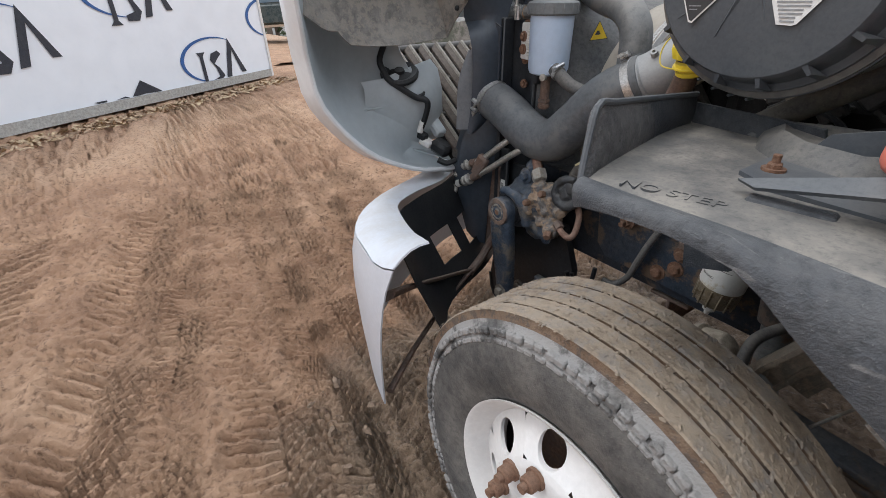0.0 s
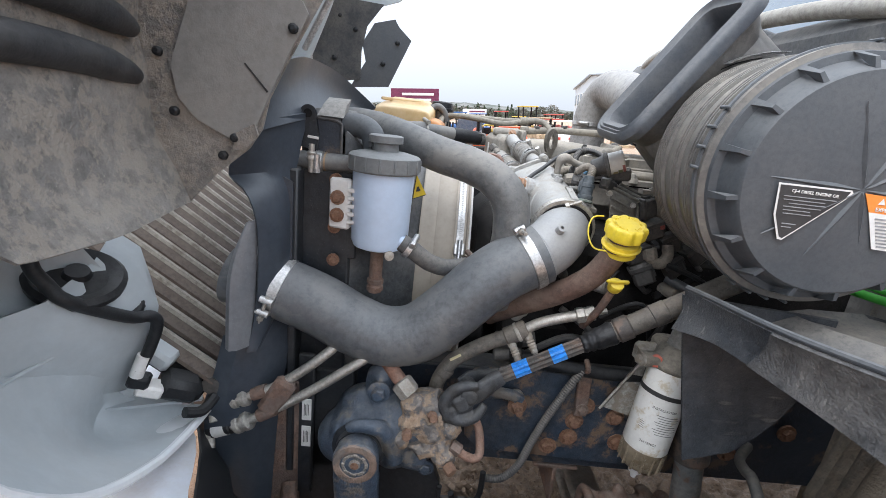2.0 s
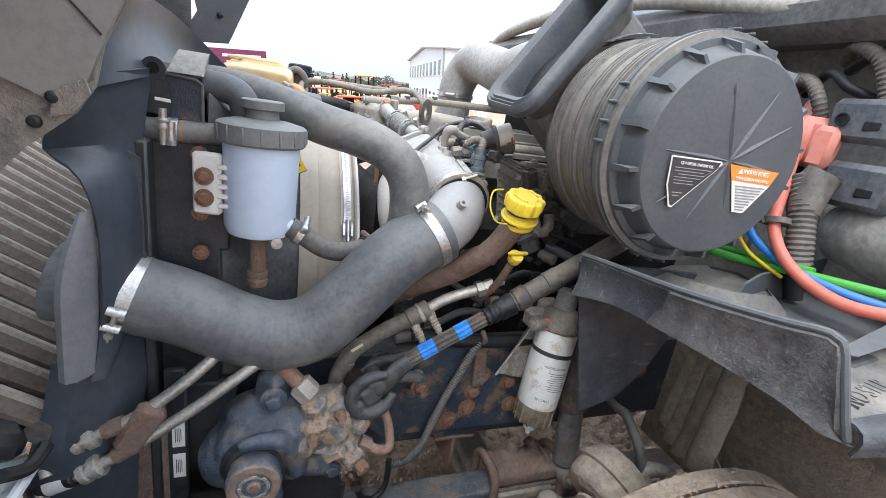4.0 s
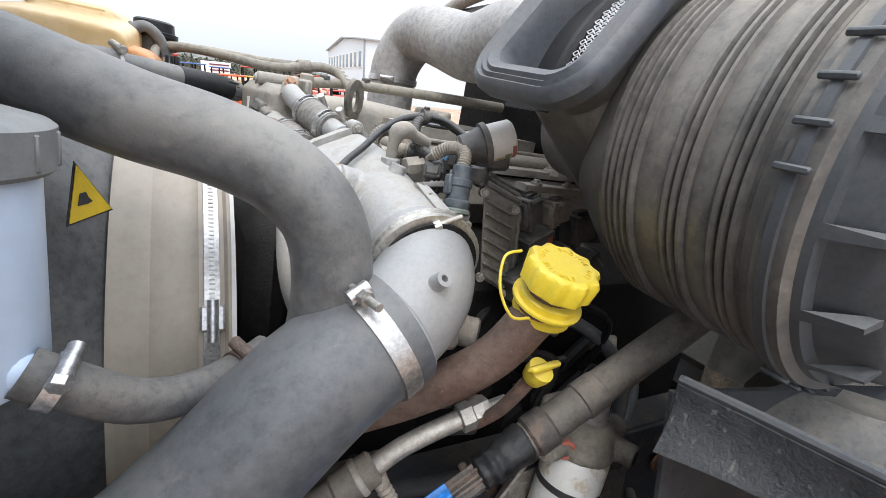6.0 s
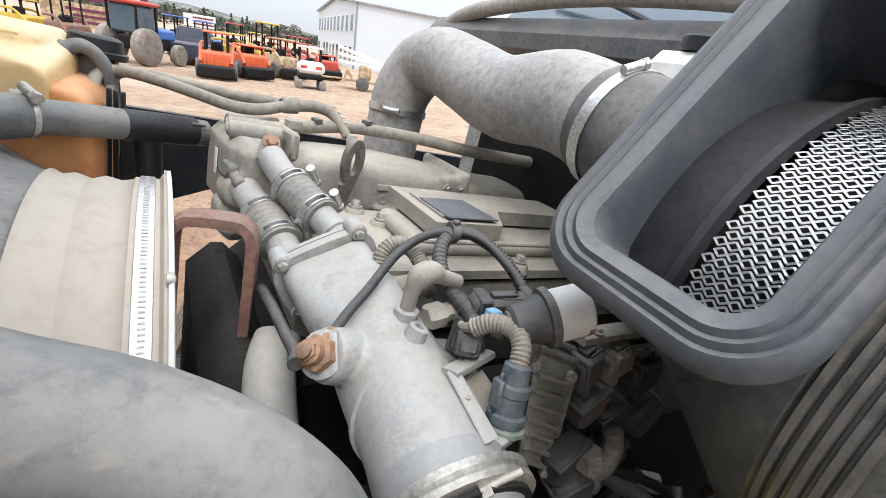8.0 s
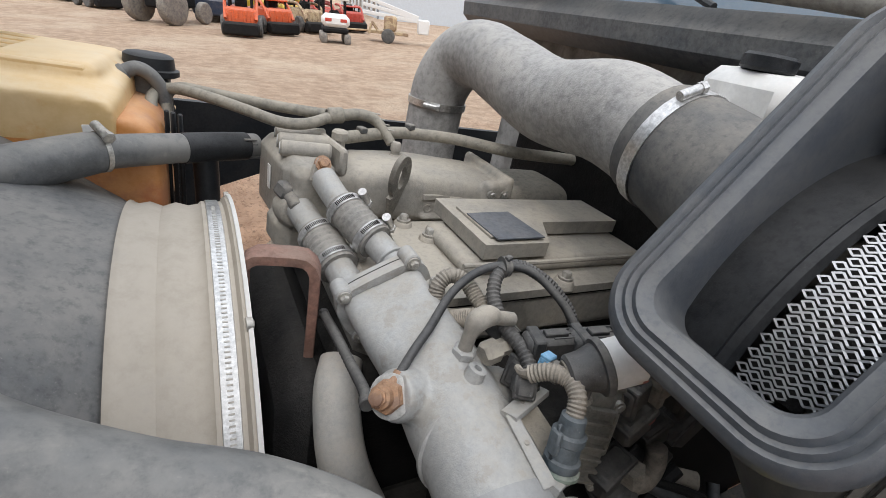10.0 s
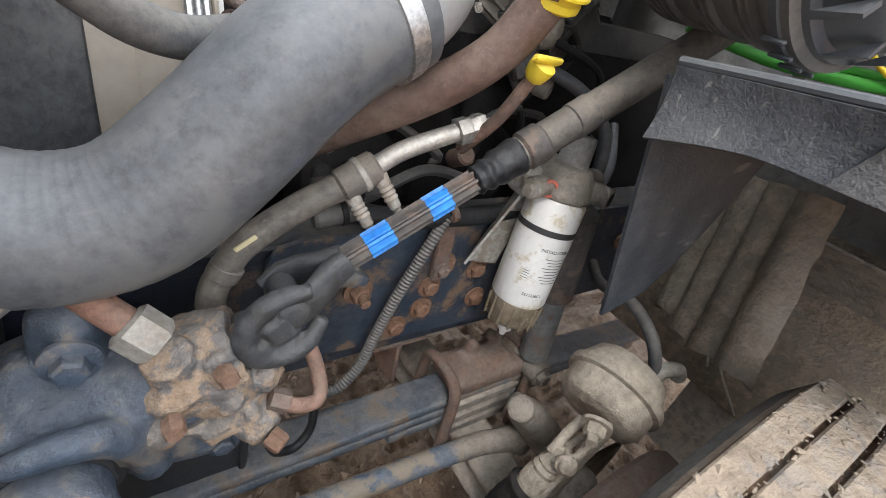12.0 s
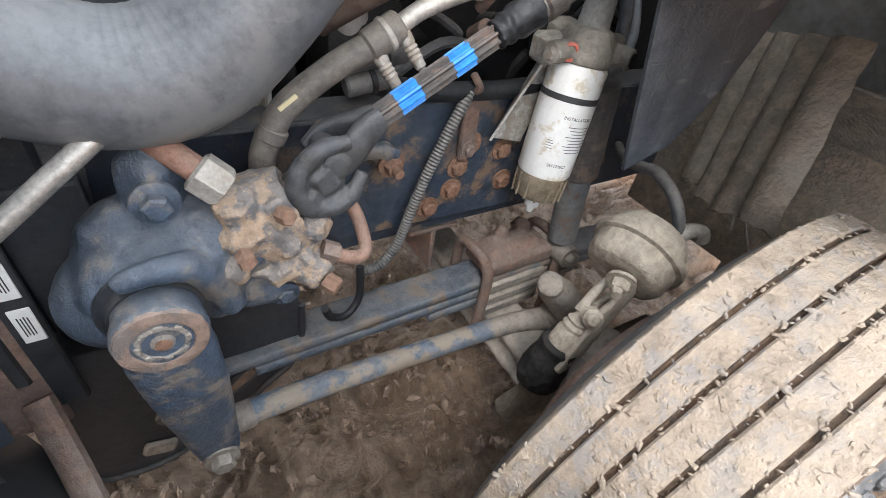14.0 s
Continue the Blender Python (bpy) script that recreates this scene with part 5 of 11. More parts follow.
part("red_plug", Geo().lathe(at_f(0.328) + Vector((-0.055, -0.014, 0)), (-0.35, -0.9, 0.1), [(0, 0.016), (0.008, 0.016), (0.009, 0.011), (0.004, 0.010)], 16), red_hose, ff, "red plug")
part("plug_bolt", Geo().bolt(at_f(0.325) + Vector((-0.088, -0.008, 0)), (-1, -0.2, 0), 0.012, 0.012), zinc_mud, ff)
part("primer", Geo().lathe(at_f(0.358), fd, [(0, 0.034), (0.008, 0.029), (0.05, 0.0265), (0.056, 0.024), (0.057, 0.0)], 26), primer_grey, ff)
part("bracket", Geo().plate([(-0.085, -0.458, 0.905), (-0.01, -0.458, 0.885), (0.045, -0.458, 1.06), (0.01, -0.458, 1.10)], 0.006).plate([(-0.085, -0.458, 0.905), (0.01, -0.458, 1.10), (-0.015, -0.49, 1.09), (-0.10, -0.47, 0.905)], 0.005).box((0.0, -0.475, 1.08), (0.08, 0.05, 0.05), bevel=0.008), zinc_mud, ff, "dusty folded steel bracket")
# printed lines wrap round the can
def can_print(h, a0, a1, tall, mat_):
    prof_ = [(h, 0.0561), (h + tall, 0.0561)]
    part("print", Geo().lathe(fa, fd, prof_, 10, a0, a1 - a0, ref=(0, -1, 0)), mat_, ff)
for k in range(9):
    can_print(0.196 - 0.0062 * k, -30 + (k % 3) * 5, 26 + (k * 7) % 9 - 14 * (k % 4 == 3), 0.0014, print_ink)
for k in range(4):
    can_print(0.165 - 0.005 * k, -62, -50 + 2 * (k % 2), 0.0012, print_ink)

# fuel hoses behind the filter
single("fuel_hose", Geo().tube([(0.12, -0.50, 1.06), (0.17, -0.48, 1.08), (0.17, -0.46, 1.16), (0.12, -0.42, 1.22), (0.05, -0.36, 1.25)], 0.013, 10), hose_rubber, (0.12, -0.5, 1.06), "black rubber fuel hose at the filter head", "hose")
single("fuel_hose", Geo().tube([(0.13, -0.50, 1.03), (0.20, -0.47, 1.03), (0.26, -0.44, 1.08), (0.30, -0.38, 1.15)], 0.012, 10), hose_rubber, (0.13, -0.5, 1.03), "black rubber fuel hose along the rail", "hose")
cp = curve_pts([(-0.16, -0.46, 1.005), (-0.175, -0.465, 0.98), (-0.20, -0.468, 0.93), (-0.235, -0.47, 0.85), (-0.262, -0.47, 0.77), (-0.285, -0.472, 0.70), (-0.325, -0.475, 0.655), (-0.37, -0.47, 0.645)], 130)
single("rail_conduit", Geo().tube([tuple(p) for p in cp], [0.0098 + 0.0016 * (i % 2) for i in range(130)], 10, 1), dusty_plastic, (-0.3, -0.47, 0.65), "corrugated wire conduit hanging on the rail", "conduit")
single("rail_clip", Geo().box((-0.142, -0.452, 0.935), (0.036, 0.012, 0.145), (0, -3, 0), 0.003).tube([(-0.15, -0.455, 1.0), (-0.15, -0.475, 1.015), (-0.15, -0.45, 1.03)], 0.007, 8).bolt((-0.137, -0.458, 0.885), (0, -1, 0), 0.012, 0.012), rusty, (-0.14, -0.44, 0.9), "rusty clip bolted to the rail", "clip")
single("taped_cable", Geo().tube([(0.10, -0.44, 1.0), (-0.02, -0.45, 0.998), (-0.14, -0.452, 1.0), (-0.26, -0.45, 1.01), (-0.36, -0.44, 1.03)], 0.018, 12), black_plastic, (-0.1, -0.45, 1.0), "black taped cable bundle along the rail top", "cable")
for a_, b_, r_ in (((-0.40, -0.46, 1.07), (-0.30, -0.465, 1.085), 0.021), ((-0.40, -0.47, 1.035), (-0.33, -0.47, 1.045), 0.017)):
    t = thing("sensor_connector", a_, "dark round wiring connector above the rail", "connector", "rail connectors")
    part("body", Geo().cyl(a_, b_, r_, n=18, bevel=0.004), dusty_plastic, t)
    part("ring", Geo().cyl(Vector(a_).lerp(Vector(b_), 0.55), Vector(a_).lerp(Vector(b_), 0.68), r_ + 0.003, n=18, bevel=0.001), black_plastic, t)
single("tie_strap", Geo().tube([(-0.47, -0.55, 0.66), (-0.455, -0.54, 0.62), (-0.42, -0.53, 0.60), (-0.39, -0.52, 0.63), (-0.385, -0.51, 0.70)], 0.008, 10), black_plastic, (-0.45, -0.54, 0.6), "black rubber hose loop below the rail", "hose")

# ---- charge-air pipes ----
low_path = [(-1.03, -0.53, 1.21), (-0.96, -0.535, 1.195), (-0.90, -0.535, 1.178), (-0.83, -0.535, 1.152), (-0.75, -0.535, 1.112), (-0.675, -0.535, 1.09), (-0.60, -0.535, 1.105), (-0.53, -0.532, 1.165), (-0.46, -0.524, 1.238), (-0.41, -0.513, 1.278), (-0.36, -0.502, 1.304), (-0.33, -0.496, 1.320)]
lower = thing("charge_air_hose", (-0.67, -0.535, 1.03), "thick dusty black rubber charge-air hose", "hose")
g = Geo()
cp = curve_pts(low_path, 150)
g.tube([tuple(p) for p in cp], [0.071 + (0.00035 * math.sin(2.1 * i) * math.exp(-((p.x + 0.66) / 0.13) ** 2)) for i, p in enumerate(cp)], 40, 1)
part("hose", g, hose_rubber, lower)
part("cuff", Geo().tube([tuple(p) for p in cp[-6:]], 0.0726, 36, 1), hose_rubber, lower, "thicker hose cuff")
part("mark", Geo().lathe(cp[112], cp[114] - cp[112], [(0, 0.0712), (0.0005, 0.0716), (0.006, 0.0716), (0.0065, 0.0712)], 4, 80, 8), label_yellow, lower, "small paint mark")
clampF = thing("hose_clamp", (-0.92, -0.535, 1.185), "shiny steel T-bolt clamp on the charge hose", "hose clamp", "hose clamps")


def tbolt_clamp(t, p, axis, r, side, w=0.021, up=1):
    """A broad band with a spring T-bolt on the given side."""
    p, d = Vector(p), Vector(axis).normalized()
    s = Vector(side)
    s = (s - d * s.dot(d)).normalized()
    u = d.cross(s) * up
    part("band", Geo().lathe(p - d * w / 2, d, [(0, r), (0.001, r + 0.003), (w - 0.001, r + 0.003), (w, r)], 40), steel_band, t)
    q = p + s * (r + 0.012)
    part("trunnion", Geo().cyl(q - u * 0.012 - d * w / 2, q - u * 0.012 + d * w / 2, 0.008, n=12).cyl(q + u * 0.02 - d * w / 2, q + u * 0.02 + d * w / 2, 0.008, n=12), steel_band, t)
    part("bolt", Geo().cyl(q - u * 0.02, q + u * 0.06, 0.0045, n=10).lathe(q + u * 0.03, u, [(0, 0.0085), (0.009, 0.0085)], 6), zinc, t, "dusty steel bolt")


tbolt_clamp(clampF, (-0.925, -0.535, 1.185), (-0.07, 0, 0.025), 0.0715, (0.1, -1, -0.15), 0.028, -1)
clampR = thing("hose_clamp", (-0.385, -0.507, 1.31), "shiny steel T-bolt clamp on the charge hose", "hose clamp", "hose clamps")
tbolt_clamp(clampR, (-0.357, -0.501, 1.305), (0.06, 0.012, 0.034), 0.0715, (-0.35, -0.05, 0.95), 0.024)

elbow = thing("intake_elbow", (-0.31, -0.47, 1.36), "dusty cast aluminium intake elbow", "intake elbow")
part("elbow", Geo().tube([(-0.375, -0.505, 1.296), (-0.345, -0.497, 1.314), (-0.312, -0.484, 1.334), (-0.289, -0.466, 1.354), (-0.276, -0.44, 1.371), (-0.271, -0.40, 1.382)], [0.064, 0.066, 0.066, 0.066, 0.065, 0.065], 36, 6), elbow_alu, elbow)
part("bead", Geo().lathe((-0.341, -0.497, 1.315), (0.06, 0.018, 0.034), [(0, 0.066), (0.004, 0.071), (0.010, 0.071), (0.014, 0.066)], 36), elbow_alu, elbow)
part("sensor_boss", Geo().lathe((-0.306, -0.515, 1.375), (0.1, -0.75, 0.65), [(0, 0.013), (0.010, 0.010), (0.032, 0.0095), (0.032, 0.0042), (0.022, 0.004)], 18), elbow_alu, elbow)
vband = thing("v_band_clamp", (-0.272, -0.405, 1.38), "dusty steel V-band clamp on the intake", "v-band clamp")
part("band", Geo().lathe((-0.2735, -0.445, 1.3705), (0.04, 1, 0.25), [(0, 0.066), (0.002, 0.0765), (0.008, 0.0765), (0.011, 0.0735), (0.014, 0.0765), (0.021, 0.0765), (0.023, 0.066)], 40), zinc, vband)
part("gap_ring", Geo().lathe((-0.2738, -0.451, 1.369), (0.04, 1, 0.25), [(0, 0.0655), (0.001, 0.0685), (0.005, 0.0685), (0.006, 0.0655)], 40), engine_dark, vband, "dark gasket")
part("latch", Geo().box((-0.318, -0.446, 1.408), (0.022, 0.018, 0.010), (0, -35, 0), 0.003).cyl((-0.318, -0.455, 1.412), (-0.268, -0.462, 1.436), 0.004, n=12), zinc, vband)
part("nut", Geo().lathe((-0.282, -0.461, 1.430), (0.9, -0.1, 0.42), [(0, 0.008), (0.009, 0.008)], 6), zinc, vband)
part("bolt", Geo().cyl((-0.27, -0.462, 1.436), (-0.248, -0.466, 1.446), 0.0034, n=10), zinc, vband)

upper_path = [(-0.93, -0.19, 1.548), (-0.873, -0.212, 1.553), (-0.796, -0.255, 1.555), (-0.72, -0.312, 1.546), (-0.655, -0.357, 1.530), (-0.585, -0.388, 1.511), (-0.515, -0.413, 1.497), (-0.455, -0.443, 1.474), (-0.415, -0.462, 1.43), (-0.403, -0.472, 1.36), (-0.410, -0.470, 1.27), (-0.42, -0.45, 1.17)]
upper = thing("radiator_hose", (-0.6, -0.4, 1.5), "dusty black rubber upper hose over the fan shroud", "hose")
part("hose", Geo().tube(upper_path, 0.0435, 32, 8), hose_dusty, upper)
part("cuff", Geo().tube([(-0.93, -0.19, 1.548), (-0.89, -0.205, 1.552), (-0.85, -0.225, 1.554)], 0.0462, 32, 3), hose_dusty, upper, "thicker hose cuff")

# ---- power-steering reservoir ----
lid_grey = surface("grey_lid", (0.17, 0.18, 0.185), 0.45, dust=0.3, dustcol=(0.30, 0.285, 0.26), grain=90, bump=0.1, top=0.4, vary=0.12)
res = thing("fluid_reservoir", (-0.71, -0.485, 1.295), "translucent bluish fluid reservoir with black lid", "reservoir")
rb = Vector((-0.709, -0.485, 1.292))
part("bottle", Geo().lathe(rb, (0, 0, 1), [(0, 0.045), (0.006, 0.06), (0.02, 0.066), (0.175, 0.069), (0.18, 0.069)], 40), bottle_blue, res)
g = Geo().lathe(rb, (0, 0, 1), [(0.178, 0.076), (0.182, 0.08), (0.212, 0.08), (0.216, 0.075), (0.222, 0.05), (0.224, 0.03), (0.24, 0.028), (0.242, 0.038), (0.256, 0.038), (0.258, 0.034)], 40)
for k in range(16):
    a = 2 * math.pi * k / 16
    part("grip_rib", Geo().box((rb.x + 0.08 * math.cos(a), rb.y + 0.08 * math.sin(a), rb.z + 0.197), (0.004, 0.004, 0.026), (0, 0, math.degrees(a)), 0.001), lid_grey, res)
part("lid", g, lid_grey, res, "dusty dark grey ribbed lid")
g = Geo().box((-0.80, -0.50, 1.39), (0.05, 0.02, 0.115), (0, 0, -12), 0.005)
for k in range(5):
    part("bracket_rib", Geo().box((-0.765, -0.515, 1.352 + 0.018 * k), (0.035, 0.012, 0.009), (0, 0, -14), 0.002), white_plastic, res)
part("bracket", g, white_plastic, res, "white plastic mounting bracket")
for z in (1.365, 1.405):
    part("bolt", Geo().bolt((-0.805, -0.512, z), (-0.1, -1, 0), 0.011, 0.01), rust_bolt, res)
part("outlet", Geo().cyl((-0.712, -0.487, 1.30), (-0.712, -0.487, 1.18), 0.016, n=14).lathe((-0.712, -0.487, 1.215), (0, 0, -1), [(0, 0.016), (0.003, 0.02), (0.012, 0.02), (0.015, 0.016), (0.02, 0.02), (0.03, 0.02), (0.033, 0.012)], 16), rusty, res)
part("drain_plug", Geo().lathe((-0.68, -0.53, 1.29), (0.2, -1, 0), [(0, 0.011), (0.012, 0.011), (0.013, 0.007)], 14), zinc, res)
ret = thing("return_hose", (-0.62, -0.5, 1.28), "dusty rubber return hose with worm clamps", "hose")
part("hose", Geo().tube([(-0.655, -0.515, 1.318), (-0.625, -0.515, 1.30), (-0.585, -0.505, 1.272), (-0.54, -0.485, 1.258), (-0.49, -0.46, 1.262), (-0.46, -0.44, 1.27)], 0.0205, 18), dusty_plastic, ret)
part("nipple", Geo().cyl((-0.69, -0.51, 1.335), (-0.645, -0.516, 1.312), 0.016, n=16), bottle_blue, ret)
part("clamp", Geo().band((-0.636, -0.515, 1.306), (0.04, 0, -0.022), 0.021, 0.013, screw=(0.3, -0.5, 1)), steel_band, ret)
part("clamp", Geo().band((-0.49, -0.461, 1.262), (0.05, 0.03, 0.005), 0.021, 0.013, screw=(0, -0.3, 1)), rusty, ret)

# hose and bracket at the head of the radiator
brown_stripe = surface("brown_stripe", (0.28, 0.17, 0.08), 0.5, dust=0.3, grain=80)
neck = thing("overflow_hose", (-0.85, -0.47, 1.47), "black elbow hose with a worm clamp", "hose")
part("hose", Geo().tube([(-0.95, -0.455, 1.472), (-0.90, -0.462, 1.474), (-0.85, -0.466, 1.475), (-0.79, -0.468, 1.476), (-0.74, -0.462, 1.480)], 0.0205, 18), hose_dusty, neck)
part("clamp", Geo().band((-0.858, -0.466, 1.475), (1, 0, 0), 0.021, 0.016, screw=(0, -1, 0.0)), steel_band, neck)
part("clamp_screw", Geo().cyl((-0.870, -0.492, 1.514), (-0.870, -0.492, 1.452), 0.0065, n=12).lathe((-0.870, -0.492, 1.498), (0, 0, -1), [(0, 0.010), (0.003, 0.011), (0.008, 0.009), (0.012, 0.011), (0.018, 0.010)], 14), zinc, neck)
part("stripe", Geo().cyl((-0.846, -0.466, 1.475), (-0.842, -0.466, 1.475), 0.0212, n=20), brown_stripe, neck)
pump = thing("header_bracket", (-0.85, -0.44, 1.49), "dark moulded bracket box at the radiator top", "bracket")
part("box", Geo().plate([(-0.875, -0.462, 1.500), (-0.812, -0.462, 1.492), (-0.812, -0.462, 1.560), (-0.822, -0.462, 1.568), (-0.872, -0.462, 1.572)], 0.075, (0, 1, 0)), frame_paint, pump)
part("box_rim", Geo().tube([(-0.872, -0.464, 1.572), (-0.822, -0.464, 1.568), (-0.812, -0.464, 1.560), (-0.811, -0.464, 1.492)], 0.0035, 8, 1), dusty_plastic, pump)
part("cover", Geo().plate([(-0.866, -0.470, 1.576), (-0.808, -0.470, 1.575), (-0.806, -0.450, 1.602), (-0.857, -0.450, 1.602)], 0.05, (0, 1, 0.3)), primer_grey, pump, "pale plastic cover")
eye_c = Vector((-0.886, -0.470, 1.578))
ring_o = [eye_c + Vector((0.0185 * math.cos(radians(-20 + 220 * q / 16)), 0, 0.0185 * math.sin(radians(-20 + 220 * q / 16)))) for q in range(17)]
part("hanger", Geo().plate(ring_o + [Vector((-0.915, -0.470, 1.535)), Vector((-0.905, -0.470, 1.505)), Vector((-0.862, -0.470, 1.498)), Vector((-0.862, -0.470, 1.540))], 0.006, (0, 1, 0)), channel_paint, pump, "dark steel hanger with an eye")
part("eye_hole", Geo().lathe(eye_c - Vector((0, 0.001, 0)), (0, -1, 0), [(0, 0.0095), (0.0012, 0.0095), (0.0012, 0.006)], 20), engine_dark, pump)
part("slot_plate", Geo().box((-0.873, -0.472, 1.527), (0.025, 0.003, 0.006), (0, 5, 0), 0.001), white_plastic, pump)
part("tube", Geo().tube([(-0.81, -0.43, 1.560), (-0.775, -0.435, 1.560), (-0.748, -0.44, 1.545), (-0.738, -0.445, 1.51), (-0.735, -0.45, 1.47)], 0.027, 20), lid_plastic, pump)

# ---- radiator, baffle and fan shroud ----
rad = thing("radiator", (-0.87, 0, 0.70), "dark radiator with a rusty steel side frame", "radiator")
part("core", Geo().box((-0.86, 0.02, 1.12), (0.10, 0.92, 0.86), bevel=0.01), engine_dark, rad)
g = Geo().box((-0.845, -0.455, 1.07), (0.13, 0.035, 0.78), bevel=0.006).box((-0.90, -0.50, 1.06), (0.02, 0.05, 0.80), bevel=0.004)
g.box((-0.79, -0.462, 1.36), (0.05, 0.02, 0.22), bevel=0.004).box((-0.80, -0.47, 0.80), (0.10, 0.03, 0.30), bevel=0.004)
part("side_channel", g, channel_paint, rad)
part("top_tank", Geo().box((-0.85, 0.0, 1.555), (0.12, 0.86, 0.07), bevel=0.025), shroud_dark, rad)
for z in (1.12, 1.25, 1.33, 1.44, 1.05):
    part("bolt", Geo().bolt((-0.815, -0.488, z), (0, -1, 0), 0.010, 0.01), rust_bolt, rad)
part("rusty_plate", Geo().box((-0.935, -0.515, 0.74), (0.12, 0.012, 0.38), bevel=0.004), rusty, rad, "rusty side plate")
for z in (0.855, 0.775):
    part("sticker", Geo().box((-0.858, -0.5235, z), (0.024, 0.003, 0.062), bevel=0.001), label_white, rad, "white barcode sticker")
    for q in range(4):
        part("barcode_bar", Geo().box((-0.8635 + 0.0034 * q, -0.5255, z), (0.0014, 0.0012, 0.036 - 0.004 * (q % 2)), bevel=0.0003), label_dark, rad)
part("lower_rail", Geo().box((-0.862, -0.513, 0.80), (0.04, 0.016, 0.42), bevel=0.004), channel_paint, rad)

baffle = thing("radiator_baffle", (-0.95, -0.5, 1.0), "thin black rubber baffle round the radiator", "baffle")
top = curve_pts([(-0.902, -0.635, 1.662), (-0.903, -0.60, 1.672), (-0.905, -0.48, 1.692), (-0.91, -0.355, 1.698), (-0.895, -0.20, 1.688), (-0.865, -0.06, 1.655), (-0.816, 0.06, 1.605)], 22)
foot = curve_pts([(-0.945, -0.64, 1.535), (-0.925, -0.60, 1.545), (-0.905, -0.54, 1.555), (-0.89, -0.42, 1.565), (-0.885, -0.30, 1.57), (-0.88, -0.18, 1.57), (-0.86, -0.06, 1.57), (-0.83, 0.05, 1.56)], 22)
part("top_flap", Geo().sheet(between(top, foot, 6, (-0.018, 0, 0)), 0.005), baffle_rubber, baffle)
rim_out = curve_pts([(-0.955, -0.64, 1.56), (-0.985, -0.63, 1.49), (-1.003, -0.605, 1.445), (-0.961, -0.625, 1.416), (-0.944, -0.622, 1.361), (-0.941, -0.62, 1.287), (-0.945, -0.62, 1.197), (-0.957, -0.62, 1.11), (-0.966, -0.62, 1.062)], 26)
rim_in = curve_pts([(-0.892, -0.44, 1.58), (-0.897, -0.47, 1.54), (-0.90, -0.495, 1.49), (-0.904, -0.505, 1.44), (-0.905, -0.507, 1.37), (-0.905, -0.508, 1.305), (-0.91, -0.51, 1.22), (-0.935, -0.54, 1.121), (-0.955, -0.595, 1.07)], 26)
part("side_flap", Geo().sheet(between(rim_in, rim_out, 7, (0.012, -0.01, 0)), 0.005), baffle_rubber, baffle)
curl = []
for i in range(11):
    f = i / 10
    w_ = 0.3 + 0.7 * math.sin(min(1.0, f * 2) * math.pi / 2)
    z = 1.365 - 0.285 * f
    curl.append([(-0.946 - 0.012 * f - w_ * a_, -0.612 - w_ * b_, z - 0.25 * a_ * (1 - f)) for a_, b_ in [(0.05 * math.sin(q * math.pi / 14), 0.05 * math.sin(q * math.pi / 7) - 0.05 * (q / 7) ** 2) for q in range(8)]])
part("front_curl", Geo().sheet(curl, 0.005), curl_grey, baffle, "silvery grey curled edge")
part("lower_flap", Geo().sheet([[(-0.915, -0.51, 1.13), (-0.955, -0.58, 1.11), (-0.985, -0.60, 1.095), (-1.025, -0.595, 1.085)], [(-0.91, -0.515, 1.02), (-0.955, -0.60, 1.02), (-1.0, -0.62, 1.01), (-1.04, -0.61, 1.0)], [(-0.93, -0.52, 0.90), (-0.97, -0.59, 0.90), (-1.02, -0.62, 0.905), (-1.07, -0.61, 0.91)], [(-0.94, -0.525, 0.74), (-0.98, -0.57, 0.75), (-1.03, -0.59, 0.77), (-1.08, -0.59, 0.80)], [(-0.95, -0.525, 0.56), (-0.98, -0.545, 0.57), (-1.01, -0.55, 0.58), (-1.04, -0.555, 0.60)]], 0.006), baffle_rubber, baffle)
part("edge_strip", Geo().plate([(-0.930, -0.552, 1.455), (-0.897, -0.535, 1.432), (-0.897, -0.535, 1.25), (-0.932, -0.552, 1.212)], 0.006, (0, 1, 0)), frame_paint, baffle, "dusty steel edge plate")

FC = Vector((0, 0.043, 1.086))
shroud = thing("fan_shroud", (-0.6, 0, 0.7), "dusty tan fan shroud with a steel strap", "fan shroud")
part("ring", Geo().lathe((-0.628, FC.y, FC.z), (1, 0, 0), [(0.004, 0.414), (0.008, 0.411), (0.014, 0.408), (0.030, 0.411), (0.048, 0.404), (0.066, 0.410), (0.084, 0.405), (0.098, 0.408), (0.102, 0.412), (0.132, 0.412), (0.136, 0.420), (0.144, 0.420), (0.146, 0.400), (0.004, 0.398)], 96), shroud_tan, shroud)
strap = part("strap", Geo().lathe((-0.521, FC.y, FC.z), (1, 0, 0), [(0, 0.4115), (0.001, 0.4145), (0.019, 0.4145), (0.020, 0.4115)], 96), steel_band, shroud, "perforated steel band")
for k in range(120):
    w = radians(80 + 0.85 * k)
    part("strap_slot", Geo().box(None, (0.0062, 0.0021, 0.0010), m=Matrix.Translation((-0.511, FC.y + 0.4146 * math.cos(w), FC.z + 0.4146 * math.sin(w))) @ pose(0, 0, 0, math.degrees(w) - 90), bevel=0.0002), zinc, strap)
part("flange", Geo().lathe((-0.489, FC.y, FC.z), (1, 0, 0), [(0, 0.402), (0.001, 0.424), (0.006, 0.426), (0.008, 0.40)], 96), white_plastic, shroud, "pale flange")
lock_m = Matrix.Translation((-0.511, FC.y + 0.418 * math.cos(radians(155)), FC.z + 0.418 * math.sin(radians(155)))) @ pose(0, 0, 0, 65)
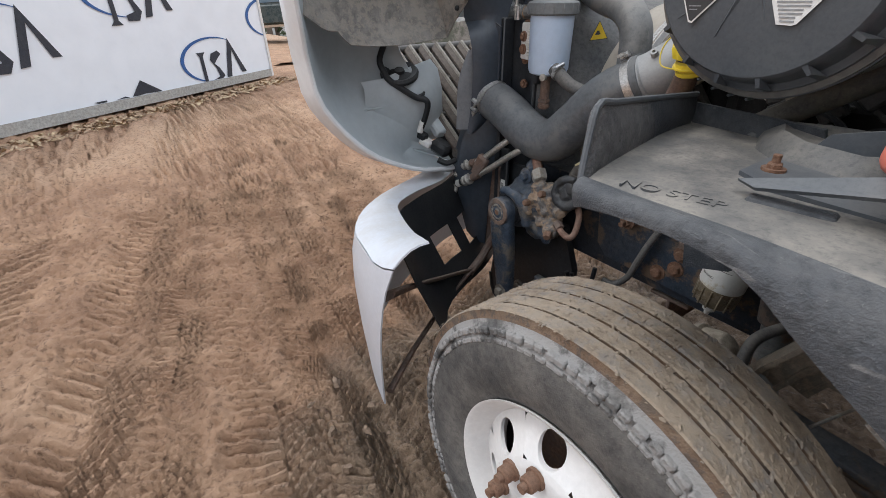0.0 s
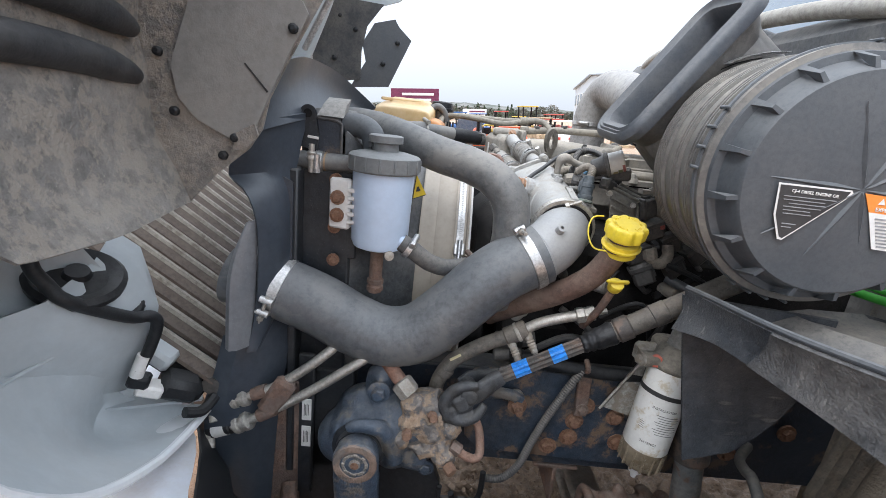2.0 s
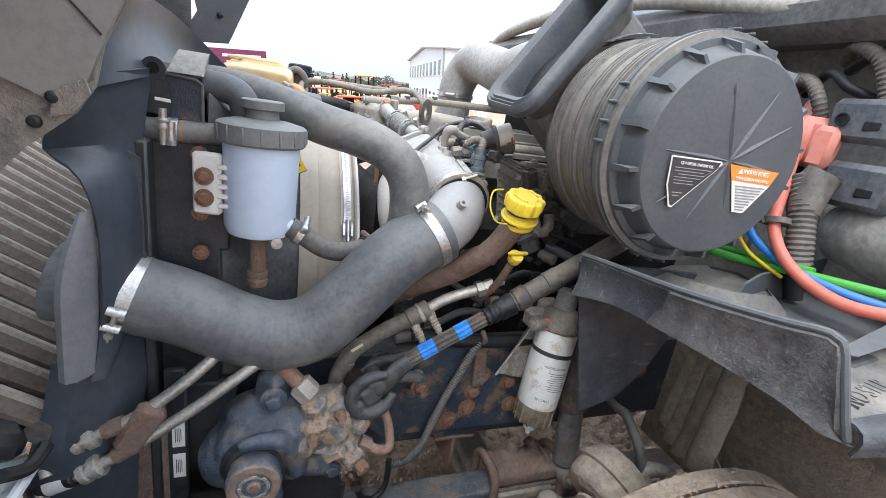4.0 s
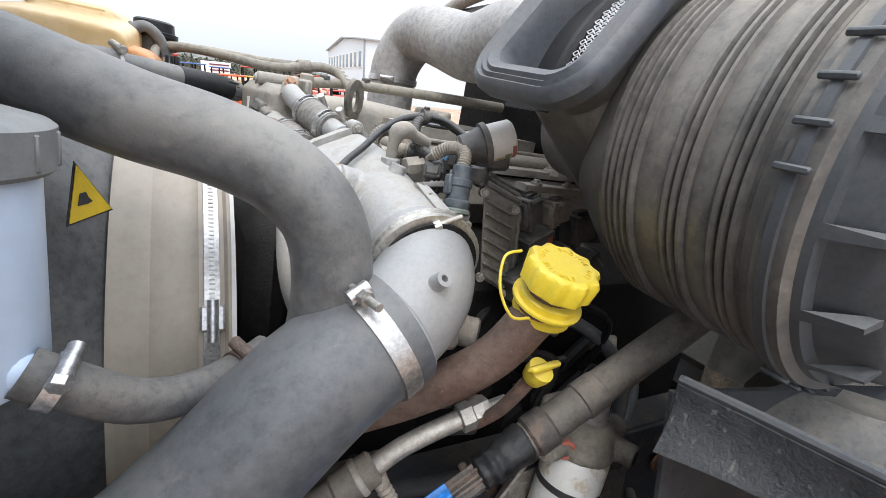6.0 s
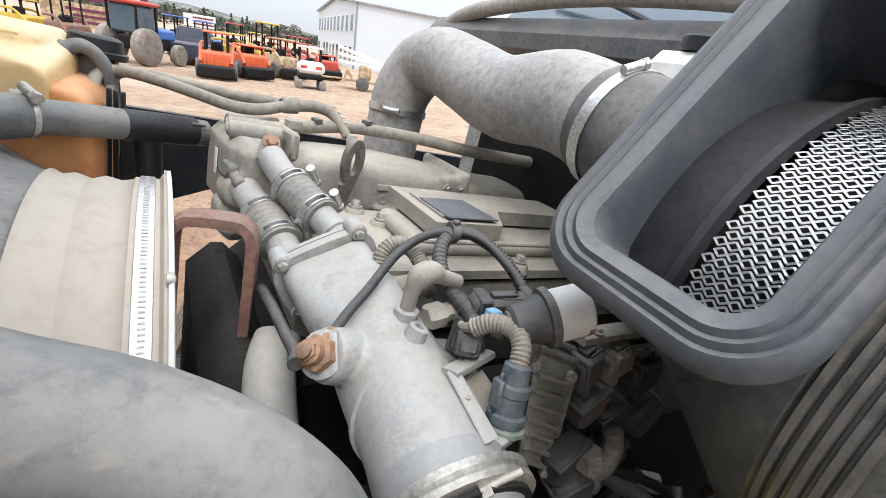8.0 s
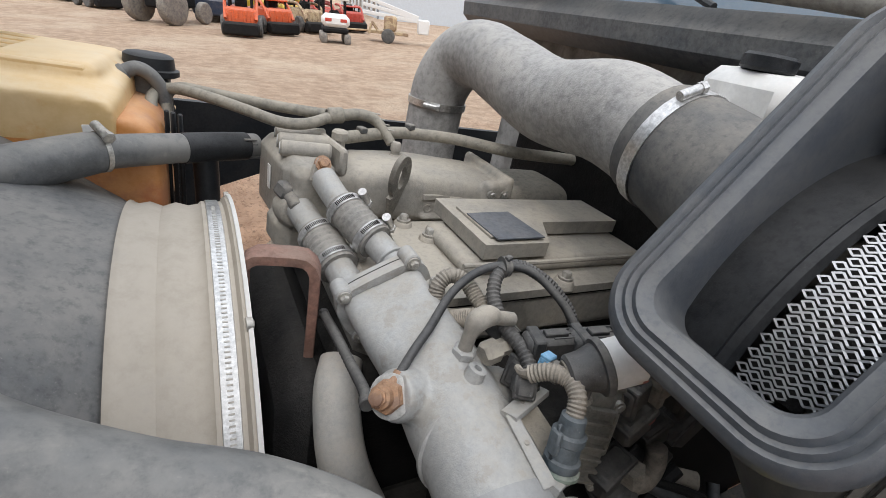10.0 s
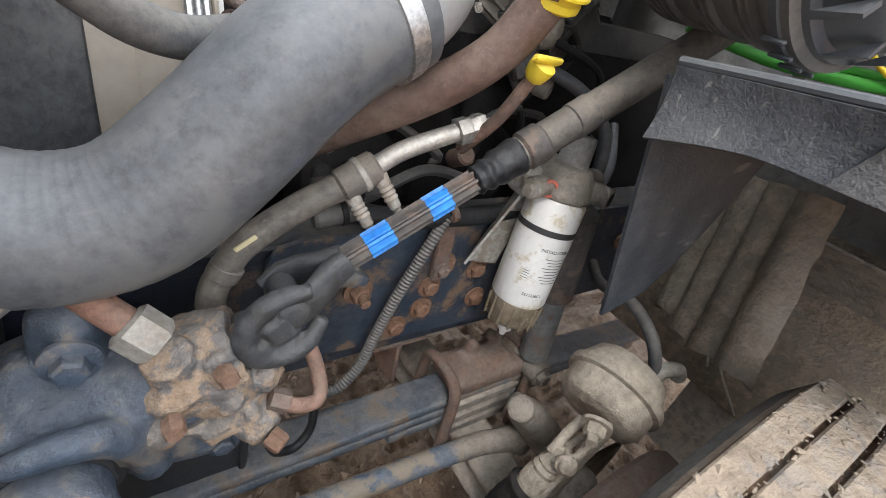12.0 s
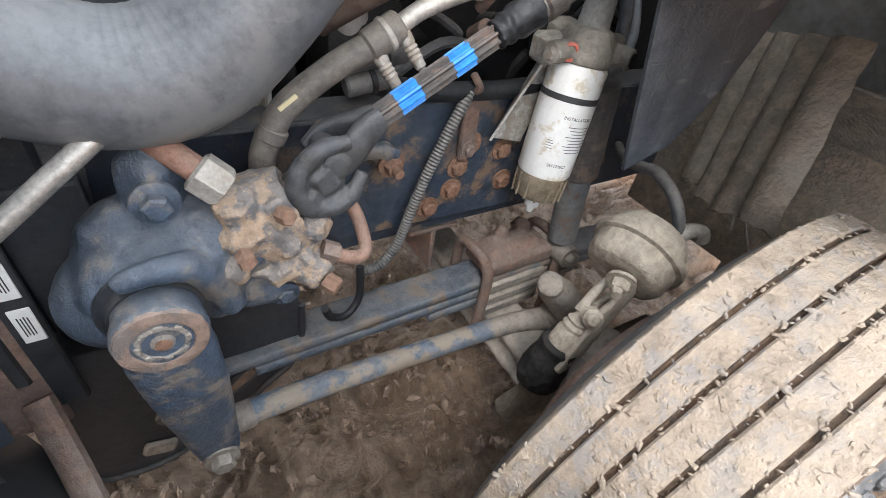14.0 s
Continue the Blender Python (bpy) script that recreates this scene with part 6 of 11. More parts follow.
part("strap_lock", Geo().box(None, (0.030, 0.034, 0.012), m=lock_m, bevel=0.003).cyl(lock_m @ Vector((0, 0.024, 0.008)), lock_m @ Vector((0, -0.03, 0.008)), 0.007, n=12), steel_band, shroud)
for q in (0.30, -0.25):
    w = radians(90 + 90 * q)
    part("rivet", Geo().bolt((-0.486, FC.y + 0.420 * math.cos(w), FC.z + 0.420 * math.sin(w)), (1, 0, 0), 0.006, 0.005), zinc, shroud)
face = []
for i in range(97):
    a = math.pi * 2 * i / 96
    ca, sa = math.cos(a), math.sin(a)
    k = 0.50 / max(abs(ca), abs(sa))
    outer = (min(max(k * ca, -0.47), 0.47), min(max(k * sa, -0.42), 0.45))
    face.append([(-0.80 + 0.176 * q, 0.0 + outer[0] * (1 - q) + (FC.y + 0.406 * ca) * q, 1.098 + (outer[1]) * (1 - q) + (FC.z - 1.098 + 0.406 * sa) * q) for q in (0, 0.35, 0.7, 1.0)])
part("hood_plate", Geo().sheet(face, 0.004), shroud_dark, shroud, "dark dusty shroud box")
fan = thing("fan", (-0.6, 0, 0.75), "black engine fan inside the shroud", "fan")
part("hub", Geo().lathe((-0.60, FC.y, FC.z), (1, 0, 0), [(0, 0.10), (0.06, 0.10), (0.07, 0.08), (0.14, 0.07)], 32), engine_dark, fan)
for k in range(9):
    a = 2 * math.pi * k / 9
    c, s_ = math.cos(a), math.sin(a)
    rows = []
    for r in (0.09, 0.2, 0.3, 0.375):
        w = 0.05 + 0.05 * r
        row = []
        for q in (-1, 0, 1):
            row.append((-0.575 + 0.03 * q, FC.y + r * c - w * q * s_, FC.z + r * s_ + w * q * c))
        rows.append(row)
    part("blade", Geo().sheet(rows, 0.006), black_plastic, fan)
guard = thing("belt_guard", (-0.44, -0.06, 1.1), "rusty red steel strap bracket beside the fan", "bracket")
GS = Vector((0.27, 0.96, 0.0))
gp = curve_pts([(-0.488, -0.040, 1.10), (-0.486, -0.040, 1.30), (-0.484, -0.040, 1.455), (-0.479, -0.0405, 1.482), (-0.468, -0.043, 1.494), (-0.44, -0.052, 1.497), (-0.408, -0.061, 1.496), (-0.397, -0.064, 1.485), (-0.393, -0.066, 1.46), (-0.393, -0.065, 1.30), (-0.394, -0.064, 1.10)], 70)
part("strap", Geo().add(*bar(gp, GS, [(0.019, 0.0075)] * 70, 12, 8)), surface("red_oxide", (0.235, 0.115, 0.085), 0.7, dust=0.35, dustcol=(0.36, 0.25, 0.19), grain=80, bump=0.3, patch=(0.15, 0.075, 0.055), patch_amount=0.3, patch_scale=22, top=0.35), guard)
part("hole", Geo().cyl((-0.437, -0.053, 1.5000), (-0.437, -0.053, 1.5012), 0.004, n=12), engine_dark, guard)

# ---- engine ----
eng = thing("engine", (0.1, 0.1, 0.5), "dusty dark diesel engine block", "engine")
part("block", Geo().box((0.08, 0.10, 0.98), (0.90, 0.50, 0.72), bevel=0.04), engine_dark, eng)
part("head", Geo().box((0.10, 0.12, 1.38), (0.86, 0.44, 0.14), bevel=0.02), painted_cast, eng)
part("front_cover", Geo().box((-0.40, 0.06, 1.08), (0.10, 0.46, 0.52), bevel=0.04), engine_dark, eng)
# the next two are dark blocks added to keep daylight out of the bay
part("side_blocker", Geo().box((0.22, -0.24, 1.10), (0.86, 0.18, 0.46), bevel=0.05).box((-0.2, -0.22, 0.95), (0.3, 0.2, 0.3), bevel=0.05), engine_dark, eng)
part("rear_blocker", Geo().box((0.80, 0.05, 0.95), (0.55, 0.62, 0.70), bevel=0.12), engine_dark, eng)
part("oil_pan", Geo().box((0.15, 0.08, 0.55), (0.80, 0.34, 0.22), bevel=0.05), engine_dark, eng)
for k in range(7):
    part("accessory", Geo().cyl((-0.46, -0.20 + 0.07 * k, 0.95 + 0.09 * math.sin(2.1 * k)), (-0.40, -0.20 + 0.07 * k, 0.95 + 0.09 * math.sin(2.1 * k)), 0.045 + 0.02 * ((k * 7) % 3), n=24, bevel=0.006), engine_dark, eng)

# intake casting that leads back from the elbow
bare_alu = surface("blasted_aluminium", (0.40, 0.405, 0.405), 0.42, metal=0.3, dust=0.35, dustcol=(0.43, 0.39, 0.33), grain=150, bump=0.18, top=0.55, vary=0.14, grit=0.35, patch=(0.29, 0.28, 0.265), patch_amount=0.2, patch_scale=30)
beige_cast = surface("beige_dusted_cast", (0.27, 0.255, 0.23), 0.55, dust=0.7, dustcol=(0.43, 0.375, 0.295), grain=90, bump=0.25, top=0.85, vary=0.15, grit=0.3)
sleeve_grey = surface("ribbed_sleeve", (0.21, 0.205, 0.195), 0.6, dust=0.5, dustcol=(0.36, 0.325, 0.275), grain=120, bump=0.2, top=0.4)
brass_rust = surface("rusted_brass", (0.40, 0.215, 0.115), 0.6, metal=0.3, dust=0.3, dustcol=(0.5, 0.39, 0.29), grain=140, bump=0.3, patch=(0.22, 0.11, 0.07), patch_amount=0.35, patch_scale=40)
conduit_tan = surface("tan_conduit", (0.17, 0.155, 0.135), 0.55, dust=0.6, dustcol=(0.42, 0.36, 0.28), grain=110, bump=0.2, top=0.5)
loom_black = surface("loom_black", (0.032, 0.034, 0.038), 0.45, dust=0.3, dustcol=(0.22, 0.2, 0.175), grain=120, bump=0.12, top=0.45, vary=0.2)

MW = Vector((0.89, 0.0, 0.45))
man = thing("intake_manifold", (-0.28, -0.25, 1.40), "dusty cast aluminium mixer duct with flanges", "intake manifold")
g = Geo().add(*bar([(-0.301, -0.112, 1.450), (-0.301, -0.135, 1.449), (-0.297, -0.17, 1.443), (-0.287, -0.205, 1.433), (-0.277, -0.245, 1.419), (-0.275, -0.30, 1.404), (-0.271, -0.36, 1.392), (-0.2728, -0.440, 1.3715)], MW, [(0.060, 0.036), (0.058, 0.037), (0.058, 0.042), (0.060, 0.052), (0.0615, 0.0615), (0.0620, 0.0620), (0.0635, 0.0635), (0.064, 0.064)], 36, [5, 5, 4, 3, 2, 2, 2, 2]))
g.tube([(-0.28, -0.30, 1.40), (-0.24, -0.29, 1.39), (-0.19, -0.27, 1.38)], [0.05, 0.055, 0.05], 24, 4)
g.tube([(-0.285, -0.262, 1.415), (-0.33, -0.272, 1.432), (-0.356, -0.279, 1.442)], [0.036, 0.031, 0.029], 20, 3)
g.box((-0.258, -0.215, 1.462), (0.012, 0.03, 0.03), (0, 25, 20), 0.003)
cast(part("duct", g, bare_alu, man), 0.0036, 5, 0.0012, 0.02)
part("seam_rib", Geo().lathe((-0.2725, -0.333, 1.397), (-0.02, 1, -0.18), [(0, 0.0625), (0.002, 0.0665), (0.006, 0.0665), (0.009, 0.0625)], 40), bare_alu, man)
FP = Vector((-0.301, -0.104, 1.451))
FN = Vector((0.0, 1.0, 0.03)).normalized()
FV = FN.cross(MW.normalized())
outline = []
for k in range(40):
    w = 2 * math.pi * k / 40
    c_, v_ = math.cos(w), math.sin(w)
    outline.append(FP + MW.normalized() * (0.0705 * math.copysign(abs(c_) ** 0.55, c_)) + FV * (0.0445 * math.copysign(abs(v_) ** 0.55, v_)))
flange = part("flange", Geo().plate([p - FN * 0.008 for p in outline], 0.016, FN), bare_alu, man, "rectangular tube flange")
part("gasket", Geo().plate([FP + (p - FP) * 0.985 + FN * 0.0082 for p in outline], 0.003, FN), engine_dark, man)
part("back_flange", Geo().plate([FP + (p - FP) * 0.97 + FN * 0.0114 for p in outline], 0.009, FN), bare_alu, man)
for a, b in ((0.052, 0.040), (-0.052, 0.040), (0.056, -0.038), (-0.056, -0.038)):
    q = FP + MW.normalized() * a + FV * (-b)
    part("flange_lug", Geo().cyl(q - FN * 0.010, q + FN * 0.022, 0.0125, n=16, bevel=0.002), bare_alu, man)
    part("bolt", Geo().bolt(q - FN * 0.010, -FN, 0.0065, 0.008), zinc, man)
part("boss_ring", Geo().lathe((-0.2705, -0.296, 1.455), (0.25, -0.06, 0.96), [(0, 0.0150), (0.020, 0.0112), (0.0235, 0.0112), (0.024, 0.0105), (0.024, 0.0048), (0.012, 0.0045)], 20), bare_alu, man, "open boss ring")
part("side_nipple", Geo().lathe((-0.285, -0.345, 1.394), (-1, 0.33, 0.12), [(0, 0.026), (0.022, 0.0215), (0.044, 0.0205), (0.046, 0.0190), (0.046, 0.0125), (0.02, 0.012)], 24), bare_alu, man)
PX = Vector((-0.72, -0.45, 0.53)).normalized()
P0 = Vector((-0.357, -0.2795, 1.4425))
part("plug_seat", Geo().lathe(P0 - PX * 0.006, PX, [(0, 0.0235), (0.006, 0.0248), (0.010, 0.0248), (0.0105, 0.0232), (0.011, 0.012)], 28), surface("machined_face", (0.5, 0.5, 0.49), 0.4, metal=0.4, dust=0.2, dustcol=(0.6, 0.55, 0.47), grain=120, bump=0.08), man, "pale machined seat")
plug = part("brass_plug", Geo().lathe(P0 + PX * 0.004, PX, [(0, 0.0185), (0.012, 0.0185), (0.014, 0.014)], 6).lathe(P0 + PX * 0.018, PX, [(0, 0.0125), (0.010, 0.0125), (0.012, 0.008), (0.020, 0.0078), (0.021, 0.0055)], 14), brass_rust, man, "rusted brass plug")
part("hex_cap", Geo().lathe(P0 + PX * 0.026, PX, [(0, 0.010), (0.007, 0.010), (0.008, 0.007)], 6), brass_rust, plug)
# open window bracket for the sensor plug
WA, WB, WC, WD = (Vector(p) for p in ((-0.253, -0.354, 1.461), (-0.196, -0.334, 1.463), (-0.250, -0.428, 1.440), (-0.186, -0.400, 1.432)))
br = part("window_bracket", Geo().add(*bar([WA + Vector((-0.004, -0.002, 0)), WB], (0, 1, -0.25), [(0.0105, 0.004), (0.0105, 0.004)], 12, 6)).add(*bar([WA, WC], (1, 0.1, 0.35), [(0.0065, 0.0045), (0.0075, 0.0045)], 12, 6)).add(*bar([WC, WC.lerp(WD, 0.6)], (0, 1, 0), [(0.010, 0.005), (0.012, 0.006)], 12, 6)), bare_alu, man, "open cast window bracket")
part("bracket_floor", Geo().plate([WA + Vector((0, 0, -0.026)), WB + Vector((0, 0, -0.03)), WD + Vector((0, 0, -0.02)), WC + Vector((0, 0, -0.02))], 0.008, (0, 0, 1)), beige_cast, man)
part("bracket_wall", Geo().plate([WA + Vector((0, -0.004, -0.034)), WC + Vector((0, 0, -0.034)), WC, WA], 0.007, (1, 0.1, 0)), bare_alu, man)
for k in range(3):
    part("pin", Geo().cyl(WA.lerp(WB, 0.35 + 0.17 * k) + Vector((0, 0, 0.003)), WA.lerp(WB, 0.35 + 0.17 * k) + Vector((0, 0, 0.0062)), 0.0022, n=10), zinc, br)
part("rivet", Geo().cyl(WA.lerp(WC, 0.45) - Vector((0, 0, 0.002)), WA.lerp(WC, 0.45) + Vector((-0.002, 0, 0.006)), 0.0026, n=10), zinc, br)

for pts, r, a0, a1 in (([(-0.272, -0.090, 1.475), (-0.279, -0.065, 1.483), (-0.291, -0.03, 1.494), (-0.305, 0.0, 1.503), (-0.33, 0.06, 1.525), (-0.345, 0.118, 1.546)], 0.0215, 0.33, 0.71),
                       ([(-0.331, -0.090, 1.428), (-0.336, -0.06, 1.437), (-0.346, -0.01, 1.451), (-0.356, 0.04, 1.463), (-0.366, 0.08, 1.473), (-0.376, 0.13, 1.483)], 0.0235, 0.34, 0.72)):
    t = thing("crossover_tube", pts[0], "dusty aluminium crossover tube with a ribbed sleeve", "coolant tube", "crossover tubes")
    cp = curve_pts(pts, 61)
    part("tube", Geo().tube([tuple(p) for p in cp], r, 24, 1), bare_alu, t)
    part("tube_bead", Geo().lathe(cp[8], cp[9] - cp[8], [(0, r), (0.002, r + 0.003), (0.005, r + 0.003), (0.007, r)], 24), bare_alu, t)
    i0, i1 = int(60 * a0), int(60 * a1)
    part("sleeve", Geo().tube([tuple(p) for p in curve_pts([tuple(p) for p in cp[i0:i1 + 1]], 48)], [r + 0.0075 + (0.0012 * math.cos(i * 1.1) if 12 < i < 36 else 0.0) for i in range(48)], 26, 1), sleeve_grey, t, "dusty ribbed rubber sleeve")
    for f in (i0 + 3, i1 - 3):
        c_ = part("clamp", Geo().band(cp[f], cp[f + 1] - cp[f], r + 0.0082, 0.013, 0.0018, screw=(0.8, -0.1, 0.45)), steel_band, t)
        d_ = (cp[f + 1] - cp[f]).normalized()
        s_ = (Vector((-0.25, -0.5, 0.85)) - d_ * Vector((-0.25, -0.5, 0.85)).dot(d_)).normalized()
        u_ = d_.cross(s_)
        for q in range(-6, 7):
            w = q * 0.085
            part("thread_slot", Geo().box(None, (0.0017, 0.0075, 0.0008), m=Matrix.Translation(cp[f] + (s_ * math.cos(w) + u_ * math.sin(w)) * (r + 0.0103)) @ Matrix((-(u_ * math.cos(w) - s_ * math.sin(w)), d_, s_ * math.cos(w) + u_ * math.sin(w))).transposed().to_4x4(), bevel=0.0002), engine_dark, c_)
ears = thing("tube_flange", (-0.346, 0.13, 1.53), "dusty tube flange with a rusty bolt", "flange")
part("ear", Geo().plate([Vector((-0.346, 0.132, 1.550)) + Vector((0.80, 0.30, -0.30)) * (a * 0.03) + Vector((-0.1, 0.35, 0.93)) * (b * 0.038) for a, b in ((-0.35, 0.55), (0.0, 0.72), (0.4, 0.55), (0.62, 0.1), (0.9, -0.4), (0.6, -0.9), (-0.6, -0.95), (-1.0, -0.5), (-0.7, 0.1))], 0.010, (0.25, -0.9, 0.4)), beige_cast, ears)
part("bolt", Geo().bolt((-0.3455, 0.126, 1.567), (0.1, -0.8, 0.6), 0.0095, 0.010), brass_rust, ears, "rusted bolt")

therm = thing("thermostat_housing", (-0.36, 0.24, 1.40), "dusty cast thermostat housing", "thermostat housing")
g = Geo().box((-0.362, 0.255, 1.485), (0.095, 0.20, 0.15), (0, 0, 6), 0.02).box((-0.352, 0.165, 1.50), (0.075, 0.07, 0.11), (0, 0, 6), 0.015).tube([(-0.386, 0.17, 1.475), (-0.378, 0.13, 1.478)], [0.034, 0.03], 20, 1).box((-0.385, 0.19, 1.42), (0.06, 0.10, 0.08), (0, 0, 6), 0.02)
cast(part("body", g, beige_cast, therm), 0.004, 5, 0.0015, 0.025)
for k, (y0, ln, r) in enumerate(((0.195, 0.085, 0.0145), (0.245, 0.095, 0.016), (0.30, 0.10, 0.0155))):
    pipe = part("pipe", Geo().cyl((-0.400 + 0.004 * k, y0 + 0.012, 1.566 - 0.002 * k), (-0.400 + ln, y0 - 0.004, 1.568), r, n=20, bevel=0.003), beige_cast, therm)
    part("pipe_face", Geo().cyl((-0.402 + 0.004 * k, y0 + 0.0125, 1.566 - 0.002 * k), (-0.3995 + 0.004 * k, y0 + 0.012, 1.566 - 0.002 * k), r * 0.72, n=20), bare_alu, pipe)
part("end_wall", Geo().box((-0.303, 0.225, 1.555), (0.016, 0.11, 0.05), (0, 0, 8), 0.005), beige_cast, therm)
part("fitting", Geo().lathe((-0.285, 0.25, 1.545), (0, 0, 1), [(0, 0.012), (0.03, 0.012), (0.032, 0.016), (0.046, 0.016), (0.05, 0.012)], 8), beige_cast, therm)
part("label", Geo().box((-0.4115, 0.245, 1.50), (0.002, 0.016, 0.045), (0, 0, 6), 0.0004), label_white, therm, "small pale printed label")
ts = thing("coolant_sensor", (-0.40, 0.17, 1.50), "dusty sensor plug with a black corrugated lead", "sensor")
part("plug", Geo().box((-0.398, 0.155, 1.508), (0.028, 0.030, 0.026), (20, 15, 35), 0.005).cyl((-0.392, 0.145, 1.502), (-0.384, 0.115, 1.492), 0.0115, n=14, bevel=0.002), dusty_plastic, ts)
cp = curve_pts([(-0.386, 0.122, 1.495), (-0.374, 0.09, 1.486), (-0.352, 0.062, 1.488), (-0.325, 0.055, 1.500), (-0.31, 0.07, 1.50)], 60)
part("lead", Geo().tube([tuple(p) for p in cp], [0.0068 + 0.0011 * (i % 2) for i in range(60)], 10, 1), loom_black, ts, "black corrugated lead")

# valve cover: a flanged base, a soft dome and a raised box with its data plate
vc = thing("valve_cover", (0.10, 0.0, 1.43), "dusty beige aluminium valve cover with a raised box", "valve cover")
vo = [(-0.214, 0.092), (-0.236, 0.075), (-0.268, -0.125), (-0.258, -0.152), (-0.236, -0.160), (0.42, -0.160), (0.42, 0.095)]
part("flange", Geo().plate([(x, y, 1.462) for x, y in vo], 0.014, (0, 0, 1)), beige_cast, vc)
part("gasket", Geo().plate([(x * 0.995, y * 0.98, 1.457) for x, y in vo], 0.004, (0, 0, 1)), engine_dark, vc)
part("base", Geo().plate([(x + 0.006, y * 0.96, 1.395) for x, y in vo], 0.062, (0, 0, 1)), beige_cast, vc)
vi = [Vector(p) for p in ((-0.205, 0.070, 0), (-0.218, 0.058, 0), (-0.240, -0.085, 0), (-0.228, -0.120, 0), (-0.205, -0.138, 0), (0.40, -0.138, 0), (0.40, 0.075, 0))]
vm = Vector((0.06, -0.03, 0))
vring = lambda k, z: [Vector((vm.x + (p.x - vm.x) * k, vm.y + (p.y - vm.y) * (1 - (1 - k) * 2.2), z)) for p in vi]
dm = loft([vring(1.0, 1.472), vring(0.985, 1.492), vring(0.965, 1.504), vring(0.93, 1.511), vring(0.88, 1.514)])
dm.f.append(tuple(range(len(dm.v) - 7, len(dm.v))))
cast(part("dome", dm.box((0.07, -0.03, 1.485), (0.5, 0.16, 0.03), bevel=0.01), beige_cast, vc), 0.0042, 5, 0.001, 0.03)
part("raised_box", Geo().plate([(-0.150, 0.076, 1.505), (-0.152, -0.108, 1.505), (-0.028, -0.108, 1.505), (0.018, -0.03, 1.505), (0.40, -0.03, 1.505), (0.40, 0.076, 1.505)], 0.025, (0, 0, 1)), beige_cast, vc)
part("box_ledge", Geo().plate([(-0.132, -0.088, 1.530), (-0.05, -0.088, 1.530), (0.03, 0.02, 1.530), (0.03, 0.03, 1.530), (-0.132, 0.03, 1.530)], 0.004, (0, 0, 1)), beige_cast, vc)
part("data_plate", Geo().plate([(-0.130, -0.004, 1.5345), (-0.128, -0.102, 1.5345), (-0.033, -0.100, 1.5345), (-0.040, 0.002, 1.5345)], 0.002, (0, 0, 1)), surface("plate_blue_grey", (0.085, 0.10, 0.125), 0.45, dust=0.3, dustcol=(0.24, 0.22, 0.20), grain=120, bump=0.05, top=0.35), vc, "dark blue-grey data plate")
for x, y in ((-0.181, 0.018), (-0.245, -0.137), (-0.009, -0.148), (0.17, -0.148), (-0.205, 0.078), (0.34, -0.148)):
    boss = part("bolt_boss", Geo().lathe((x, y, 1.470), (0, 0, 1), [(0, 0.019), (0.012, 0.016), (0.014, 0.014)], 20), beige_cast, vc)
    part("bolt", Geo().bolt((x, y, 1.485), (0, 0, 1), 0.0085, 0.012), zinc, boss)
part("bead", Geo().tube([(-0.198, -0.128, 1.508), (-0.03, -0.131, 1.508), (0.2, -0.131, 1.508)], 0.004, 8), beige_cast, vc)

rock = thing("rear_cover", (0.0, 0.22, 1.45), "dusty beige cast upper engine cover", "engine cover")
g = Geo().add(*bar([(-0.295, 0.235, 1.492), (-0.26, 0.228, 1.50), (-0.16, 0.215, 1.503), (-0.02, 0.20, 1.497), (0.03, 0.195, 1.492)], (0, 1, 0), [(0.055, 0.045), (0.078, 0.052), (0.086, 0.056), (0.088, 0.055), (0.086, 0.052)], 28, 4))
g.box((0.005, 0.115, 1.515), (0.055, 0.030, 0.075), (0, 0, 6), 0.006).box((0.028, 0.19, 1.515), (0.020, 0.19, 0.10), bevel=0.006)
g.box((-0.07, 0.125, 1.47), (0.16, 0.02, 0.012), bevel=0.004)
cast(part("cover", g, beige_cast, rock), 0.0042, 4, 0.0015, 0.025)
part("rear_body", Geo().add(*bar([(0.035, 0.20, 1.485), (0.15, 0.20, 1.488), (0.30, 0.20, 1.485), (0.42, 0.20, 1.47)], (0, 1, 0), [(0.08, 0.046), (0.085, 0.05), (0.085, 0.05), (0.08, 0.045)], 24, 4)), head_dust, rock, "darker rear section")
for x, y in ((-0.012, 0.099), (0.018, 0.099)):
    part("bolt", Geo().bolt((x, y, 1.53), (0, -1, 0), 0.006, 0.007), zinc, rock)
for k, (w, x0) in enumerate(((0.042, -0.150), (0.028, -0.095))):
    for z in (1.512 - 0.002 * k,):
        part("cast_mark", Geo().box((x0 + w / 2, 0.124 - 0.004 * k, z), (w, 0.006, 0.011), bevel=0.001), beige_cast, rock)
part("cast_badge", Geo().lathe((-0.135, 0.1285, 1.488), (0, -1, 0.05), [(0, 0.009), (0.005, 0.009), (0.005, 0.006), (0.003, 0.005)], 16), beige_cast, rock)

EW, EU = Vector((0.75, 0.66, 0.0)).normalized(), Vector((-0.10, -0.34, 0.93)).normalized()
EC = Vector((-0.210, 0.112, 1.556))
EN = EW.cross(EU)
outer, hole = [], []
for k in range(48):
    w = 2 * math.pi * k / 48
    c_, v_ = math.cos(w), math.sin(w)
    outer.append(EC + EW * (0.034 * c_) + EU * (0.046 * v_ if v_ > 0 else 0.05 * v_))
    hole.append(EC + EW * (0.0145 * c_) + EU * (0.026 * v_ - 0.002))
eye = thing("lifting_eye", (-0.20, 0.15, 1.45), "slender dusty steel lifting eye on the engine", "lifting eye")
part("eye", loft([[p - EN * 0.005 for p in hole], [p - EN * 0.005 for p in outer], [p + EN * 0.005 for p in outer], [p + EN * 0.005 for p in hole], [p - EN * 0.005 for p in hole]]), head_dust, eye)
